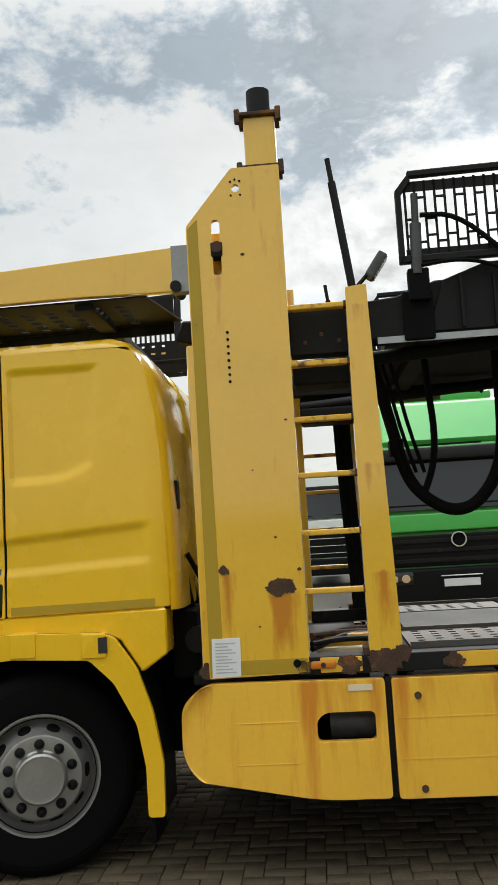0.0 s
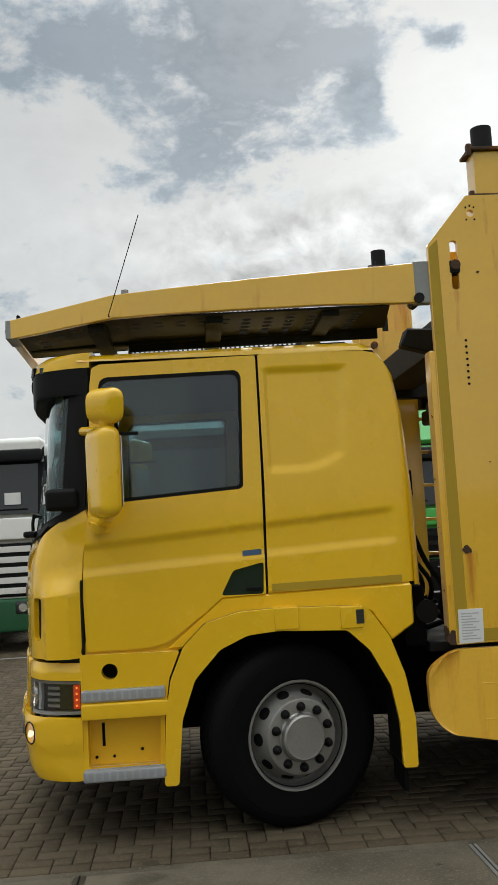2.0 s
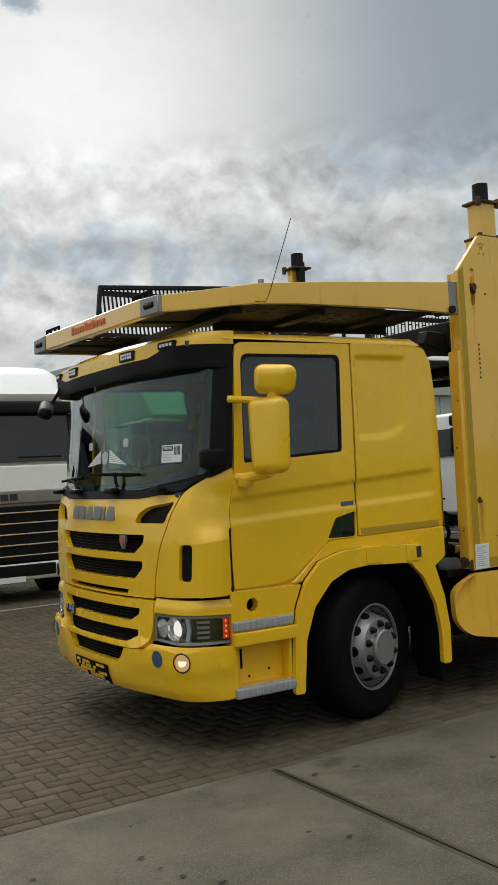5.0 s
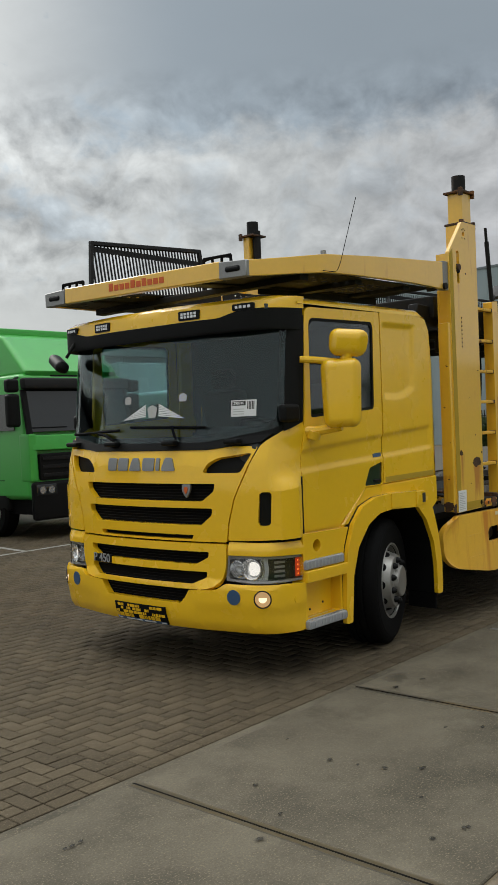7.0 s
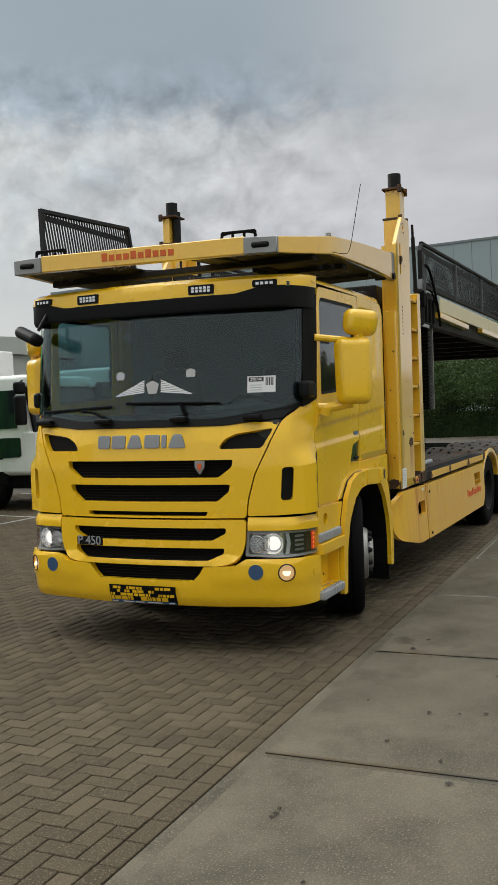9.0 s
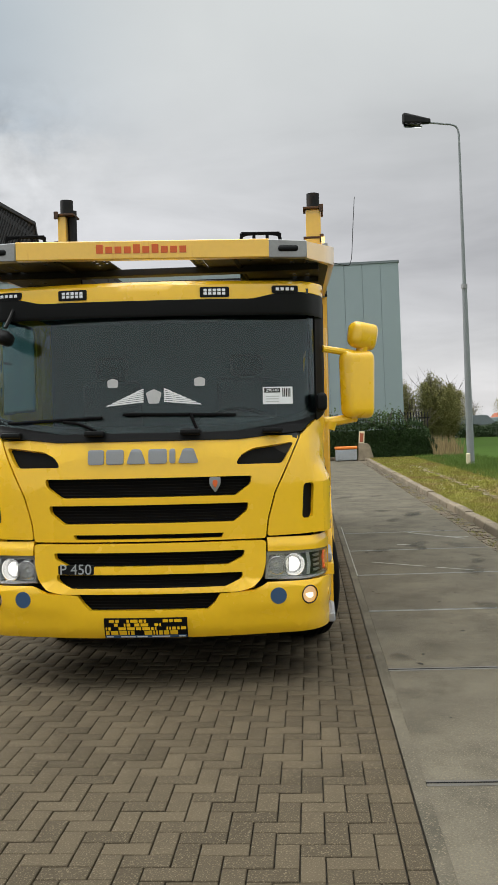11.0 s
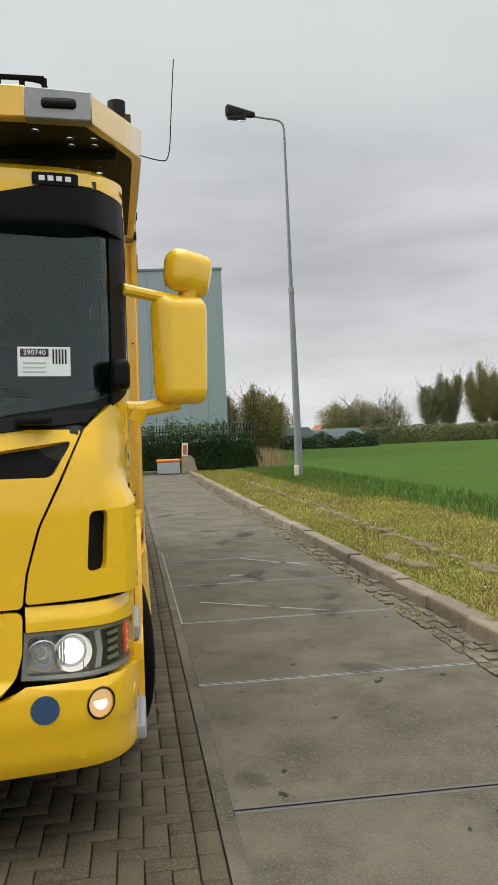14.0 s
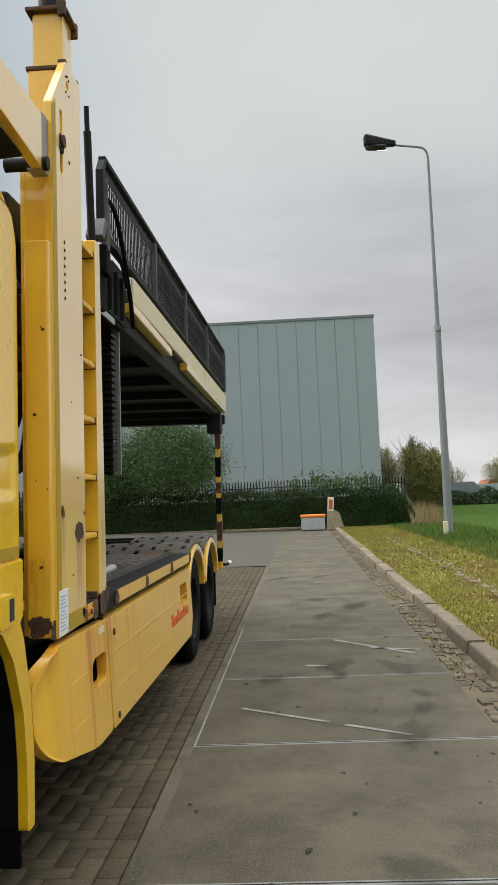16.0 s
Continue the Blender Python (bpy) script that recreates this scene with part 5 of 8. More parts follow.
# mirrors
for s in (1, -1):
    Y = lambda w: YC - s * w
    def shell(x0, x1, w0, w1, z0, z1, bev):
        return box(bmesh.new(), x0, x1, Y(w0), Y(w1), z0, z1, bev=bev, seg=4)
    def swept(bm):
        bmesh.ops.rotate(bm, verts=bm.verts, cent=(-2.515, Y(1.48), 2.0), matrix=Matrix.Rotation(radians(30 * s), 3, "Z"))
        bmesh.ops.translate(bm, verts=bm.verts, vec=(-0.060, 0, 0))
        return bm
    def domed(bm, z0, z1):
        for v in bm.verts:   # rounder in front, narrower towards the bottom
            v.co.x += 2.4 * (v.co.y - Y(1.48)) ** 2 * max(0.0, (-2.44 - v.co.x) / 0.145)
            v.co.y = Y(1.48) + (v.co.y - Y(1.48)) * (0.90 + 0.10 * (v.co.z - z0) / (z1 - z0))
        return bm
    big_m = part("mirror", swept(domed(shell(-2.585, -2.440, 1.330, 1.628, 1.825, 2.325, 0.068), 1.825, 2.325)), YELLOW, truck, "yellow mirror housing")
    part("mirror_glass", swept(bx(-2.442, -2.436, Y(1.37), Y(1.588), 1.88, 2.27, bev=0.002)), CHROME, big_m)
    small = swept(domed(shell(-2.585, -2.44, 1.395, 1.685, 2.335, 2.532, 0.068), 2.335, 2.538))
    bmesh.ops.rotate(small, verts=small.verts, cent=(-2.51, Y(1.53), 2.41), matrix=Matrix.Rotation(radians(7 * s), 3, "X"))
    sm = part("wide_angle_mirror", small, YELLOW, big_m)
    part("mirror_neck", cy((-2.535, Y(1.48), 2.25), (-2.535, Y(1.515), 2.36), 0.042), YELLOW, big_m)
    part("mirror_arm", tb([(-2.70, Y(1.21), 2.335), (-2.64, Y(1.30), 2.325), (-2.575, Y(1.46), 2.30)], 0.026, 10), YELLOW, big_m)
    part("mirror_foot", tb([(-2.66, Y(1.20), 1.81), (-2.60, Y(1.28), 1.805), (-2.545, Y(1.45), 1.835)], 0.036, 10), YELLOW, big_m)
    part("mirror_foot_cap", cy((-2.62, Y(1.24), 1.755), (-2.62, Y(1.26), 1.81), 0.052, seg=18), YELLOW, big_m)
# kerb mirror over the far corner
km = box(bmesh.new(), -0.06, 0.06, -0.16, 0.16, -0.05, 0.05, bev=0.045, seg=3)
k = part("kerb_mirror", km, BLACK, truck, "black kerb-view mirror")
k.matrix_basis = pose(-3.20, YC + 1.04, 2.455, 20, 20, -15)
part("kerb_mirror_arm", tb([(-3.08, YC + 0.93, 2.66), (-3.12, YC + 0.94, 2.59), (-3.17, YC + 0.97, 2.50)], 0.014, 8), BLACK, truck)
# aerial
part("aerial", tb([(-2.51, YC - 1.26, 3.0), (-2.51, YC - 1.40, 2.96), (-2.50, YC - 1.445, 2.97), (-2.41, YC - 1.462, 3.23), (-2.31, YC - 1.485, 3.52)], 0.0026, 5), MATT, truck, "thin whip aerial")

# ---- wheels, chassis, towers, decks ----


def wheel(x, s, front_axle=True):
    """A wheel at x on side s, with tyre, rim, nuts and hub cap."""
    r0, wo = 0.522, (1.184 if front_axle else 1.245)
    sy = -s
    yc = YC - s * (wo - 0.155)
    prof = [(0.285, -0.13), (0.31, -0.15), (0.40, -0.158), (0.475, -0.152), (0.508, -0.128), (0.518, -0.10), (0.518, -0.062), (0.508, -0.058), (0.508, -0.048), (0.520, -0.044), (0.522, -0.008), (0.511, -0.005),
            (0.511, 0.005), (0.522, 0.008), (0.520, 0.044), (0.508, 0.048), (0.508, 0.058), (0.518, 0.062), (0.518, 0.10), (0.508, 0.128), (0.475, 0.152), (0.455, 0.153), (0.45, 0.157), (0.40, 0.158), (0.33, 0.152), (0.31, 0.146), (0.285, 0.13)]
    ty = part("wheel", lathe(bmesh.new(), [(r, sy * a) for r, a in prof], (x, yc, 0.522), "y", 64), RUBBER, truck, "black truck tyre")
    if front_axle:
        dish = [(0.262, -0.12), (0.286, 0.10), (0.292, 0.140), (0.300, 0.152), (0.311, 0.153), (0.313, 0.143), (0.301, 0.138), (0.290, 0.120), (0.283, 0.080), (0.272, 0.066), (0.256, 0.080), (0.224, 0.165), (0.213, 0.190), (0.203, 0.196), (0.140, 0.196), (0.132, 0.203), (0.128, 0.232), (0.118, 0.241), (0.105, 0.238), (0.03, 0.240), (0.001, 0.240)]
    else:
        dish = [(0.262, -0.12), (0.285, 0.10), (0.290, 0.135), (0.298, 0.148), (0.308, 0.149), (0.300, 0.134), (0.28, 0.10), (0.265, 0.0), (0.255, -0.06), (0.20, -0.075), (0.14, -0.075), (0.13, 0.0), (0.10, 0.02), (0.001, 0.02)]
    rim = part("rim", lathe(bmesh.new(), [(r, sy * a) for r, a in reversed(dish)], (x, yc, 0.522), "y", 64), RIM if front_axle else STEEL_DARK, ty, "silver steel rim" if front_axle else "dark steel rim")
    off = 0.196 if front_axle else -0.075
    for k in range(10):
        t = 2 * math.pi * (k + 0.5) / 10
        c = Vector((x + 0.169 * math.cos(t), yc + sy * off, 0.522 + 0.169 * math.sin(t)))
        part("wheel_nut", lathe(bmesh.new(), [(0.027, 0), (0.026, sy * 0.010), (0.020, sy * 0.026), (0.012, sy * 0.036), (0.001, sy * 0.038)], c, "y", 14), BLACK, ty, "black nut cap")
        if front_axle:
            t += math.pi / 10
            c = Vector((x + 0.239 * math.cos(t), yc + sy * 0.122, 0.522 + 0.239 * math.sin(t)))
            d = Vector((math.cos(t) * 0.92, sy * 0.38, math.sin(t) * 0.92))
            bm = cy(c - d * 0.02, c + d * 0.004, 0.036, seg=18)
            part("hand_hole", bm, MATT, ty)
    if front_axle:   # steered
        c = Vector((x, YC - s * 1.0, 0.522))
        ty.matrix_basis = Matrix.Translation(c) @ Matrix.Rotation(radians(18), 4, "Z") @ Matrix.Translation(-c)
    return ty


for s in (1, -1):
    wheel(-1.595, s)
    for x in (4.35, 5.75):
        wheel(x, s, False)
        ya, yb = YC - s * 0.74, YC - s * 0.42
        part("inner_wheel", lathe(bmesh.new(), [(0.29, ya), (0.50, ya), (0.522, (ya + yb) / 2), (0.50, yb), (0.29, yb)], (x, 0, 0.522), "y", 40), RUBBER, truck)
        part("axle", cy((x, YC, 0.522), (x, YC - s * 1.2, 0.522), 0.06), MATT, truck)
part("front_axle", cy((-1.595, YC - 1.05, 0.50), (-1.595, YC + 1.05, 0.50), 0.06), MATT, truck)
for s in (1, -1):
    Y = lambda w: YC - s * w
    part("frame_rail", bx(-2.9, 7.6, Y(0.42), Y(0.34), 0.62, 0.90, bev=0.01), MATT, truck)
    part("wheel_well", bx(-2.25, -0.98, Y(0.66), Y(0.62), 0.5, 1.25), MATT, truck)
    part("tank", bx(-0.55, 0.9, Y(0.97), Y(0.5), 0.42, 0.92, bev=0.05), STEEL_DARK, truck, "dark tank behind the side skirt")
    part("tank", bx(1.1, 3.4, Y(1.18), Y(0.5), 0.42, 0.92, bev=0.05), STEEL_DARK, truck, "dark tank behind the side skirt")
part("engine_block", bx(-2.7, -0.7, YC - 0.5, YC + 0.5, 0.45, 1.20, bev=0.04), MATT, truck)
part("gearbox", bx(-0.7, 1.0, YC - 0.3, YC + 0.3, 0.40, 0.85, bev=0.05), MATT, truck)
part("bumper_beam", bx(-3.05, -2.95, YC - 1.0, YC + 1.0, 0.42, 0.60), MATT, truck)
# clutter between cab and tower
for i in range(7):
    y = YC - 0.9 + i * 0.28
    bm = tb([(-0.80, y, 1.9 + random.uniform(-0.2, 0.3)), (-0.76, y + 0.05, 1.3), (-0.66, y + 0.10, 1.05 + random.uniform(-0.1, 0.1)), (-0.45, y + 0.05, 1.05), (-0.3, y, 1.1)], 0.018, 6)
    part("air_hose", bm, MATT, truck, "black air hose")
part("rear_cabinet", bx(-0.845, -0.70, YC - 1.0, YC + 1.06, 0.95, 1.32, bev=0.03), MATT, truck, "black equipment box behind the cab")
part("air_intake", tb([(-0.66, YC + 0.75, 1.2), (-0.66, YC + 0.75, 1.9), (-0.66, YC + 0.75, 2.5)], 0.10, 12), MATT, truck, "black upright air intake pipe")
for i, y in enumerate((YC - 0.98, YC - 0.72, YC - 0.5, YC + 0.1)):
    part("coil_hose", tb([(-0.74, y, 1.62 - 0.08 * i), (-0.66, y + 0.06, 1.44), (-0.58, y - 0.05, 1.30), (-0.62, y + 0.02, 1.14), (-0.45, y, 1.06)], 0.016, 6), MATT, truck, "coiled air line")
part("cross_deck", bx(-0.72, 0.2, YC - 1.1, YC + 1.1, 0.93, 0.99, bev=0.01), STEEL_DARK, truck)
part("exhaust_pipe", cy((-0.70, YC - 1.02, 1.16), (-0.70, YC - 0.3, 1.16), 0.07), STEEL_DARK, truck, "dull metal silencer")

# rust blots
def ragged(r, seed, n=44):
    pts = []
    for k in range(n):
        t = 2 * math.pi * k / n
        c, q = math.cos(t), math.sin(t)
        rr = r * (1 + 0.45 * noise.noise((c * 1.2 + seed * 3.7, q * 1.2, seed)) + 0.30 * noise.noise((c * 5 + seed, q * 5, seed * 2.0)))
        pts.append((rr * c, rr * q * 0.75))
    return pts


def rust_spot(x, z, r, w, s, seed, parent):
    pts = [(x + (p[0]) , z + p[1]) for p in [(q[0], q[1]) for q in ragged(r, seed)]]
    part("rust_patch", plate(pts, (), "y", YC - s * (w + 0.0025), YC - s * w + 0.0, bev=0), RUST, parent, "flaking rust patch")


# side skirts
def flare(bm, s):
    """Leans a skirt part outwards towards its bottom edge."""
    for v in bm.verts:
        v.co.y -= s * (0.010 + (0.955 - v.co.z) * 0.055)
        v.co.y += s * 0.75 * max(0.0, -0.665 - v.co.x)   # the front edge is folded in
    return bm


for s in (1, -1):
    Y = lambda w: YC - s * w
    sk = [(-0.775, 0.85), (-0.64, 0.968), (0.262, 0.958), (0.262, 0.39), (-0.07, 0.39), (-0.70, 0.50), (-0.775, 0.60)]
    hole = rounded([(-0.085, 0.665), (0.205, 0.665), (0.205, 0.805), (-0.04, 0.805), (-0.085, 0.77)], 0.03)
    a = part("side_skirt", flare(plate(rounded(sk, [0.07, 0.07, 0.02, 0.02, 0.12, 0.12, 0.07], 6), [hole], "y", Y(1.285), Y(1.235), bev=0.010), s), YELLOW_RUST, truck, "yellow side skirt with rust streaks")
    for z in (0.768, 0.570):
        part("pressed_line", flare(bx(-0.49, -0.18, Y(1.2868), Y(1.28), z - 0.003, z + 0.003, bev=0.001), s), YELLOW_RUST, a)
    part("cabinet_inside", bx(-0.12, 0.24, Y(1.0), Y(0.98), 0.60, 0.86), MATT, a)
    part("air_tank", cyl(cy((-0.02, Y(1.10), 0.72), (0.24, Y(1.10), 0.72), 0.085, seg=20), (0.02, Y(1.10), 0.72), (0.035, Y(1.10), 0.72), 0.089, seg=20), RAM_GREY, a, "dull grey air tank inside the skirt")
    part("data_plate", flare(bx(0.08, 0.20, Y(1.289), Y(1.28), 0.905, 0.935), s), CREAM, a)
    b = part("side_skirt", flare(plate(rounded([(0.295, 0.955), (3.62, 0.955), (3.62, 0.52), (3.45, 0.385), (0.295, 0.385)], [0.015, 0.02, 0.05, 0.05, 0.02], 5), [rounded([(2.95, 0.70), (3.35, 0.70), (3.35, 0.86), (2.95, 0.86)], 0.02)], "y", Y(1.285), Y(1.20), bev=0.014), s), YELLOW_RUST, truck, "long yellow side skirt with rust streaks")
    for z in (0.765, 0.57):
        part("pressed_line", flare(bx(0.32, 3.5, Y(1.2866), Y(1.28), z - 0.003, z + 0.003), s), YELLOW_RUST, b)
    part("cabinet_inside", bx(2.9, 3.4, Y(1.17), Y(1.14), 0.66, 0.9), MATT, b)
    for k in range(9):
        part("side_emblem_bar", flare(bx(2.42 + k * 0.105, 2.42 + k * 0.105 + 0.08, Y(1.289), Y(1.284), 0.60, 0.66 + 0.03 * (k % 3 == 0)), s), RED, b, "plain faded red block")
    for xx, zz in ((0.42, 0.87), (0.42, 0.43)):
        part("skirt_bolt", flare(cy((xx, Y(1.293), zz), (xx, Y(1.28), zz), 0.018, seg=10), s), RUST, b)
    part("seam_rail", bx(0.266, 0.290, Y(1.275), Y(1.2), 0.38, 0.965), STEEL_DARK, truck)
    # deck edge beam over the skirts
    e = part("deck_edge_beam", bx(-0.12, 3.9, Y(1.275), Y(1.12), 0.985, 1.075, bev=0.008), STEEL_DARK, truck, "rusty dark deck edge beam")
    for x0, x1 in ((-0.05, 0.16), (0.62, 1.55), (1.58, 2.65), (2.70, 3.75)):
        part("worn_yellow_edge", bx(x0, x1, Y(1.279), Y(1.2), 0.995, 1.070, bev=0.004), YELLOW_RUST, e)
    rust_spot(0.27, 1.045, 0.085, 1.280, s, 11, e)
    rust_spot(0.62, 1.03, 0.05, 1.2808, s, 14, e)
    rust_spot(1.57, 1.03, 0.05, 1.2808, s, 15, e)
    rust_spot(2.68, 1.03, 0.06, 1.2808, s, 16, e)
    rust_spot(0.10, 1.03, 0.06, 1.280, s, 12, e)
    rust_spot(0.36, 1.075, 0.05, 1.2806, s, 13, e)
    part("ladder_foot", bx(0.17, 0.39, Y(1.272), Y(1.14), 1.07, 1.11, bev=0.008), RUST, e)
    mk = part("side_marker", bx(-0.10, 0.03, Y(1.292), Y(1.27), 1.015, 1.055, bev=0.012), AMBER, e, "amber side marker lamp")
    part("marker_core", cy((-0.035, Y(1.295), 1.035), (-0.035, Y(1.28), 1.035), 0.013), INK, mk)

# towers with ladder
for s in (1, -1):
    Y = lambda w: YC - s * w
    tw = [(-0.61, 3.345), (-0.355, 3.645), (-0.098, 3.645), (-0.098, 2.95), (-0.105, 1.0), (-0.61, 0.99)]
    slot = rounded([(-0.475, 3.07), (-0.43, 3.07), (-0.43, 3.37), (-0.475, 3.37)], 0.022)
    h1 = [(-0.335 + 0.022 * math.cos(2 * math.pi * k / 14), 3.535 + 0.022 * math.sin(2 * math.pi * k / 14)) for k in range(14)]
    t = part("tower", plate(rounded(tw, 0.012), [slot, h1], "y", Y(1.285), Y(1.25), bev=0.005), YELLOW_OLD, truck, "tall yellow loading tower with rust")
    part("tower_front", bx(-0.645, -0.565, Y(1.275), Y(1.165), 1.0, 2.71, bev=0.012), YELLOW_OLD, t)
    part("tower_back", bx(-0.57, -0.11, Y(1.15), Y(1.13), 1.0, 3.34), YELLOW_OLD, t)
    part("tower_rear_web", bx(-0.118, -0.100, Y(1.25), Y(1.13), 1.0, 3.60), YELLOW_OLD, t)
    part("tower_front_web", bx(-0.565, -0.545, Y(1.25), Y(1.13), 2.70, 3.34), YELLOW_OLD, t)
    part("fold_strip", plate([(-0.603, 3.33), (-0.548, 3.38), (-0.535, 1.20), (-0.535, 1.00), (-0.606, 1.00)], (), "y", Y(1.2875), Y(1.28), bev=0), OLIVE, t)
    part("foot_strip", bx(-0.45, -0.11, Y(1.2875), Y(1.28), 1.004, 1.075), OLIVE, t)
    for k in range(8):
        z = 2.50 + k * 0.0372
        part("bolt_hole", cy((-0.42, Y(1.288), z), (-0.42, Y(1.28), z), 0.008, seg=8), MATT, t)
    for dx, dz in ((-0.025, 0.035), (0.025, 0.035), (0, 0.045), (-0.025, -0.04), (0.025, -0.04)):
        part("bolt_hole", cy((-0.335 + dx, Y(1.288), 3.535 + dz), (-0.335 + dx, Y(1.28), 3.535 + dz), 0.006, seg=8), MATT, t)
    part("slot_pin", cy((-0.45, Y(1.30), 3.22), (-0.45, Y(1.1), 3.22), 0.030), RUST, t)
    part("slot_block", bx(-0.485, -0.42, Y(1.292), Y(1.2), 3.17, 3.25, bev=0.01), STEEL_DARK, t)
    dx, dw = (0.0, 0.0) if s == 1 else (-0.13, 0.13)   # the far ram stands further out and forward
    part("tube", bx(-0.275 + dx, -0.105 + dx, Y(1.25 + dw), Y((1.10 if s == 1 else 1.165) + dw), 3.30, 3.935, bev=0.012), YELLOW_OLD, t)
    if s == -1:
        part("ram_rod", cy((-0.19 + dx, Y(1.12 + dw), 3.0), (-0.19 + dx, Y(1.12 + dw), 4.0), 0.045, seg=14), STEEL_DARK, t, "dark steel ram beside the tube")
    part("tube_sleeve", bx(-0.30 + dx, -0.10 + dx, Y(1.26 + dw), Y(1.085 + dw), 3.30, 3.64, bev=0.008), YELLOW_OLD, t)
    for z in (3.65, 3.945):
        part("tube_flange", bx(-0.305 + dx, -0.082 + dx, Y(1.275 + dw), Y(1.075 + dw), z - 0.010, z + 0.010, bev=0.004), RUST, t)
        for xx in (-0.305, -0.085):
            part("flange_bolt", bx(xx + dx - 0.015, xx + dx + 0.015, Y(1.275 + dw), Y(1.235 + dw), z - 0.045, z + 0.03, bev=0.006), RUST, t)
    part("ram_cap", cy((-0.19 + dx, Y(1.175 + dw), 3.94), (-0.19 + dx, Y(1.175 + dw), 4.105), 0.064, seg=20), STEEL_DARK, t, "dark round ram cap")
    lab = part("paper_label", plate([(-0.595, 0.995), (-0.45, 1.0), (-0.445, 1.19), (-0.59, 1.19)], (), "y", Y(1.290), Y(1.2855), bev=0), PAPER, t, "weathered white printed label")
    for k in range(10):
        part("print_bar", bx(-0.575, -0.47 - 0.02 * (k % 3), Y(1.2912), Y(1.289), 1.018 + k * 0.016, 1.024 + k * 0.016), GREY_INK, lab)
    if s == 1:
        rust_spot(-0.245, 1.43, 0.055, 1.285, s, 3, t)
        rust_spot(-0.205, 1.435, 0.05, 1.2856, s, 8, t)
        rust_spot(-0.51, 1.53, 0.03, 1.2858, s, 5, t)
        rust_spot(-0.13, 1.03, 0.045, 1.285, s, 6, t)
        rust_spot(-0.62, 1.03, 0.05, 1.276, s, 9, t)
        part("rust_patch", plate([(YC - 1.22 + a, 1.05 + b) for a, b in ragged(0.055, 33, 30)], (), "x", -0.648, -0.644, bev=0), RUST, t, "flaking rust patch")
        for k in range(7):
            rust_spot(random.uniform(-0.59, -0.12), random.uniform(1.1, 3.3), random.choice((0.004, 0.005, 0.007, 0.010)), 1.285, s, 20 + k, t)
        for k in range(6):
            z, yy, r = random.uniform(1.05, 2.65), random.uniform(1.17, 1.26), random.choice((0.004, 0.006, 0.009))
            pts = [(YC - yy + a, z + b) for a, b in ragged(r, 60 + k, 16)]
            part("rust_patch", plate(pts, (), "x", -0.647, -0.644, bev=0), RUST, t)
    part("foot_hole", cy((-0.165, Y(1.288), 1.05), (-0.165, Y(1.28), 1.05), 0.02, seg=16), MATT, t)
    # ladder
    ld = part("ladder_post", plate(rounded([(0.205, 2.955), (0.315, 2.965), (0.365, 1.09), (0.20, 1.09)], 0.01), (), "y", Y(1.278), Y(1.18), bev=0.008), YELLOW_OLD, truck, "yellow ladder post")
    for i, z in enumerate((2.87, 2.57, 2.28, 1.99, 1.695, 1.40)):
        part("rung", bx(-0.11, 0.235 + 0.015 * i * 0.5, Y(1.272), Y(1.21), z - 0.014, z + 0.014, bev=0.006), RUNG, ld)
        part("rung_rust", bx(0.19, 0.235, Y(1.274), Y(1.207), z - 0.018, z + 0.019, bev=0.006), RUST, ld)
    part("rod", cyl(cy((0.245, Y(1.255), 2.95), (0.175, Y(1.255), 3.53), 0.021, seg=12), (0.175, Y(1.255), 3.53), (0.160, Y(1.255), 3.66), 0.014, seg=12), STEEL_DARK, truck, "dark steel support rod")
    sh = part("work_lamp", bx(-0.026, 0.026, -0.05, 0.05, -0.075, 0.075, bev=0.012), RAM_GREY, truck, "small tilted work lamp")
    sh.matrix_basis = pose(0.375, Y(1.25), 3.06, 0, 35, 0)
    part("lamp_glass", bx(0.024, 0.030, -0.042, 0.042, -0.066, 0.066, bev=0.003), REFLECTOR, sh)
    part("work_lamp_arm", tb([(0.27, Y(1.25), 2.96), (0.31, Y(1.25), 3.0), (0.355, Y(1.25), 3.05)], 0.012, 6), STEEL_DARK, truck)

# lower deck
def deck_plate(x0, x1, w0, w1, z, name="deck_plate", slots=True, pitch=0.10):
    holes = []
    if slots:
        i = 0
        x = x0 + 0.08
        while x < x1 - 0.08:
            w = w0 + 0.06
            while w < w1 - 0.06:
                o = 0.05 if i % 2 else 0.0
                if w + o < w1 - 0.05:
                    holes.append([(x + 0.026 * math.cos(2 * math.pi * k / 8), YC - (w + o) + 0.026 * math.sin(2 * math.pi * k / 8)) for k in range(8)])
                w += pitch
            x += pitch
            i += 1
    return part(name, plate([(x0, YC - w0), (x1, YC - w0), (x1, YC - w1), (x0, YC - w1)], holes, "z", z, z + 0.012, bev=0), DECK, truck, "perforated rusty steel wheel track" if slots else "ribbed rusty steel wheel track")


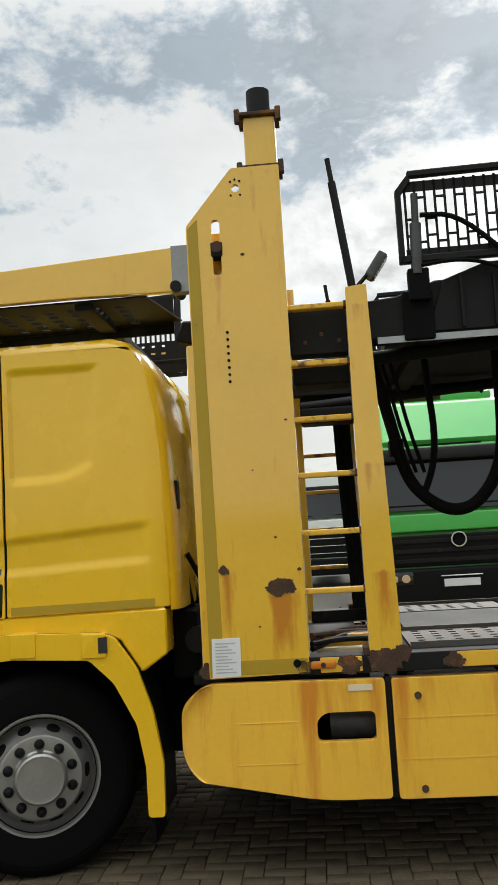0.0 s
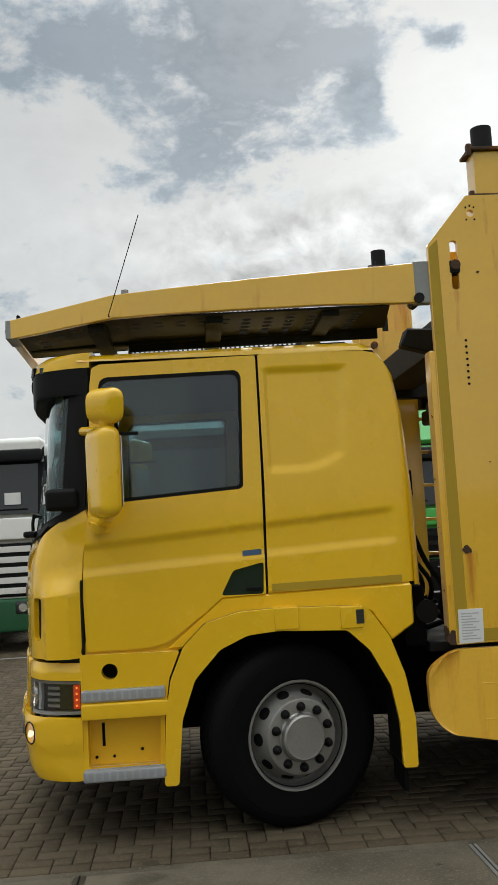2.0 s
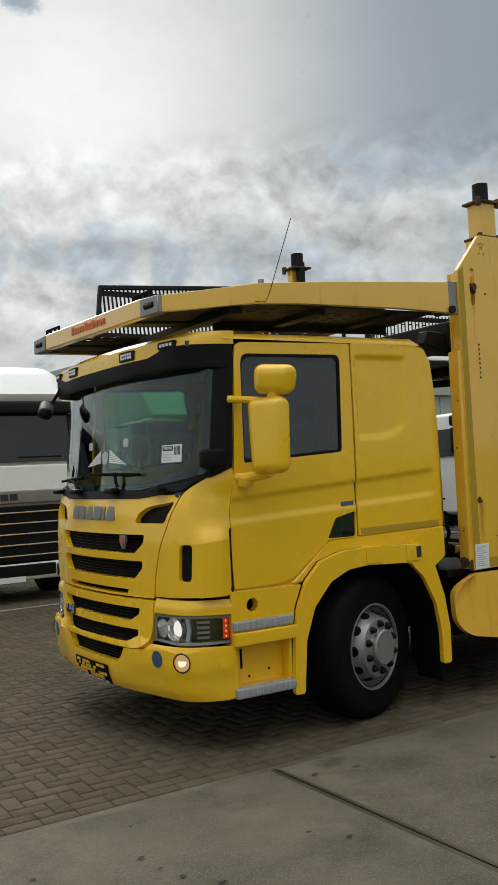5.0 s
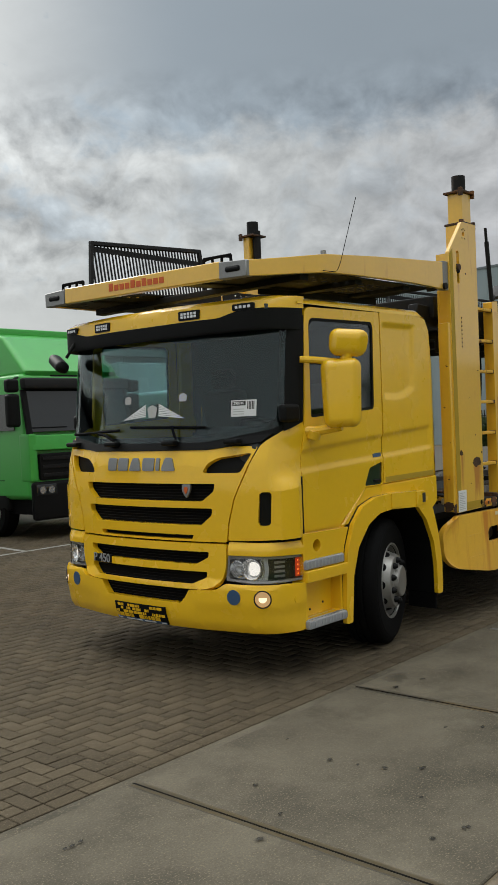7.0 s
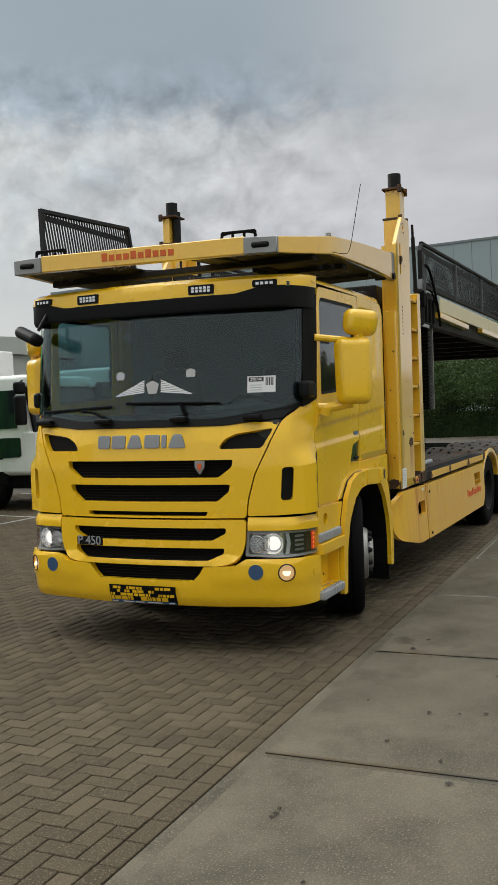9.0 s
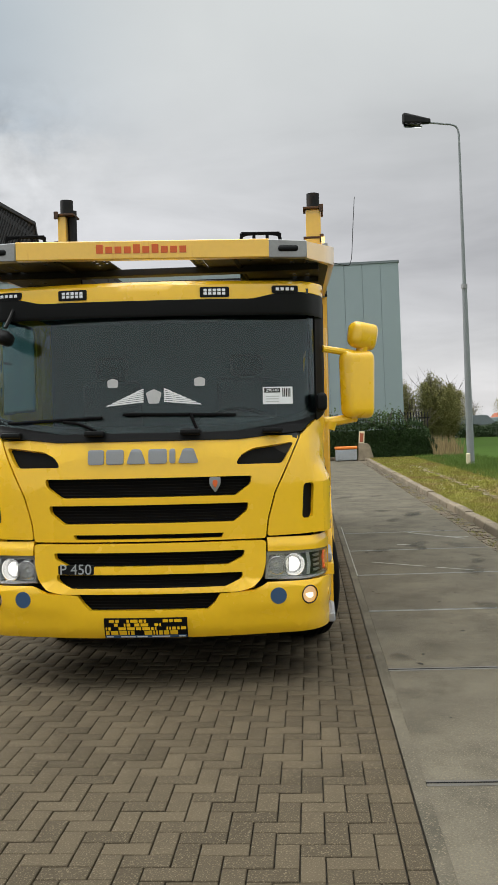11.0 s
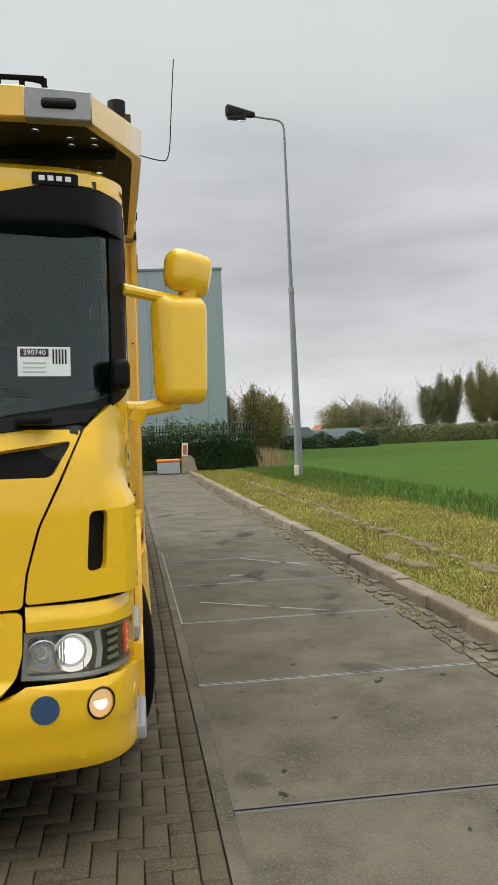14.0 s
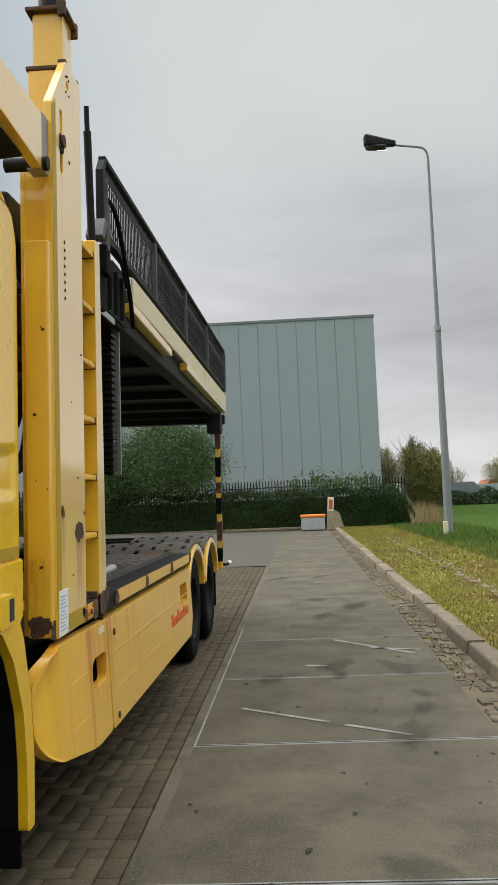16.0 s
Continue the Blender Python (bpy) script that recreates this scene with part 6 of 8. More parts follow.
for s in (1, -1):
    lo, hi = (0.45, 1.10) if s == 1 else (-1.10, -0.45)
    deck_plate(0.42, 1.25, lo, hi, 1.072)
    rb = deck_plate(1.28, 2.3, lo, hi, 1.072, "ribbed_plate", False)
    for k in range(20):
        part("tread_rib", bx(1.30 + k * 0.05, 1.322 + k * 0.05, YC - hi + 0.02, YC - lo - 0.02, 1.082, 1.094), DECK, rb)
    deck_plate(2.33, 3.7, lo, hi, 1.072)
    deck_plate(6.45, 7.6, lo, hi, 1.10)
    part("track_lip", bx(0.42, 3.7, YC - s * 1.115, YC - s * 1.10, 1.04, 1.105), DECK, truck)
    part("track_lip", bx(0.42, 3.7, YC - s * 0.45, YC - s * 0.435, 1.04, 1.105), DECK, truck)
    hump = []
    for k in range(13):
        t = math.pi * k / 12
        hump.append((4.35 - 0.62 * math.cos(t), 1.0 + 0.15 * math.sin(t)))
    for k in range(13):
        t = math.pi * k / 12
        hump.append((5.75 - 0.62 * math.cos(t), 1.0 + 0.15 * math.sin(t)))
    bm = bmesh.new()
    for i in range(len(hump) - 1):
        (xa, za), (xb, zb) = hump[i], hump[i + 1]
        for c in range(18):   # slots staggered from row to row
            if c % 3 == 1 and (i + c // 3) % 2 == 0:
                continue
            wa, wb = 0.42 + c * 0.0468, 0.42 + (c + 1) * 0.0468
            top = [bm.verts.new((x, YC - s * w, z)) for x, z, w in ((xa, za, wa), (xb, zb, wa), (xb, zb, wb), (xa, za, wb))]
            low = [bm.verts.new(v.co - Vector((0, 0, 0.02))) for v in top]
            bm.faces.new(top), bm.faces.new(low[::-1])
            for k in range(4):
                bm.faces.new((top[k], low[k], low[(k + 1) % 4], top[(k + 1) % 4]))
    bmesh.ops.recalc_face_normals(bm, faces=bm.faces)
    part("wheel_hump", bm, DECK, truck)
    for xc in (4.35, 5.75):
        rim_pts = [(xc - 0.66 * math.cos(math.pi * k / 16), 0.70 + 0.43 * math.sin(math.pi * k / 16)) for k in range(17)]
        inner = [(xc - 0.60 * math.cos(math.pi * k / 16), 0.68 + 0.39 * math.sin(math.pi * k / 16)) for k in range(17)]
        part("rear_arch", plate(rim_pts + inner[::-1], (), "y", YC - s * 1.282, YC - s * 1.05, bev=0.01), YELLOW_OLD, truck, "yellow rear wheel arch trim")
    part("rear_mud_flap", bx(6.42, 6.45, YC - s * 1.24, YC - s * 0.6, 0.28, 0.95), RUBBER, truck)
    part("deck_side_beam", bx(3.9, 7.75, YC - s * 1.10, YC - s * 1.0, 0.92, 1.02), STEEL_DARK, truck)
for k in range(10):
    part("cross_member", bx(0.35 + k * 0.8, 0.43 + k * 0.8, YC - 1.1, YC + 1.1, 0.95, 1.066, bev=0.005), STEEL_DARK, truck)
part("deck_ramp", bx(0.45, 1.5, YC - 0.42, YC + 0.42, 1.06, 1.10), STEEL_DARK, truck)
part("deck_tube", cy((0.92, YC - 1.05, 1.115), (1.65, YC - 1.03, 1.115), 0.030), GALV, truck)
for k, (y0, y1) in enumerate(((YC - 0.95, YC - 0.2), (YC - 0.7, YC + 0.1), (YC - 1.05, YC - 0.5), (YC - 0.85, YC - 0.1))):
    part("hydraulic_pipe", tb([(-0.09, y0, 1.07 + 0.02 * k), (0.10, (y0 + y1) / 2, 1.10), (0.33, y1, 1.05)], 0.016, 8), RUST if k % 2 else STEEL_DARK, truck, "rusty hydraulic pipe")
part("cross_trough", bx(-0.07, 0.36, YC - 0.60, YC - 0.52, 1.0, 1.10, bev=0.01), YELLOW_RUST, truck)
part("cross_trough", bx(-0.07, 0.36, YC - 0.85, YC - 0.80, 1.0, 1.06, bev=0.01), CREAM, truck)

# upper deck, its beams, panels and guards
def sloped(x0, x1, za0, za1, zb0, zb1, wa, wb, s, bev=0.006):
    """A beam whose bottom runs za0..za1 and top zb0..zb1 from x0 to x1."""
    return plate([(x0, za0), (x1, za1), (x1, zb1), (x0, zb0)], (), "y", YC - s * wa, YC - s * wb, bev)


for s in (1, -1):
    part("upper_side_beam", plate([(0.32, 2.68 if s == 1 else 2.80), (8.15, 2.70 if s == 1 else 2.80), (8.15, 2.98), (1.1, 2.985), (0.68, 2.975), (0.47, 2.905), (0.32, 2.89)], (), "y", YC - s * 1.20, YC - s * 1.08, bev=0.008), STEEL_DARK, truck, "dark steel upper deck beam")
    p = part("side_board", sloped(1.3, 8.10, 2.855, 2.825, 3.025, 3.015, 1.275, 1.255, s), CREAM, truck, "weathered cream side board")
    for x0, x1 in ((1.3, 2.95), (3.95, 8.10)):
        part("board_lip", sloped(x0, x1, 2.79, 2.765, 2.857, 2.827, 1.277, 1.20, s), YELLOW_OLD, p)
    part("light_strip", bx(0.36, 1.0, YC - s * 1.212, YC - s * 1.2, 2.655, 2.69), GALV, truck)
    part("guard_rail", sloped(0.57, 8.2, 3.52, 3.645, 3.555, 3.68, 1.265, 1.22, s), STEEL_DARK, truck, "dark guard top rail")
    part("guard_rail", sloped(0.50, 8.2, 3.06, 3.09, 3.10, 3.13, 1.265, 1.22, s), STEEL_DARK, truck)
    part("guard_end", plate([(0.50, 3.06), (0.53, 3.06), (0.53, 3.43), (0.585, 3.50), (0.57, 3.535), (0.50, 3.45)], (), "y", YC - s * 1.265, YC - s * 1.22, bev=0.003), STEEL_DARK, truck)
    for x in (2.25, 4.0, 5.9, 8.17):
        part("guard_post", sloped(x, x + 0.04, 3.08, 3.08, 3.50 + (x - 0.57) * 0.0183, 3.50 + (x - 0.57) * 0.0183, 1.272, 1.23, s), RAM_GREY, truck)
    bm = bmesh.new()
    x = 0.545
    i = 0
    while x < 8.15:
        top = 3.50 + (x - 0.57) * 0.0183
        box(bm, x, x + 0.013, YC - s * 1.246, YC - s * 1.240, 3.09, top)
        for z in ((3.165, 3.405) if i % 2 else (3.20, 3.29)):
            box(bm, x + 0.013, x + 0.052, YC - s * 1.246, YC - s * 1.240, z, z + 0.012)
        x += 0.052
        i += 1
    for z0, z1 in ((3.10, 3.135), (3.445, 3.50)):
        box(bm, 0.54, 8.15, YC - s * 1.246, YC - s * 1.241, z0, z1)
    part("guard_mesh", bm, STEEL_DARK, truck, "slotted dark guard sheet")
    c = part("guard_ram", cyl(cy((0.585, YC - s * 1.25, 3.0), (0.595, YC - s * 1.25, 3.27), 0.030), (0.595, YC - s * 1.25, 3.25), (0.60, YC - s * 1.25, 3.43), 0.019), RAM_GREY, truck, "grey hydraulic ram")
    part("ram_foot", bx(0.535, 0.645, YC - s * 1.27, YC - s * 1.20, 2.86, 3.03, bev=0.01), MATT, c)
    # rear lifting post with warning stripes
    rp = part("rear_post", bx(7.67, 7.76, YC - s * 1.215, YC - s * 1.15, 0.62, 2.62, bev=0.01), YELLOW_RUST, truck, "rusty yellow and black rear lifting post")
    for z, h, m in ((0.72, 0.16, MATT), (1.00, 0.24, RUST), (1.36, 0.20, MATT), (1.64, 0.13, RUST), (1.86, 0.25, MATT), (2.24, 0.20, RUST)):
        part("black_stripe", plate([(7.655, z), (7.765, z + 0.13), (7.765, z + 0.13 + h), (7.655, z + h)], (), "y", YC - s * 1.2185, YC - s * 1.146, bev=0), m, rp)
    part("post_head", bx(7.55, 7.85, YC - s * 1.24, YC - s * 1.05, 2.45, 2.72, bev=0.02), STEEL_DARK, rp)
    part("rear_marker", tb([(7.72, YC - s * 1.2, 0.68), (7.85, YC - s * 1.24, 0.66), (7.95, YC - s * 1.27, 0.67)], 0.02, 8), RUBBER, truck)
    part("rear_marker_lamp", cy((7.93, YC - s * 1.26, 0.68), (7.99, YC - s * 1.29, 0.68), 0.03), PAPER, truck)
    # ribbed hose track hanging inside the deck's front
    if s == 1:
        ht = part("hose_track", bx(1.20, 1.28, YC - s * 1.13, YC - s * 0.95, 1.74, 2.75), MATT, truck, "black ribbed hose track")
        for k in range(24):
            part("track_link", bx(1.17, 1.31, YC - s * 1.15, YC - s * 0.93, 1.76 + k * 0.041, 1.782 + k * 0.041), BLACK, ht)
        part("track_guide", bx(1.36, 1.385, YC - s * 1.16, YC - s * 1.12, 1.74, 2.72), STEEL, truck)
part("upper_deck_floor", bx(0.45, 8.12, YC - 1.10, YC + 1.10, 2.77, 2.81), STEEL_DARK, truck, "dark upper deck floor")
for k in range(7):
    part("upper_cross_member", bx(0.6 + k * 1.2, 0.72 + k * 1.2, YC - 1.1, YC + 1.1, 2.69, 2.77, bev=0.008), STEEL_DARK, truck)
part("upper_end_beam", bx(8.0, 8.2, YC - 1.25, YC + 1.25, 2.62, 2.74, bev=0.01), STEEL_DARK, truck)
part("tower_bridge", bx(-0.50, -0.18, YC - 1.05, YC + 1.05, 2.78, 2.99, bev=0.02), STEEL_DARK, truck)
for s in (1, -1):
    part("tower_bridge", bx(-0.10, 0.34, YC - s * 1.06, YC - s * 0.80, 2.49, 2.61, bev=0.02), STEEL_DARK, truck)
for s in (1, -1):
    part("lift_arm", plate([(-0.74, 2.80), (-0.45, 2.72), (0.5, 2.70), (0.5, 2.86), (-0.1, 2.88), (-0.70, 2.91)], (), "y", YC - s * 1.0, YC - s * 0.90, bev=0.01), STEEL_DARK, truck)
    part("lift_cylinder", cy((-0.1, YC - s * 0.85, 2.62), (1.6, YC - s * 0.85, 2.72), 0.04), STEEL_DARK, truck)
# hanging hose loops
HY = YC - 0.65
part("hose_loop", tb([(0.36, HY, 2.68), (0.40, HY, 2.48), (0.45, HY, 2.25), (0.51, HY, 1.97), (0.62, HY, 1.84), (0.76, HY, 1.765), (0.90, HY, 1.80), (1.03, HY, 1.97), (1.08, HY, 2.2), (1.08, HY, 2.7)], 0.036, 10), MATT, truck, "thick black ribbed hydraulic hose loop")
part("hose_loop", tb([(0.66, HY, 2.70), (0.67, HY, 2.48), (0.69, HY, 2.24), (0.67, HY, 2.04), (0.61, HY, 1.89)], 0.020, 8), MATT, truck)
for dx, w in ((0.0, 0.85), (0.04, 0.83), (-0.03, 0.88), (0.09, 0.80)):
    part("thin_hose", tb([(0.36 + dx, YC - w, 2.62), (0.395 + dx, YC - w, 2.47), (0.42 + dx, YC - w, 2.33), (0.46 + dx, YC - w + 0.04, 2.18), (0.52 + dx, YC - w + 0.12, 2.0)], 0.011, 6), MATT, truck)
for k in range(4):
    part("hose_bundle", tb([(0.16 + 0.032 * k, YC + 1.10, 2.70), (0.17 + 0.03 * k, YC + 1.12 + 0.02 * (k % 2), 2.1), (0.20 + 0.028 * k, YC + 1.10, 1.5), (0.22 + 0.02 * k, YC + 1.0, 1.10)], 0.019, 8), MATT, truck, "black hose bundle beside the far ladder")
part("hose_clamp", bx(0.42, 0.50, YC - 0.72, YC - 0.60, 2.10, 2.20, bev=0.015), MATT, truck)
# pivots, plates and sheaves at the front of the upper deck
for s in (1, -1):
    Y = lambda w: YC - s * w
    part("deck_web", plate([(0.62, 2.70), (1.34, 2.70), (1.34, 3.05), (0.95, 3.05), (0.72, 2.97)], (), "y", Y(1.215), Y(1.20), bev=0.004), STEEL_DARK, truck)
    for k in range(3):
        part("web_rib", bx(0.80 + k * 0.17, 0.815 + k * 0.17, Y(1.24), Y(1.21), 2.71, 2.98), STEEL_DARK, truck)
    part("deck_hose", tb([(0.62, Y(1.262), 3.31), (0.80, Y(1.27), 3.30), (1.02, Y(1.27), 3.10), (1.22, Y(1.27), 2.86), (1.34, Y(1.26), 2.70)], 0.014, 8), MATT, truck, "black hydraulic hose")
    part("deck_hose", tb([(0.60, Y(1.262), 3.04), (0.78, Y(1.27), 3.06), (0.95, Y(1.27), 3.03), (1.15, Y(1.26), 2.92)], 0.011, 8), MATT, truck, "black hydraulic hose")
    part("ram_block", bx(0.50, 0.66, Y(1.235), Y(1.16), 2.66, 2.92, bev=0.012), MATT, truck)
    part("bridge_beam", bx(-0.10, 0.34, Y(1.16), Y(1.02), 2.635, 2.90, bev=0.01), STEEL_DARK, truck, "dark steel bridge beam behind the ladder")
    for k in range(4):
        part("beam_bolt", cy((-0.02 + 0.09 * k, Y(1.168), 2.70 + 0.04 * (k % 2)), (-0.02 + 0.09 * k, Y(1.158), 2.70 + 0.04 * (k % 2)), 0.012, seg=8), RUST, truck)

# frame over the cab
XS = [-3.26, -3.05, -2.82, -2.50, -2.17, -1.7, -1.24, -0.65]
WO = [1.112, 1.172, 1.235, 1.315, 1.31, 1.30, 1.285, 1.266]
ZT = [3.008, 3.035, 3.065, 3.108, 3.138, 3.177, 3.21, 3.25]
ZB = [2.895, 2.915, 2.94, 2.972, 2.988, 3.0, 3.01, 3.005]


def askew(bm):
    """Sets the front of the top frame back on the near side and lifts it a little, fading out towards the towers."""
    for v in bm.verts:
        w, f = YC - v.co.y, max(0.0, min(1.0, (-2.45 - v.co.x) / 0.75))
        v.co.x += (0.073 + 0.050 * w) * f
        v.co.z += (0.034 - 0.012 * w) * f
    return bm


for s in (1, -1):
    bm = bmesh.new()
    rows = []
    for x, w, zt, zb in zip(XS, WO, ZT, ZB):
        rows.append([bm.verts.new((x, YC - s * a, z)) for a, z in ((w, zb), (w, zt), (w - 0.05, zt), (w - 0.05, zb))])
    for a, b in zip(rows, rows[1:]):
        for k in range(4):
            bm.faces.new((a[k], a[(k + 1) % 4], b[(k + 1) % 4], b[k]))
    bm.faces.new(rows[0])
    bm.faces.new(rows[-1][::-1])
    bmesh.ops.recalc_face_normals(bm, faces=bm.faces)
    soften(bm, 0.006, 60)
    rl = part("top_frame_rail", askew(bm), YELLOW_OLD, truck, "yellow side rail over the cab")
    part("rail_bracket", bx(-0.70, -0.60, YC - s * 1.27, YC - s * 1.2, 3.0, 3.255, bev=0.004), STEEL, rl)
    part("rail_pin", cy((-0.68, YC - s * 1.29, 3.03), (-0.68, YC - s * 1.1, 3.03), 0.03), STEEL_DARK, rl)
    part("front_corner", askew(plate([(YC - s * 0.862, 2.898), (YC - s * 1.118, 2.895), (YC - s * 1.118, 3.010), (YC - s * 0.862, 3.022)], (), "x", -3.272, -3.20, bev=0.005)), STEEL, rl, "grey front corner fitting")
    lamp = part("corner_lamp", askew(bx(-3.285, -3.26, YC - s * 1.06, YC - s * 0.925, 2.938, 2.978, bev=0.016, seg=3)), BLACK, rl, "dark oval marker lamp")
    part("stub_pipe", cy((-2.42, YC - s * 1.25, 3.08), (-2.42, YC - s * 1.25, 3.15), 0.022), STEEL, rl)
    # wheel track plates with punched holes
    w0, w1 = (0.30, 1.16)
    holes = []
    x = -3.05
    while x < -0.95:
        for w in ((0.68, 0.78, 0.88, 0.98, 1.08) if x > -1.80 else (1.01, 1.11) if x > -2.95 else (0.72, 0.88)):
            yy = YC - s * w
            holes.append([(x + 0.034 * math.cos(2 * math.pi * k / 8), yy + (0.034 if x > -1.80 else 0.018) * math.sin(2 * math.pi * k / 8)) for k in range(8)])
        x += 0.135
    pts = [(-3.2, YC - s * 0.40), (-3.2, YC - s * 1.075), (-2.82, YC - s * 1.195), (-2.5, YC - s * 1.272), (-0.85, YC - s * 1.23), (-0.75, YC - s * 0.62), (-2.3, YC - s * 0.62), (-2.3, YC - s * 0.40)]
    bm = plate(pts, holes, "z", 0, 0.010, bev=0)
    for v in bm.verts:
        v.co.z += float(np.interp(v.co.x, [-3.2, -2.5, -0.7], [2.908, 2.975, 3.0]))
    part("track_plate", askew(bm), STEEL_DARK, truck, "dark punched wheel track plate")
    wing = plate([(-3.19, YC - s * 0.29), (-3.19, YC - s * 0.395), (-2.35, YC - s * 0.395), (-2.35, YC - s * 0.29)],
                 [rounded([(x, YC - s * w), (x + 0.05, YC - s * w), (x + 0.05, YC - s * (w + 0.028)), (x, YC - s * (w + 0.028))], 0.006, 2) for x in (-3.12, -3.02, -2.92) for w in (0.302, 0.352)], "z", 0, 0.008, bev=0)
    for v in wing.verts:
        v.co.z += float(np.interp(v.co.x, [-3.2, -2.5], [2.904, 2.965])) - 0.25 * (abs(v.co.y - YC) - 0.40)
    part("track_wing", askew(wing), STEEL_DARK, truck, "punched inner flange")
    fl_holes = [rounded([(-1.41 + a * 0.078, 3.005 + b * 0.055), (-1.375 + a * 0.078, 3.005 + b * 0.055), (-1.375 + a * 0.078, 3.022 + b * 0.055), (-1.41 + a * 0.078, 3.022 + b * 0.055)], 0.006, 2) for a in range(5) for b in range(3)]
    fl_holes.append([(-1.60, 2.995), (-1.56, 2.995), (-1.575, 3.13), (-1.60, 3.13)])
    part("track_flange", plate([(-2.45, 2.905), (-0.80, 2.93), (-0.80, 3.16), (-1.6, 3.15), (-2.45, 3.04)], fl_holes, "y", YC - s * 0.62, YC - s * 0.608, bev=0), STEEL_DARK, truck)
    part("track_edge", askew(tb([(-3.18, YC - s * 0.62, 2.92), (-2.4, YC - s * 0.62, 2.975), (-0.8, YC - s * 0.62, 3.01)], 0.022, 6)), STEEL_DARK, truck)
    fr = part("bracket_frame", askew(tb([(-3.22, YC - s * 0.67, 3.02), (-3.22, YC - s * 0.675, 3.070), (-3.22, YC - s * 0.935, 3.070), (-3.22, YC - s * 0.94, 3.02)], 0.010, 6)), MATT, truck, "small black bracket frame")
    bm = bmesh.new()
    for w in (0.675, 0.76, 0.85, 0.935):
        cyl(bm, (-3.22, YC - s * w, 3.015), (-3.22, YC - s * w, 3.072), 0.011, seg=6)
    cyl(bm, (-3.22, YC - s * 0.675, 3.072), (-3.22, YC - s * 0.935, 3.072), 0.011, seg=6)
    part("bracket_grid", askew(bm), MATT, fr)


def splay(bm):
    for v in bm.verts:
        v.co.y += (v.co.z - 3.08) * 0.17
        v.co.z += max(0.0, (v.co.z - 3.3)) * 0.08
    return bm


gd = part("front_guard", splay(sloped(-2.52, -1.05, 3.585, 3.665, 3.625, 3.705, -1.335, -1.295, 1)), STEEL_DARK, truck, "dark slotted front guard")
part("guard_edge", splay(plate([(-2.62, 3.08), (-2.585, 3.08), (-2.49, 3.60), (-2.52, 3.625)], (), "y", YC + 1.295, YC + 1.335, bev=0.003)), STEEL_DARK, gd)
part("guard_edge", splay(plate([(-1.09, 3.15), (-1.05, 3.15), (-1.05, 3.70), (-1.09, 3.70)], (), "y", YC + 1.295, YC + 1.335, bev=0.003)), STEEL_DARK, gd)
for k in range(36):
    x = -2.575 + k * 0.042
    part("guard_bar", splay(bx(x, x + 0.017, YC + 1.308, YC + 1.316, 3.10, min(3.59 + (x + 2.5) * 0.055, 3.10 + (x + 2.62) * 5.2))), STEEL_DARK, gd)
for z in (3.10, 3.16, 3.53):
    part("guard_band", splay(bx(-2.58, -1.08, YC + 1.310, YC + 1.317, z, z + 0.035)) if z < 3.5 else splay(bx(-2.51, -1.08, YC + 1.310, YC + 1.317, z, z + 0.05)), STEEL_DARK, gd)
fb = part("front_beam", askew(plate([(YC - 0.866, 2.902), (YC + 0.866, 2.902), (YC + 0.866, 3.028), (YC - 0.866, 3.028)], (), "x", -3.265, -3.20, bev=0.006)), YELLOW_OLD, truck, "yellow front cross beam")
for k in range(10):
    y = YC + 0.31 - k * 0.063
    part("beam_emblem_bar", askew(bx(-3.269, -3.262, y - 0.046, y, 2.942, 2.988 + 0.014 * (k in (0, 4, 6)))), RED, fb, "plain red block")
for x, z in ((-2.6, 2.95), (-1.9, 2.975), (-1.2, 2.99)):
    part("top_cross_member", bx(x - 0.05, x + 0.05, YC - 1.2, YC + 1.2, z - 0.03, z + 0.02, bev=0.006), STEEL_DARK, truck)


# ---- the other trucks in the row ----
ROW_Y = 13.1


def cab_shell(w, z0, z1, depth, rake, bev):
    """A lorry cab's body facing -y: front at y 0, leaning back towards the top."""
    bm = box(bmesh.new(), -w / 2, w / 2, 0, depth, z0, z1, bev=bev, seg=3)
    for v in bm.verts:
        t = max(0.0, (v.co.z - (z0 + z1) * 0.5) / (z1 - z0) * 2)
        if v.co.y < depth * 0.5:
            v.co.y += rake * t
        v.co.x *= 1 - 0.04 * t
    return bm


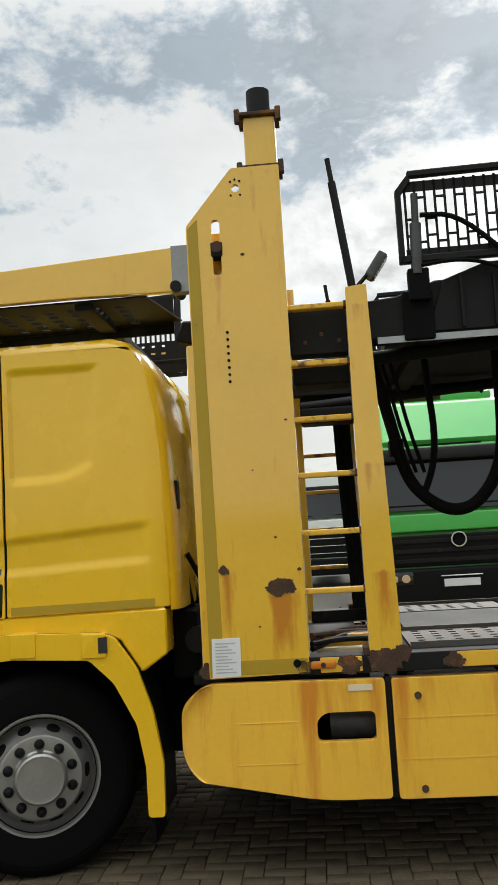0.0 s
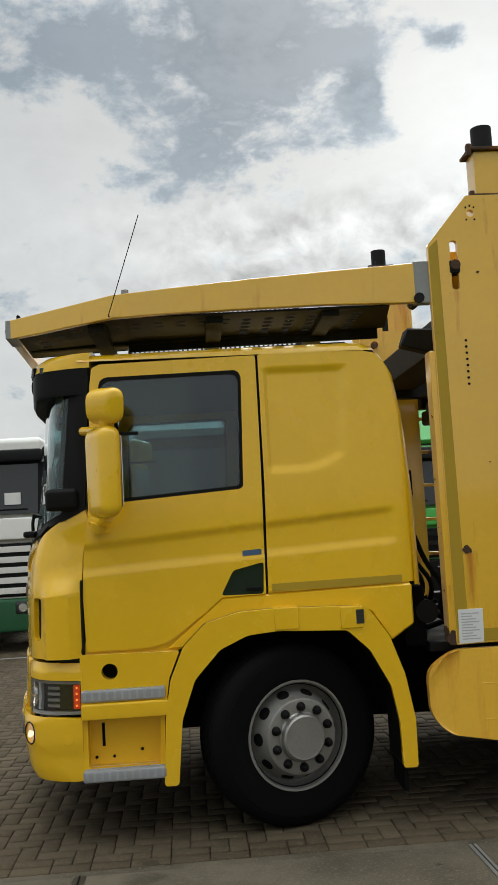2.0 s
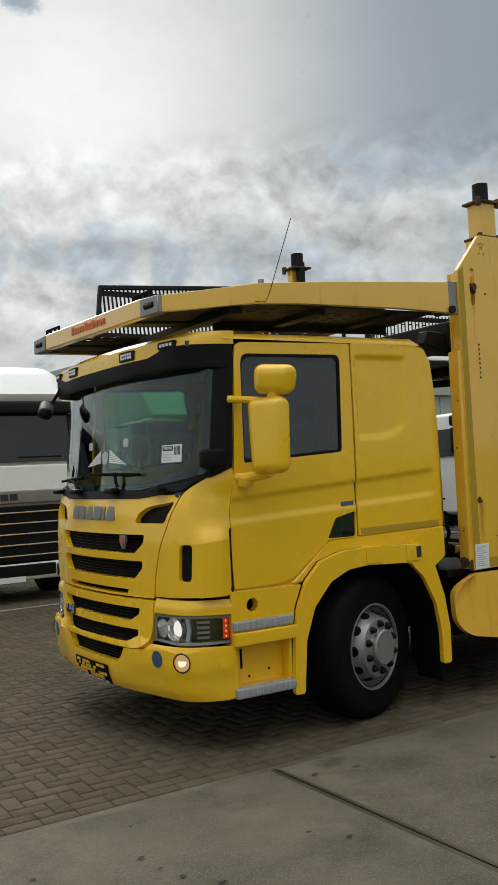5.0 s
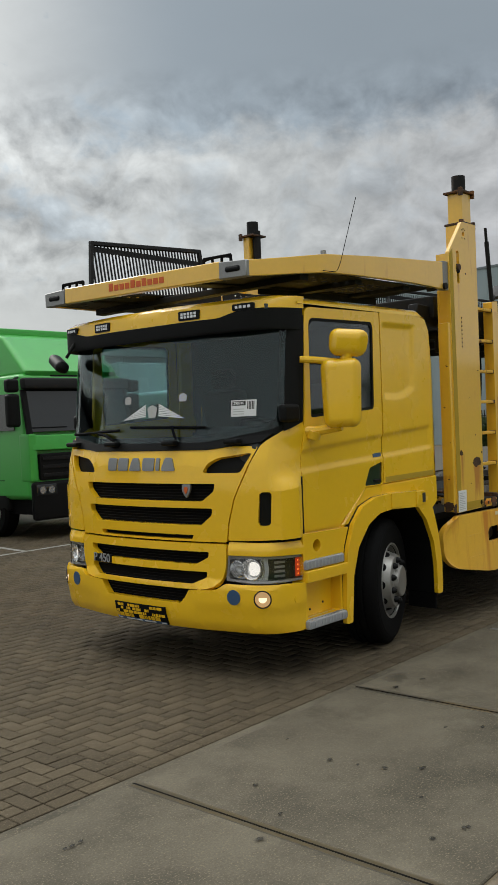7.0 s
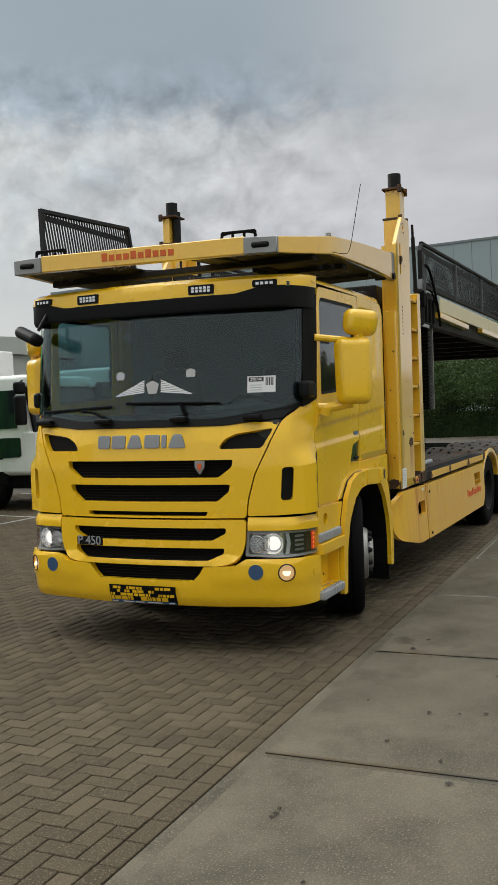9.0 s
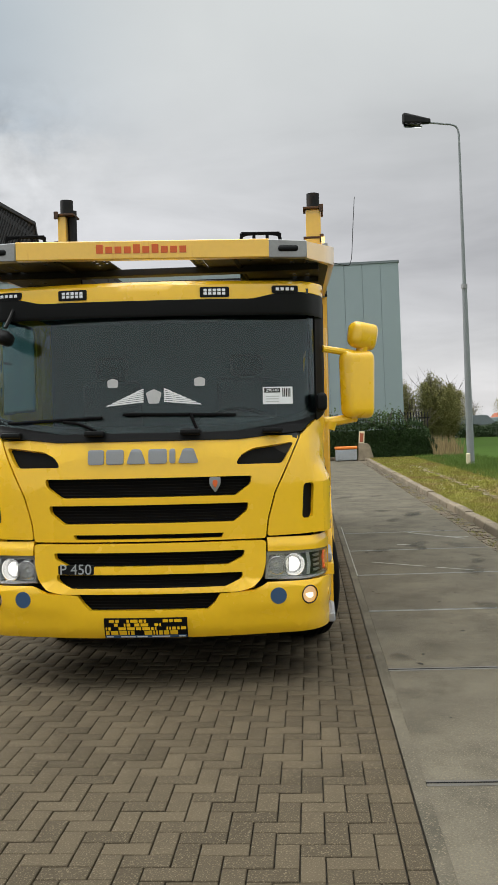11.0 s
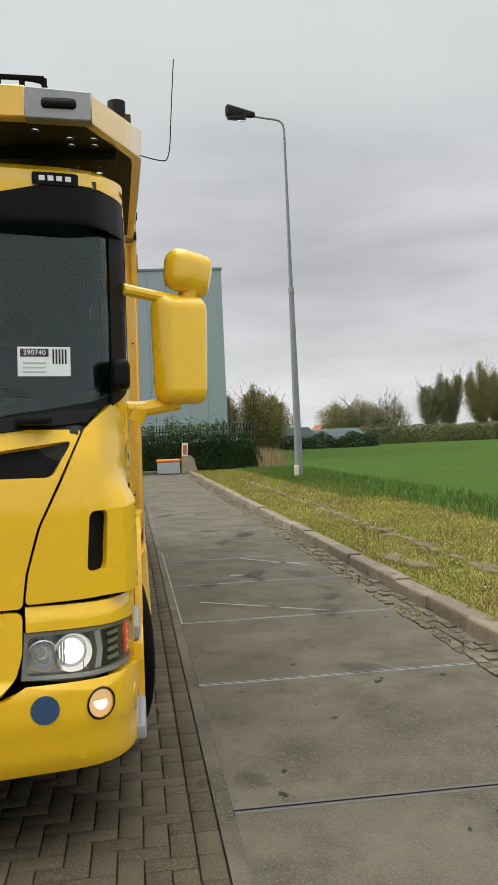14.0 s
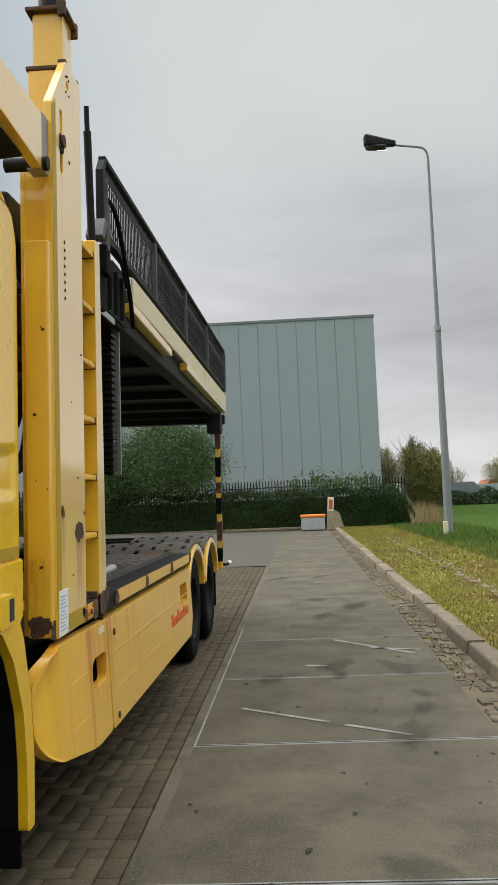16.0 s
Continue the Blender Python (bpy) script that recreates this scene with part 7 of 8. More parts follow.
def other_truck(name, label, x, y, body, lower, dims, style, group="trucks parked in a row"):
    """dims: width, floor, roof, screen bottom, screen top, grille bottom, grille top."""
    w, z0, zr, sb, st, gb, gt = dims
    t = thing(name, label, "truck", (x, y, yard_z(y)), group)
    rake = 0.22
    fy = lambda z: rake * max(0.0, (z - (z0 + zr) * 0.5) / (zr - z0) * 2)
    part("cab", cab_shell(w, z0 + 0.35, zr, 2.1, rake, 0.10), body, t)
    hw = w / 2
    def slab_on(n, x0, x1, za, zb, proud, mat, parent=t, lab="", bev=0.02):
        bm = box(bmesh.new(), x0, x1, -proud, 0.05, za, zb, bev=bev)
        for v in bm.verts:
            v.co.y += fy(v.co.z)
        return part(n, bm, mat, parent, lab)
    scr = slab_on("windscreen", -hw + 0.10, hw - 0.10, sb, st, 0.012, DARK_GLASS, lab="dark reflecting windscreen", bev=0.01)
    slab_on("visor", -hw + 0.02, hw - 0.02, st, st + 0.20, 0.14, style.get("visor", BLACK), bev=0.05)
    for s in (-1, 1):
        slab_on("pillar", s * (hw - 0.06) - 0.05, s * (hw - 0.06) + 0.05, sb - 0.1, st, 0.014, style.get("pillar", BLACK), bev=0.01)
    slab_on("sill_panel", -hw + 0.04, hw - 0.04, gt + 0.05, sb - 0.05, 0.03, body, bev=0.03)
    g = slab_on("grille", -hw + 0.18, hw - 0.18, gb, gt, 0.035, style.get("grille", BLACK), bev=0.03)
    n = style.get("slats", 4)
    for k in range(n):
        z = gb + (gt - gb) * (k + 0.6) / (n + 0.2)
        slab_on("grille_slat", -hw + 0.22, hw - 0.22, z - style.get("slat_h", 0.012), z + style.get("slat_h", 0.012), 0.055, style.get("slat", CHROME), g, bev=0.006)
    slab_on("bumper", -hw, hw, z0, gb - 0.02, 0.07, lower, bev=0.06)
    for s in (-1, 1):
        cx = s * (hw - 0.26)
        h = slab_on("headlight", cx - 0.21, cx + 0.21, gb - 0.26, gb - 0.06, 0.085, DARK_GLASS, lab="clear headlight", bev=0.03)
        for dx in (-0.09, 0.09):
            part("reflector", cy((cx + dx, -0.075, gb - 0.16), (cx + dx, -0.09, gb - 0.16), 0.062, seg=16), REFLECTOR, h)
        part("corner_panel", bx(s * hw - s * 0.16, s * (hw + 0.01), -0.02, 0.3, gb - 0.02, sb - 0.02, bev=0.05), body, t)
        m = part("mirror", box(bmesh.new(), s * (hw + 0.05), s * (hw + 0.28), 0.10, 0.26, sb + 0.10, sb + 0.66, bev=0.05, seg=3), style.get("mirror", BLACK), t)
        part("mirror_wide", box(bmesh.new(), s * (hw + 0.05), s * (hw + 0.28), 0.10, 0.26, sb + 0.69, sb + 0.92, bev=0.05, seg=3), style.get("mirror", BLACK), m)
        part("mirror_arm", tb([(s * (hw - 0.02), 0.25, sb + 0.95), (s * (hw + 0.1), 0.2, sb + 0.93), (s * (hw + 0.15), 0.18, sb + 0.85)], 0.02, 6), BLACK, m)
        part("side_window", bx(s * (hw - 0.015), s * (hw + 0.006), 0.42, 1.35, sb + 0.05, st - 0.05, bev=0.004), DARK_GLASS, t)
        part("door_line", bx(s * (hw - 0.01), s * (hw + 0.004), 1.42, 1.44, z0 + 0.6, st), MATT, t)
        wx = s * (hw - 0.16)
        ty = part("wheel", lathe(bmesh.new(), [(0.29, -0.14), (0.44, -0.15), (0.49, -0.11), (0.50, 0.0), (0.49, 0.11), (0.44, 0.15), (0.29, 0.14)], (wx, 1.30, 0.50), "x", 32), RUBBER, t)
        part("rim", lathe(bmesh.new(), [(0.30, s * 0.14), (0.28, s * 0.08), (0.22, s * 0.10), (0.12, s * 0.11), (0.10, s * 0.15), (0.001, s * 0.15)], (wx, 1.30, 0.50), "x", 28), RIM, ty)
        part("wheel_arch", bx(s * (hw - 0.4), s * (hw - 0.005), 0.72, 1.92, z0 + 0.15, 1.12, bev=0.08), BLACK, t)
    part("chassis", bx(-0.5, 0.5, 0.3, 5.5, 0.45, 0.95), MATT, t)
    part("cab_underside", bx(-hw + 0.1, hw - 0.1, 0.1, 2.0, z0 + 0.1, z0 + 0.5), MATT, t)
    for s in (-0.3, 0.25):
        slab_on("wiper", s * w - 0.35, s * w + 0.35, sb + 0.07, sb + 0.085, 0.035, MATT, scr, bev=0.003)
    part("plate_bar", bx(-0.26, 0.26, -0.085, -0.06, gb - 0.30, gb - 0.19, bev=0.004), style.get("plate", PAPER), t)
    return t, slab_on, hw


# white and green tractor
t, on, hw = other_truck("tractor_unit", "white tractor unit with dark green bumper parked in a row", -5.55, ROW_Y, WHITE, DARK_GREEN, (2.44, 0.30, 3.25, 2.05, 2.85, 0.82, 1.62), dict(grille=BLACK, slat=WHITE, slats=5, slat_h=0.045))
on("pale_block", -0.35, 0.35, 1.72, 1.82, 0.05, SILVER, lab="plain silver block")
part("window_paper", bx(0.62, 0.86, 0.02, 0.05, 2.2, 2.38), PAPER, t)
# white high-roof tractor
t, on, hw = other_truck("tractor_unit", "white high-roof tractor unit with chrome grille slats", -1.83, ROW_Y, WHITE, WHITE, (2.45, 0.34, 3.18, 2.16, 2.92, 0.62, 1.48), dict(slats=5))
part("roof_fairing", cab_shell(2.36, 3.02, 3.80, 2.0, 0.75, 0.22), WHITE, t, "tall white roof fairing").matrix_basis = pose(0, 0.16, 0)
on("emblem_panel", -0.95, 0.95, 1.52, 1.72, 0.05, STEEL, lab="pale grey emblem panel")
for k in range(3):
    on("emblem_block", -0.21 + k * 0.145, -0.09 + k * 0.145, 1.57, 1.67, 0.058, INK, lab="plain dark block", bev=0.004)
on("lower_grille", -0.75, 0.75, 0.40, 0.58, 0.09, BLACK, bev=0.02)
part("dash_frame", bx(-0.5, -0.28, 0.10, 0.12, 2.30, 2.36), STEEL, t)
# green tipper cab with roof spoiler
t, on, hw = other_truck("tractor_unit", "bright green truck with black grille and roof spoiler", 2.0, ROW_Y + 0.3, GREEN, BLACK, (2.32, 0.34, 2.88, 1.85, 2.59, 1.02, 1.48), dict(slat=STEEL_DARK, slats=3, slat_h=0.03, visor=STEEL_DARK))
part("roof_spoiler", cab_shell(2.05, 2.80, 3.66, 1.6, 0.9, 0.12), GREEN, t, "green roof spoiler").matrix_basis = pose(0, 0.20, 0)
part("spoiler_cap", bx(-0.9, 0.9, 1.2, 1.9, 3.62, 3.78, bev=0.04), GREEN, t)
part("roof_grille", bx(-0.5, 0.5, 0.22, 0.3, 2.78, 2.86, bev=0.01), BLACK, t)
em = part("round_emblem", lathe(bmesh.new(), [(0.115, -0.07), (0.115, -0.10), (0.095, -0.10), (0.095, -0.07)], (0, 0.02, 1.40), "y", 32), CHROME, t, "plain chrome ring")
part("emblem_disc", cy((0, -0.05, 1.40), (0, -0.06, 1.40), 0.10, seg=24), MATT, em)
on("step_bar", -0.3, 0.3, 0.87, 0.885, 0.10, PAPER, bev=0.003)
part("grey_flap", bx(0.72, 0.94, -0.1, -0.06, 0.95, 1.2, bev=0.01), STEEL, t)
part("box_body", bx(-1.22, 1.22, 2.6, 8.5, 1.1, 3.6, bev=0.05), GREEN, t, "green box body")
# low white delivery cab
t, on, hw = other_truck("delivery_truck", "small white delivery truck with black lower windows", 5.65, ROW_Y - 0.1, WHITE, BLACK, (2.20, 0.34, 2.62, 1.55, 2.38, 0.75, 1.20), dict(slat=WHITE, slats=3, visor=WHITE))
for s in (-1, 1):
    part("low_door_window", plate(rounded([(s * 0 + 0.35, 1.05), (1.15, 1.02), (1.2, 1.42), (0.35, 1.42)], 0.05), (), "x", s * 1.095, s * 1.112, bev=0.003), DARK_GLASS, t, "low door window")
part("box_body", bx(-1.2, 1.2, 2.3, 8.0, 0.95, 3.3, bev=0.04), WHITE, t, "pale box body")
# trucks far down the aisle
for i, (x, y, m, h) in enumerate(((0.15, 25.0, WHITE, 3.2), (-2.72, 31.0, WHITE, 3.5), (-3.35, 42.0, BLUE, 3.0), (-3.9, 45.5, WHITE, 3.0), (-4.7, 57.0, WHITE, 3.1), (9.4, 13.3, WHITE, 2.9), (-9.3, 13.2, WHITE, 3.3))):
    other_truck("parked_truck", "white truck parked further down the yard" if m is WHITE else "blue truck parked further down the yard", x, y, m, BLACK, (2.4, 0.32, h, 1.9, 2.6, 0.8, 1.45), dict(slats=3))

# white bay lines on the paving in front of the row
bays = thing("bay_marking", "thin white parking bay lines on the paving", "marking", kind="structure")
def yard_stroke(p0, p1, w):
    return [(q[0], q[1], yard_z(q[1]) + 0.006) for q in stroke(p0, p1, w)]
for x in (-7.4, -3.7, 0.05, 3.8, 7.5):
    sheet(yard_stroke((x, 12.5), (x + 0.2, 16.0), 0.10), [(0, 1, 2, 3)], "painted_line", LINE, bays)
sheet(yard_stroke((-10, 12.45), (12, 12.5), 0.10), [(0, 1, 2, 3)], "painted_line", LINE, bays)


# ---- buildings ----
ware = thing("warehouse", "large blue-grey warehouse clad in upright metal panels", "warehouse", (0, 0, 0))
WX, WY0, WY1, WH = 50.4, -1.24, 47.0, 12.55
part("wall", bx(WX + 0.12, WX + 30, WY0 + 0.1, WY1, 0, WH - 0.15), CLAD_TRIM, ware)
first = None
for k in range(40):
    y0 = WY0 + k * 1.2
    if first is None:
        first = link("cladding_panel", bx(0, 0.115, 0.007, 1.193, 0, WH - 0.12, bev=0.012, seg=1), CLAD, ware)
        first.modifiers.clear()
        o = first
    else:
        o = first.copy()
        scene.collection.objects.link(o)
    o.matrix_basis = pose(WX, y0, 0)
for k in range(25):
    o = first.copy()
    scene.collection.objects.link(o)
    o.matrix_basis = pose(WX + 1.2 * (k + 1), WY0, 0, 0, 0, 90)
part("roof_trim", bx(WX - 0.05, WX + 30, WY0 - 0.05, WY1, WH - 0.14, WH + 0.03, bev=0.02), CLAD_TRIM, ware)

hall = thing("storage_hall", "pale low-pitched storage hall behind the truck row", "hall", (0, 0, 0))
part("wall", bx(9, 60, 46, 46.3, 0, 7.3), HALL, hall)
part("side_wall", bx(9, 9.3, 46.3, 75, 0, 7.3), HALL, hall)
bm = plate([(8.6, 7.2), (60.4, 7.2), (60.4, 8.2), (44, 8.5), (33, 8.1), (27, 7.7), (19, 7.8), (13.6, 9.4), (8.6, 8.0)], (), "y", 45.6, 75, bev=0.02)
part("roof", bm, HALL, hall)
for k in range(12):
    part("wall_panel", bx(9.2 + k * 4.2, 9.2 + k * 4.2 + 4.12, 45.92, 46.0, 0.1, 7.15, bev=0.02), HALL, hall)

for (x, y, w, d, h, m, rm) in ((86, -10.2, 8, 9, 2.3, HALL, CLAD_TRIM), (88, -16.0, 8, 7, 2.0, HALL, CLAD), (100, -20.2, 6, 5, 2.6, PALE_STONE, ROOF_RED)):
    hs = thing("farm_house", "small distant house with a pitched roof", "house", (x, y, 0), "distant houses")
    part("wall", bx(0, d, -w / 2, w / 2, 0, h * 0.55), m, hs)
    part("roof", plate([(-w / 2 - 0.3, h * 0.55), (w / 2 + 0.3, h * 0.55), (w / 2 - 0.8, h), (-w / 2 + 0.8, h)], (), "x", -0.2, d + 0.2, bev=0.02), rm, hs)
    for k in (-0.3, 0.05, 0.3):
        part("window", bx(-0.03, 0.02, k * w - 0.5, k * w + 0.4, 0.5, h * 0.45), DARK_GLASS, hs)

# ---- street lamp ----
LX, LY = 23.8, -0.95
lamp = thing("street_lamp", "tall grey tapered street lamp on the grass verge", "street lamp", (LX, LY, 0.08))
bm = bmesh.new()
lathe(bm, [(0.001, 0), (0.140, 0.0), (0.130, 1.5), (0.088, 6.55), (0.070, 6.6), (0.050, 10.0), (0.038, 12.1), (0.001, 12.12)], (0, 0, 0), "z", 20)
part("pole", bm, POLE, lamp)
part("collar", cy((0, 0, 6.5), (0, 0, 6.66), 0.108), STEEL, lamp)
part("service_box", bx(-0.30, -0.15, 0.06, 0.20, 0.10, 0.50, bev=0.02), CREAM, lamp)
part("arm", tb([(0, 0, 12.0), (0, 0.02, 12.3), (0, 0.16, 12.46), (0, 0.6, 12.52), (0, 1.1, 12.60)], 0.036, 8), POLE, lamp)
bm = box(bmesh.new(), -0.17, 0.17, 1.0, 2.02, 12.46, 12.90, bev=0.11, seg=3)
for v in bm.verts:
    v.co.z += (v.co.y - 1.0) * 0.10
    if v.co.y < 1.35:
        v.co.z = 12.62 + (v.co.z - 12.62) * 0.45
        v.co.x *= 0.6
part("lamp_head", bm, STEEL_DARK, lamp)
bm = box(bmesh.new(), -0.14, 0.14, 1.30, 1.98, 12.40, 12.60, bev=0.07, seg=3)
for v in bm.verts:
    v.co.z += (v.co.y - 1.0) * 0.10
part("lamp_bowl", bm, LENS, lamp, "clear lamp bowl")

# ---- grit box, concrete block, marker post ----
gb = thing("grit_box", "grey plastic grit box with an orange lid", "box", (35.5, 3.18, 0.0))
part("body", bx(-0.35, 0.35, -0.53, 0.53, 0.03, 0.58, bev=0.04), GALV, gb)
for k in range(7):
    part("rib", bx(-0.37, -0.33, -0.47 + k * 0.145, -0.42 + k * 0.145, 0.06, 0.56, bev=0.01), GALV, gb)
part("lid", bx(-0.38, 0.38, -0.56, 0.56, 0.58, 0.72, bev=0.05, seg=3), ORANGE, gb, "orange lid")
for s in (-1, 1):
    part("foot", bx(-0.3, 0.3, s * 0.40 - 0.06, s * 0.40 + 0.06, 0, 0.04), BLACK, gb)
cb = solid("concrete_block", plate(rounded([(1.80, 0), (2.60, 0), (2.52, 0.86), (2.10, 0.84), (1.98, 0.70)], 0.03), (), "x", 35.2, 35.9, bev=0.02), PALE_STONE, "rough pale concrete block beside the grit box", "block")
mp = thing("marker_post", "short red and grey marker post", "post", (36.2, 2.42, 0))
mp.matrix_basis = mp.matrix_basis @ pose(0, 0, 0, 4, 0, 0)
part("post", bx(-0.09, 0.09, -0.14, 0.14, 0, 1.45, bev=0.02), CREAM, mp)
part("red_band", bx(-0.095, 0.095, -0.09, 0.09, 0.9, 1.35, bev=0.01), ROOF_RED, mp)
far_kerb = solid("end_kerb", bx(36.3, 36.5, 2.6, 46, -0.1, 0.16, bev=0.02), STONE, "low kerb before the hedge", "kerb", kind="structure")
strip("hedge_bed", 39.0, 53.5, -2.4, 45, 0.06, SOIL, "bare soil under the hedge")


# ---- plants ----
rng = np.random.default_rng(7)


def leaf_cloud(centres, size, flat=0.0):
    """Two-triangle leaves, one at each centre, turned at random."""
    n = len(centres)
    a = rng.normal(size=(n, 3))
    a /= np.linalg.norm(a, axis=1)[:, None]
    b = rng.normal(size=(n, 3))
    b -= a * np.sum(a * b, axis=1)[:, None]
    b /= np.linalg.norm(b, axis=1)[:, None]
    s = size * rng.uniform(0.6, 1.3, n)[:, None]
    v = np.stack([centres - a * s, centres + b * s * 0.5, centres + a * s, centres - b * s * 0.5], axis=1).reshape(-1, 3)
    return v, np.arange(n * 4).reshape(-1, 4)


def raw_mesh(name, v, f, material, parent=None, label=""):
    me = bpy.data.meshes.new(name)
    me.vertices.add(len(v))
    me.vertices.foreach_set("co", np.asarray(v, dtype=np.float32).ravel())
    k = f.shape[1]
    me.loops.add(f.size)
    me.loops.foreach_set("vertex_index", f.astype(np.int32).ravel())
    me.polygons.add(len(f))
    me.polygons.foreach_set("loop_start", np.arange(0, f.size, k, dtype=np.int32))
    me.update(calc_edges=True)
    me.materials.append(material)
    ob = new(name, me)
    if parent:
        ob.parent = parent
    if label:
        ob["label"] = label
    return ob


def clumps(n_clump, per, centre, radii, clump_r, low=0.0):
    """Points gathered in clumps near the surface of an uneven ellipsoid."""
    out = []
    for _ in range(n_clump):
        d = rng.normal(size=3)
        d /= np.linalg.norm(d)
        if d[2] < low:
            d[2] = abs(d[2]) * 0.3 + low
        c = np.array(centre) + d * np.array(radii) * rng.uniform(0.55, 1.0)
        out.append(c + rng.normal(size=(per, 3)) * clump_r * rng.uniform(0.6, 1.2))
    return np.concatenate(out)


def limbs(height, spread, n, seed, r0):
    """A tapered trunk with limbs."""
    rs = random.Random(seed)
    bm = bmesh.new()
    cyl(bm, (0, 0, 0), (0.05, 0.03, height * 0.45), r0, r0 * 0.7, seg=8)
    cyl(bm, (0.05, 0.03, height * 0.45), (0.0, 0.1, height * 0.8), r0 * 0.7, r0 * 0.25, seg=7)
    for i in range(n):
        t = rs.uniform(0.22, 0.75)
        a = rs.uniform(0, 2 * math.pi)
        p = Vector((0.04, 0.03, height * t))
        q = p + Vector((math.cos(a) * spread * rs.uniform(0.4, 0.8), math.sin(a) * spread * rs.uniform(0.4, 0.8), height * rs.uniform(0.12, 0.3)))
        cyl(bm, p, q, r0 * 0.35, r0 * 0.12, seg=5)
        for _ in range(3):
            q2 = q + Vector((rs.uniform(-1, 1) * spread * 0.35, rs.uniform(-1, 1) * spread * 0.35, height * rs.uniform(0.05, 0.22)))
            cyl(bm, q, q2, r0 * 0.12, r0 * 0.03, seg=4)
    return bm


def tree(name, label, at, height, spread, leaf_mat, leaves, size, seed, clump=0.5, trunk=0.12):
    t = thing(name, label, "bush" if "bush" in name else "tree", at)
    part("trunk", limbs(height, spread, 14, seed, trunk), BARK, t)
    n = max(6, leaves // 160)
    pts = clumps(n, 160, (0, 0, height * 0.60), (spread * 0.9, spread * 0.9, height * 0.40), clump, -0.6)
    pts = pts[pts[:, 2] > height * 0.10]
    v, f = leaf_cloud(pts, size)
    raw_mesh("crown", v, f, leaf_mat, t)
    return t


tree("bush_tree", "large loose green shrub beside the hedge", (37.6, 9.9, 0), 5.6, 2.7, LEAF, 42000, 0.055, 3, 0.46, trunk=0.12)
tree("bush_tree", "large loose green shrub beside the hedge", (38.2, 13.6, 0), 4.6, 2.3, LEAF, 30000, 0.055, 4, 0.46, trunk=0.10)

# hedge: an uneven leafy wall
N = 60000
hy0 = rng.uniform(-1.6, 26, N)
top = 1.75 + 0.35 * np.array([noise.noise((y * 0.5, 0, 1)) for y in hy0]) + 0.12 * np.array([noise.noise((y * 2.3, 4, 1)) for y in hy0])
top = top * np.clip((hy0 + 1.9) / 1.2, 0.25, 1)
on_top = rng.uniform(size=N) < 0.3
hx0 = np.where(on_top, rng.uniform(37.0, 38.9, N), 37.0 + rng.exponential(0.18, N))
hz = np.where(on_top, top + rng.normal(size=N) * 0.10, rng.uniform(0.02, 1, N) * top)
hedge_pts = np.stack([hx0 + 0.25 * np.array([noise.noise((y * 0.8, z, 3)) for y, z in zip(hy0, hz)]), hy0, hz], axis=1)
v, f = leaf_cloud(hedge_pts, 0.055)
hedge = thing("hedge", "dense dark green hedge with loose twigs on top", "hedge", kind="stuff")
raw_mesh("foliage", v, f, HEDGE, hedge)
core = bmesh.new()
box(core, 37.25, 38.7, -1.2, 26, 0, 1.45)
part("shaded_core", core, HEDGE, hedge)
bm = bmesh.new()
for i in range(150):
    y = random.uniform(-1.4, 14)
    z = 1.6
    p = Vector((random.uniform(37.2, 38.6), y, z))
    q = p + Vector((random.uniform(-0.5, 0.3), random.uniform(-0.7, 0.7), random.uniform(0.3, 0.95)))
    m = p.lerp(q, 0.6) + Vector((0, 0, random.uniform(0, 0.25)))
    tube(bm, [p, m, q], 0.012, 3)
part("twigs", bm, BARK, hedge)
pts = clumps(30, 40, (37.8, 2.2, 2.0), (0.6, 2.8, 0.45), 0.22, 0.1)
v, f = leaf_cloud(pts, 0.07)
raw_mesh("shoots", v, f, LEAF, hedge)

fence = thing("palisade_fence", "dark steel palisade fence behind the hedge", "fence")
bm = bmesh.new()
for k in range(190):
    y = -1.4 + k * 0.15
    box(bm, 39.2, 39.23, y, y + 0.05, 0.05, 2.35)
tagged(part("pales", bm, STEEL_DARK, fence), kind="stuff")
for z in (0.5, 2.0):
    part("rail", bx(39.23, 39.28, -1.5, 27.1, z, z + 0.05), STEEL_DARK, fence)

# dry reeds at the hedge's end
n = 420
ry, rxx = rng.uniform(-2.7, -1.3, n), rng.uniform(36.0, 39.5, n)
h = rng.uniform(0.5, 1.2, n)
v = np.stack([np.stack([rxx, ry - 0.02, np.full(n, 0.02)], 1), np.stack([rxx, ry + 0.02, np.full(n, 0.02)], 1), np.stack([rxx + rng.normal(size=n) * 0.12, ry + rng.normal(size=n) * 0.15, h], 1)], axis=1).reshape(-1, 3)
tagged(raw_mesh("dry_reeds", v, np.arange(n * 3).reshape(-1, 3), REED), "dry brown reeds at the hedge end", "reeds", "", "stuff")

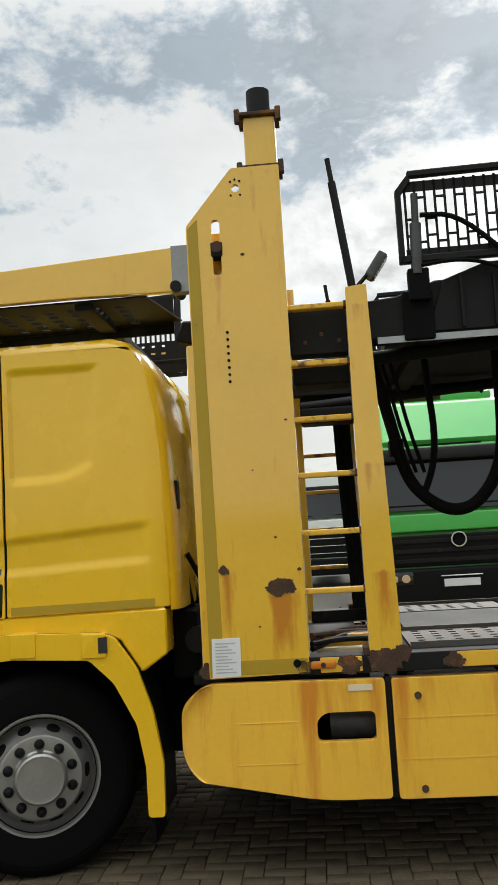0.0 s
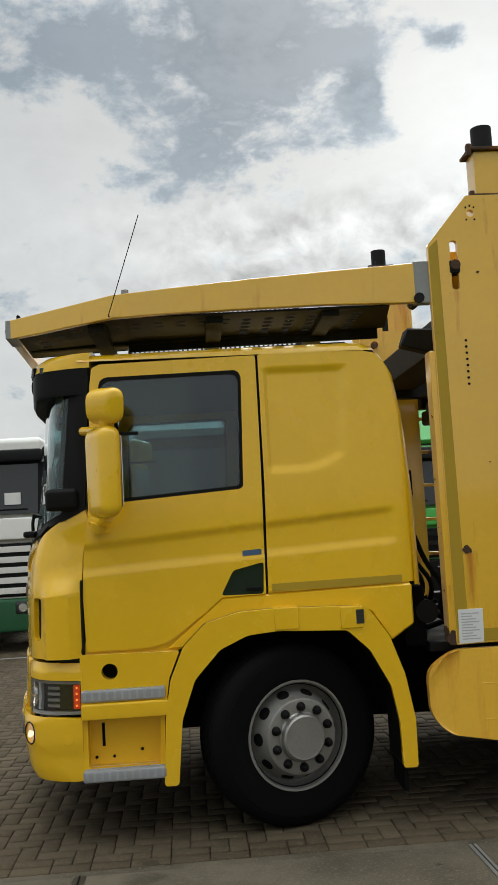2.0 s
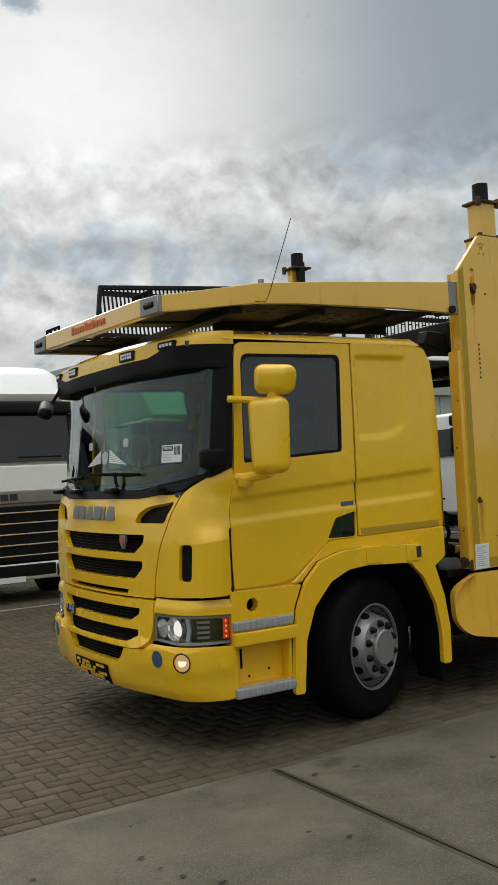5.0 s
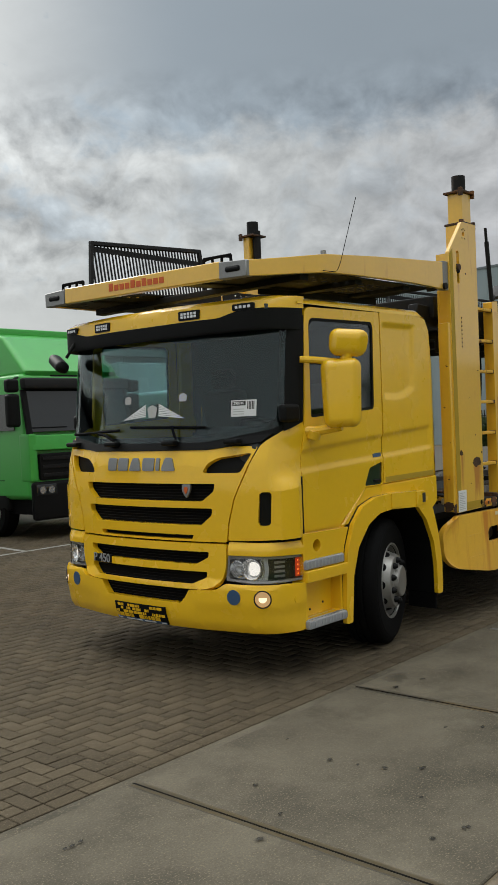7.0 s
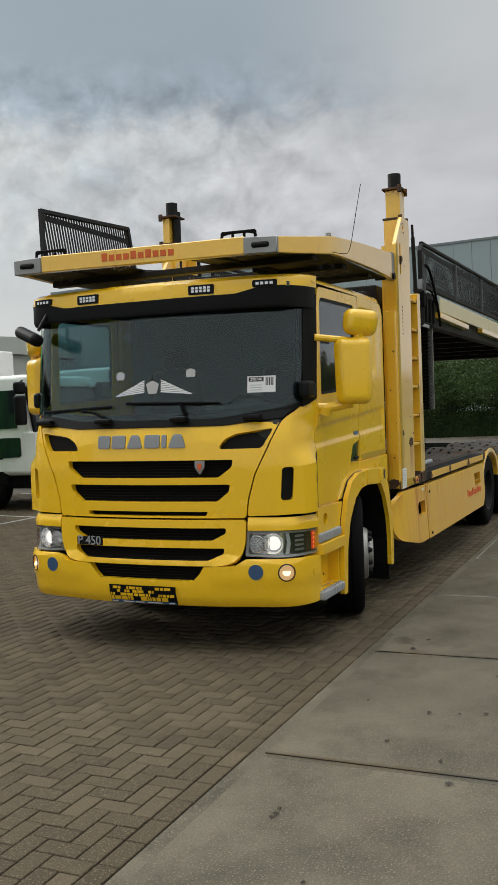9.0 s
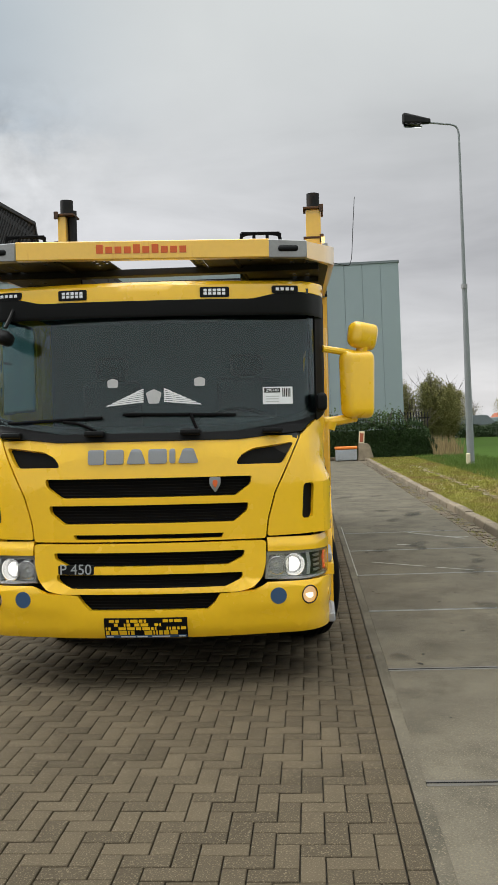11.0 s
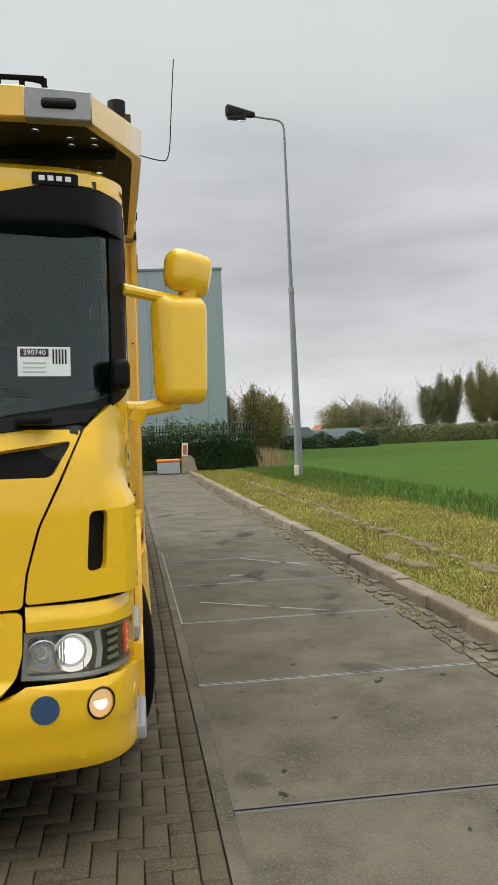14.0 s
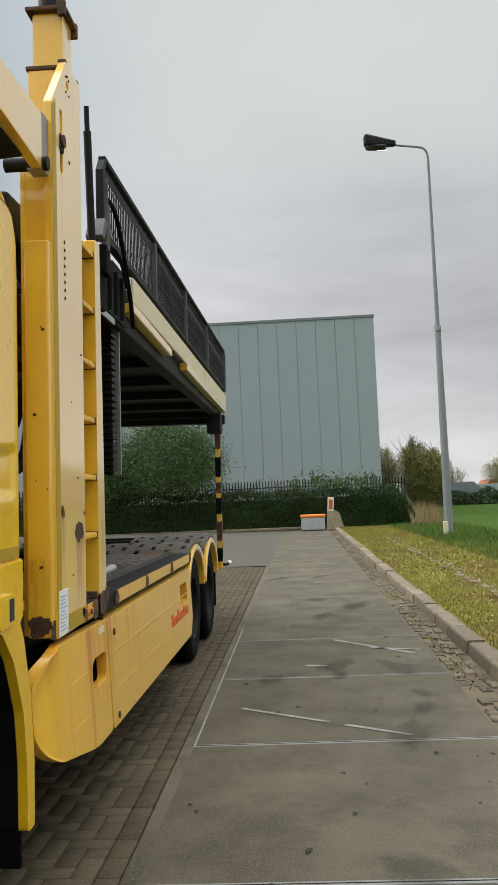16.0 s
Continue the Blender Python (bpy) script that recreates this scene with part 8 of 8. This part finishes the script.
# far trees and hedgerow beyond the field
def field_tree(at, height, spread, leaf_mat, leaves, seed, upright, name="field_tree", label="", group="trees along the field"):
    """A far tree: several rising boughs, each with its own uneven veil of leaves almost to the ground."""
    rs = np.random.default_rng(seed)
    t = thing(name, label or ("distant bare tree with fine grey twigs" if leaves < 4000 else "distant spring tree with thin yellow-green leaves"), "tree", at, group)
    bm = limbs(height, spread, 22, seed, 0.13)
    cloud = []
    for k in range(9):
        a, d = rs.uniform(0, 2 * math.pi), spread * rs.uniform(0.1, 0.85)
        top = height * (1.0 - 0.35 * (d / spread) ** 2) * rs.uniform(0.84, 1.04)
        foot = Vector((0.04, 0.03, height * rs.uniform(0.05, 0.3)))
        head = Vector((d * math.cos(a), d * math.sin(a), top))
        mid = foot.lerp(head, 0.5) + Vector((math.cos(a), math.sin(a), 0)) * spread * (0.08 if upright else 0.22)
        tube(bm, [foot, mid, head], 0.035, 4)
        for _ in range(14):   # twigs
            u = rs.uniform(0.3, 1.0)
            p = foot.lerp(mid, u * 2) if u < 0.5 else mid.lerp(head, u * 2 - 1)
            q = p + Vector((rs.normal() * spread * 0.22, rs.normal() * spread * 0.22, height * rs.uniform(0.03, 0.14)))
            cyl(bm, p, q, 0.018, 0.006, seg=3)
        n = leaves // 9
        u = rs.uniform(0, 1, n)
        axis = np.where(u[:, None] < 0.5, np.array(foot) + (np.array(mid) - np.array(foot)) * u[:, None] * 2, np.array(mid) + (np.array(head) - np.array(mid)) * (u[:, None] * 2 - 1))
        girth = spread * (0.16 if upright else 0.25) * (0.5 + 1.1 * np.sin(math.pi * np.clip(u, 0.08, 0.97)) ** 0.7)
        knots = rs.normal(size=(46, 3))[rs.integers(0, 46, n)] * 0.62 + rs.normal(size=(n, 3)) * 0.26
        cloud.append(axis + knots * girth[:, None])
    part("trunk", bm, BARK, t)
    pts = np.concatenate(cloud)
    pts[:, 2] = np.abs(pts[:, 2])
    v, f = leaf_cloud(pts, 0.065)
    raw_mesh("crown", v, f, leaf_mat, t)


# place, height, spread, leaves, upright habit
spec = [(95, -18.6, 5.0, 2.3, 9000, 0), (97, -21.2, 5.5, 2.5, 12000, 0), (93, -23.0, 4.3, 2.2, 9000, 0), (98, -25.5, 6.2, 2.4, 2500, 0), (95, -30.0, 7.0, 2.4, 14000, 1), (97, -33.0, 8.4, 2.4, 20000, 1), (94, -36.0, 8.9, 2.6, 20000, 1), (98, -39.5, 8.6, 2.6, 18000, 1),
        (95, -44, 9.2, 2.6, 18000, 1), (98, -49, 8.0, 2.8, 15000, 0), (95, -55, 8.4, 2.8, 15000, 0), (98, -62, 8.0, 3.0, 12000, 0), (101, -27.6, 4.6, 2.3, 3000, 0), (103, -35.0, 7.6, 2.4, 16000, 1), (102, -41.6, 7.4, 2.4, 15000, 1), (104, -46.5, 8.2, 2.5, 15000, 1),
        (101, -52.0, 7.2, 2.6, 12000, 0), (103, -58.5, 7.6, 2.8, 12000, 0), (110, -13.0, 4.6, 2.2, 2200, 0), (112, -15.8, 4.4, 2.1, 2200, 0)]
for i, (x, y, h, r, leaves, upright) in enumerate(spec):
    field_tree((x, y, 0), h, r, FAR_LEAF if i % 3 else WILLOW, int(leaves * (1.9 if leaves > 4000 else 1)), 20 + i, upright)
for x, y, h, r, k in ((75, -6.3, 6.0, 2.3, 5), (80, -3.5, 5.7, 2.2, 15), (78, -8.3, 5.2, 1.8, 25)):
    field_tree((x, y, 0), h, r, WILLOW, 42000, k, False, "willow_tree", "yellow-green spring tree beside the warehouse", "")
N = 70000
yy = rng.uniform(-75, -16.5, N)
pts = np.stack([92 + rng.normal(size=N) * 0.5, yy, rng.uniform(0, 1, N) * (2.0 + 0.8 * np.array([noise.noise((y * 0.35, 2, 5)) for y in yy]))], 1)
v, f = leaf_cloud(pts, 0.10)
tagged(raw_mesh("hedgerow", v, f, FAR_LEAF), "low bushy hedgerow at the far field edge", "hedgerow", "", "stuff")
N = 14000
yy = rng.uniform(-20, -7, N)
pts = np.stack([83 + rng.normal(size=N) * 0.5, yy, rng.uniform(0, 1, N) * (1.35 + 0.8 * np.array([noise.noise((y * 0.6, 5, 5)) for y in yy]))], 1)
v, f = leaf_cloud(pts, 0.09)
tagged(raw_mesh("hedgerow", v, f, HEDGE), "low dark hedgerow before the distant houses", "hedgerow", "", "stuff")

# grass on the verge, taller tufts along the field, daisies
def blades(n, u0, u1, v0, v1, hlo, hhi, width, z):
    u, w = rng.uniform(u0, u1, n), rng.uniform(v0, v1, n)
    base = np.array([EDGE @ Vector((a, b, z)) for a, b in zip(u, w)])
    h = rng.uniform(hlo, hhi, n)[:, None]
    ang = rng.uniform(0, 2 * math.pi, n)
    side_v = np.stack([np.cos(ang), np.sin(ang), np.zeros(n)], 1) * width
    tip = base + np.stack([rng.normal(size=n) * 0.4, rng.normal(size=n) * 0.4, np.ones(n)], 1) * h
    return np.stack([base - side_v, base + side_v, tip], axis=1).reshape(-1, 3)


v = np.concatenate([blades(60000, -1, 14, -5.6, -2.5, 0.015, 0.04, 0.006, 0.105), blades(30000, 14, 38, -5.6, -2.5, 0.02, 0.05, 0.014, 0.105), blades(1500, 0, 20, -2.52, -2.44, 0.02, 0.05, 0.005, 0.105)])
tagged(raw_mesh("grass", v, np.arange(len(v)).reshape(-1, 3), GRASS), "short mown verge grass with dry patches", "grass", "", "stuff")
v = np.concatenate([blades(11000, -1, 38, -7.4, -5.3, 0.07, 0.24, 0.012, 0.06), blades(5000, 16, 38, -5.5, -4.6, 0.06, 0.16, 0.010, 0.09), blades(2500, 24, 30, -5.9, -4.9, 0.1, 0.28, 0.012, 0.08)])
tagged(raw_mesh("tall_grass", v, np.arange(len(v)).reshape(-1, 3), TALL_GRASS), "taller lush green tufts along the field", "grass", "", "stuff")
n = 340
u, w = rng.uniform(0, 30, n), rng.uniform(-5.2, -2.7, n)
c = np.array([EDGE @ Vector((a, b, 0.15)) for a, b in zip(u, w)])
hexa = np.stack([np.array([math.cos(k * math.pi / 3) * 0.010, math.sin(k * math.pi / 3) * 0.010, 0.004 * (k % 2)]) for k in range(6)])
v = (c[:, None, :] + hexa[None]).reshape(-1, 3)
tagged(raw_mesh("daisies", v, np.arange(n * 6).reshape(-1, 6), DAISY), "scattered white daisies in the verge grass", "flowers", "", "stuff")
# bare trodden patches in the verge
rut = thing("trodden_strip", "bare trodden strip in the verge grass", "rut", kind="structure")
for k in range(46):
    u = k * 0.62 + random.uniform(-0.2, 0.2)
    q = pv(u, -3.35 + 0.12 * noise.noise((u * 0.4, 1, 7)) - u * 0.008 + random.gauss(0, 0.04))
    o = sheet([(-1, -1, 0), (1, -1, 0), (1, 1, 0), (-1, 1, 0)], [(0, 1, 2, 3)], "bare_patch", TRODDEN, rut)
    o.matrix_basis = pose(q.x, q.y, 0.122 + 0.0002 * k, 0, 0, random.uniform(-8, 8)) @ Matrix.Diagonal((random.uniform(0.5, 0.9), random.uniform(0.18, 0.32) * (2.4 if u < 4 else 1), 1, 1))
for k, (x, y, rx, ry) in enumerate(((3.75, 1.58, 0.95, 0.26), (3.05, 1.50, 0.75, 0.30))):   # worn to dry earth beside the kerb
    o = sheet([(-1, -1, 0), (1, -1, 0), (1, 1, 0), (-1, 1, 0)], [(0, 1, 2, 3)], "bare_patch", TRODDEN, rut)
    o.matrix_basis = pose(x, y, 0.134 + 0.0003 * k, 0, 0, 8 * (k - 1)) @ Matrix.Diagonal((rx, ry, 1, 1))


# ---- paving bricks ----
BL, BW, GAP = 0.21, 0.105, 0.006


def brick_geo(lx, ly):
    """Top, chamfers and sides of one paving brick, centred, top at z 0."""
    a, b, c = lx / 2 - GAP / 2, ly / 2 - GAP / 2, 0.0035
    v = [(-a, -b, -0.03), (a, -b, -0.03), (a, b, -0.03), (-a, b, -0.03), (-a, -b, -c), (a, -b, -c), (a, b, -c), (-a, b, -c),
         (-a + c, -b + c, 0), (a - c, -b + c, 0), (a - c, b - c, 0), (-a + c, b - c, 0)]
    f = [(8, 9, 10, 11)] + [(4 + k, 4 + (k + 1) % 4, 8 + (k + 1) % 4, 8 + k) for k in range(4)] + [(k, (k + 1) % 4, 4 + (k + 1) % 4, 4 + k) for k in range(4)]
    return np.array(v, dtype=float), np.array(f)


paving = thing("brick_paving", "grey-brown herringbone brick paving of the yard", "paving", kind="structure")
along_v, faces = brick_geo(BL, BW)
across_v, _ = brick_geo(BW, BL)
half_v, _ = brick_geo(BW, BW)
shapes = (along_v, across_v, half_v)
places = []
U0, U1, V0 = -9.2, 18.6, 0.165
nx, ny = int((U1 - U0) / BW), int(11.6 / BW)
for i in range(nx):
    for j in range(ny):
        d = (i - j) % 4
        if d == 0:
            places.append((U0 + (i + 1) * BW, V0 + (j + 0.5) * BW, 0))
        elif d == 3:
            places.append((U0 + (i + 0.5) * BW, V0 + (j + 1) * BW, 1))
        elif d == 2 and j == 0:   # half bricks close the border
            places.append((U0 + (i + 0.5) * BW, V0 + 0.5 * BW, 2))
for k in range(int((U1 - U0) / BL)):
    places.append((U0 + (k + 0.5) * BL, 0.110, 0))
near = lambda u, v: -3.9 < u < -2.0 and v < 3.4
vs, fs, count, singles = [], [], 0, []
single = {}
for u, v, turn in places:
    if near(u, v) and len(singles) < 300:
        singles.append((u, v, turn))
        continue
    q = pv(u, v)
    base = shapes[turn] + [0, 0, random.gauss(0, 0.0007)]
    tilt = random.gauss(0, 0.0022)
    pts = base.copy()
    pts[:, 2] += pts[:, 0] * tilt
    pts += [q.x, q.y, yard_z(q.y)]
    vs.append(pts)
    fs.append(faces + count)
    count += 12
tagged(raw_mesh("bricks", np.concatenate(vs), np.concatenate(fs), PAVER, paving), kind="stuff")
for turn, g in enumerate(shapes):
    me = bpy.data.meshes.new("brick")
    me.from_pydata([tuple(p) for p in g], [], [tuple(int(i) for i in q) for q in faces])
    me.materials.append(PAVER_ONE)
    single[turn] = me
for u, v, turn in singles:
    q = pv(u, v)
    o = new("brick", single[turn])
    o.parent = paving
    o.matrix_basis = pose(q.x, q.y, yard_z(q.y) + random.gauss(0, 0.0007), 0, random.gauss(0, 0.14), 0.42)

# cobbles of the gutter
gut = thing("gutter", "mossy gutter of small uneven stones", "gutter", kind="structure")
sv, _ = brick_geo(0.16, 0.09)
me = bpy.data.meshes.new("gutter_stone")
me.from_pydata([tuple(p) for p in sv], [], [tuple(int(i) for i in q) for q in faces])
me.materials.append(GUTTER)
more_v, more_f, count = [], [], 0
for r in range(3):
    for k in range(240):
        u = -3.5 + k * 0.165 + 0.08 * (r % 2)
        v = -2.03 - r * 0.098
        bed = noise.noise((u * 0.9, r * 0.6, 4.0))   # stones lost under soil in places
        if random.random() < 0.07 + 0.35 * max(0.0, bed):
            continue
        q = pv(u + random.gauss(0, 0.012), v + random.gauss(0, 0.008))
        if k < 95:
            o = new("gutter_stone", me)
            o.parent = gut
            o.matrix_basis = pose(q.x, q.y, random.gauss(0.000, 0.004), random.gauss(0, 1.8), random.gauss(0, 1.8), random.gauss(0.4, 4))
        else:
            more_v.append(sv + [q.x, q.y, random.gauss(0.002, 0.004)])
            more_f.append(faces + count)
            count += 12
tagged(raw_mesh("gutter_stones", np.concatenate(more_v), np.concatenate(more_f), GUTTER, gut), kind="stuff")
n = 2600
u, w = rng.uniform(-2, 25, n), -2.0 - np.abs(rng.normal(size=n)) * 0.12
base = np.array([EDGE @ Vector((a, b, -0.004)) for a, b in zip(u, w)])
keep = np.array([noise.noise((a * 0.7, 3.0, 9.0)) > 0.02 for a in u])
base = base[keep]
n = len(base)
ang = rng.uniform(0, 6.28, n)
sd = np.stack([np.cos(ang), np.sin(ang), np.zeros(n)], 1) * 0.006
tip = base + np.stack([rng.normal(size=n) * 0.015, rng.normal(size=n) * 0.015, rng.uniform(0.01, 0.04, n)], 1)
tagged(raw_mesh("moss", np.stack([base - sd, base + sd, tip], 1).reshape(-1, 3), np.arange(n * 3).reshape(-1, 3), GRASS), "moss and weeds in the gutter", "moss", "", "stuff")
# dead leaves lying in the gutter
n = 1500
u, w = rng.uniform(-2, 30, n), -1.99 - np.abs(rng.normal(size=n)) * 0.14
keep = (np.array([noise.noise((a * 0.9, b * 5.0, 2.0)) for a, b in zip(u, w)]) > -0.05) & (w > -2.26)
pts = np.array([EDGE @ Vector((a, b, rng.uniform(0.004, 0.016))) for a, b in zip(u[keep], w[keep])])
v, f = leaf_cloud(pts, 0.013, 0.8)
tagged(raw_mesh("leaf_litter", v, f, LITTER), "dead brown leaves lying in the gutter", "leaf litter", "", "stuff")
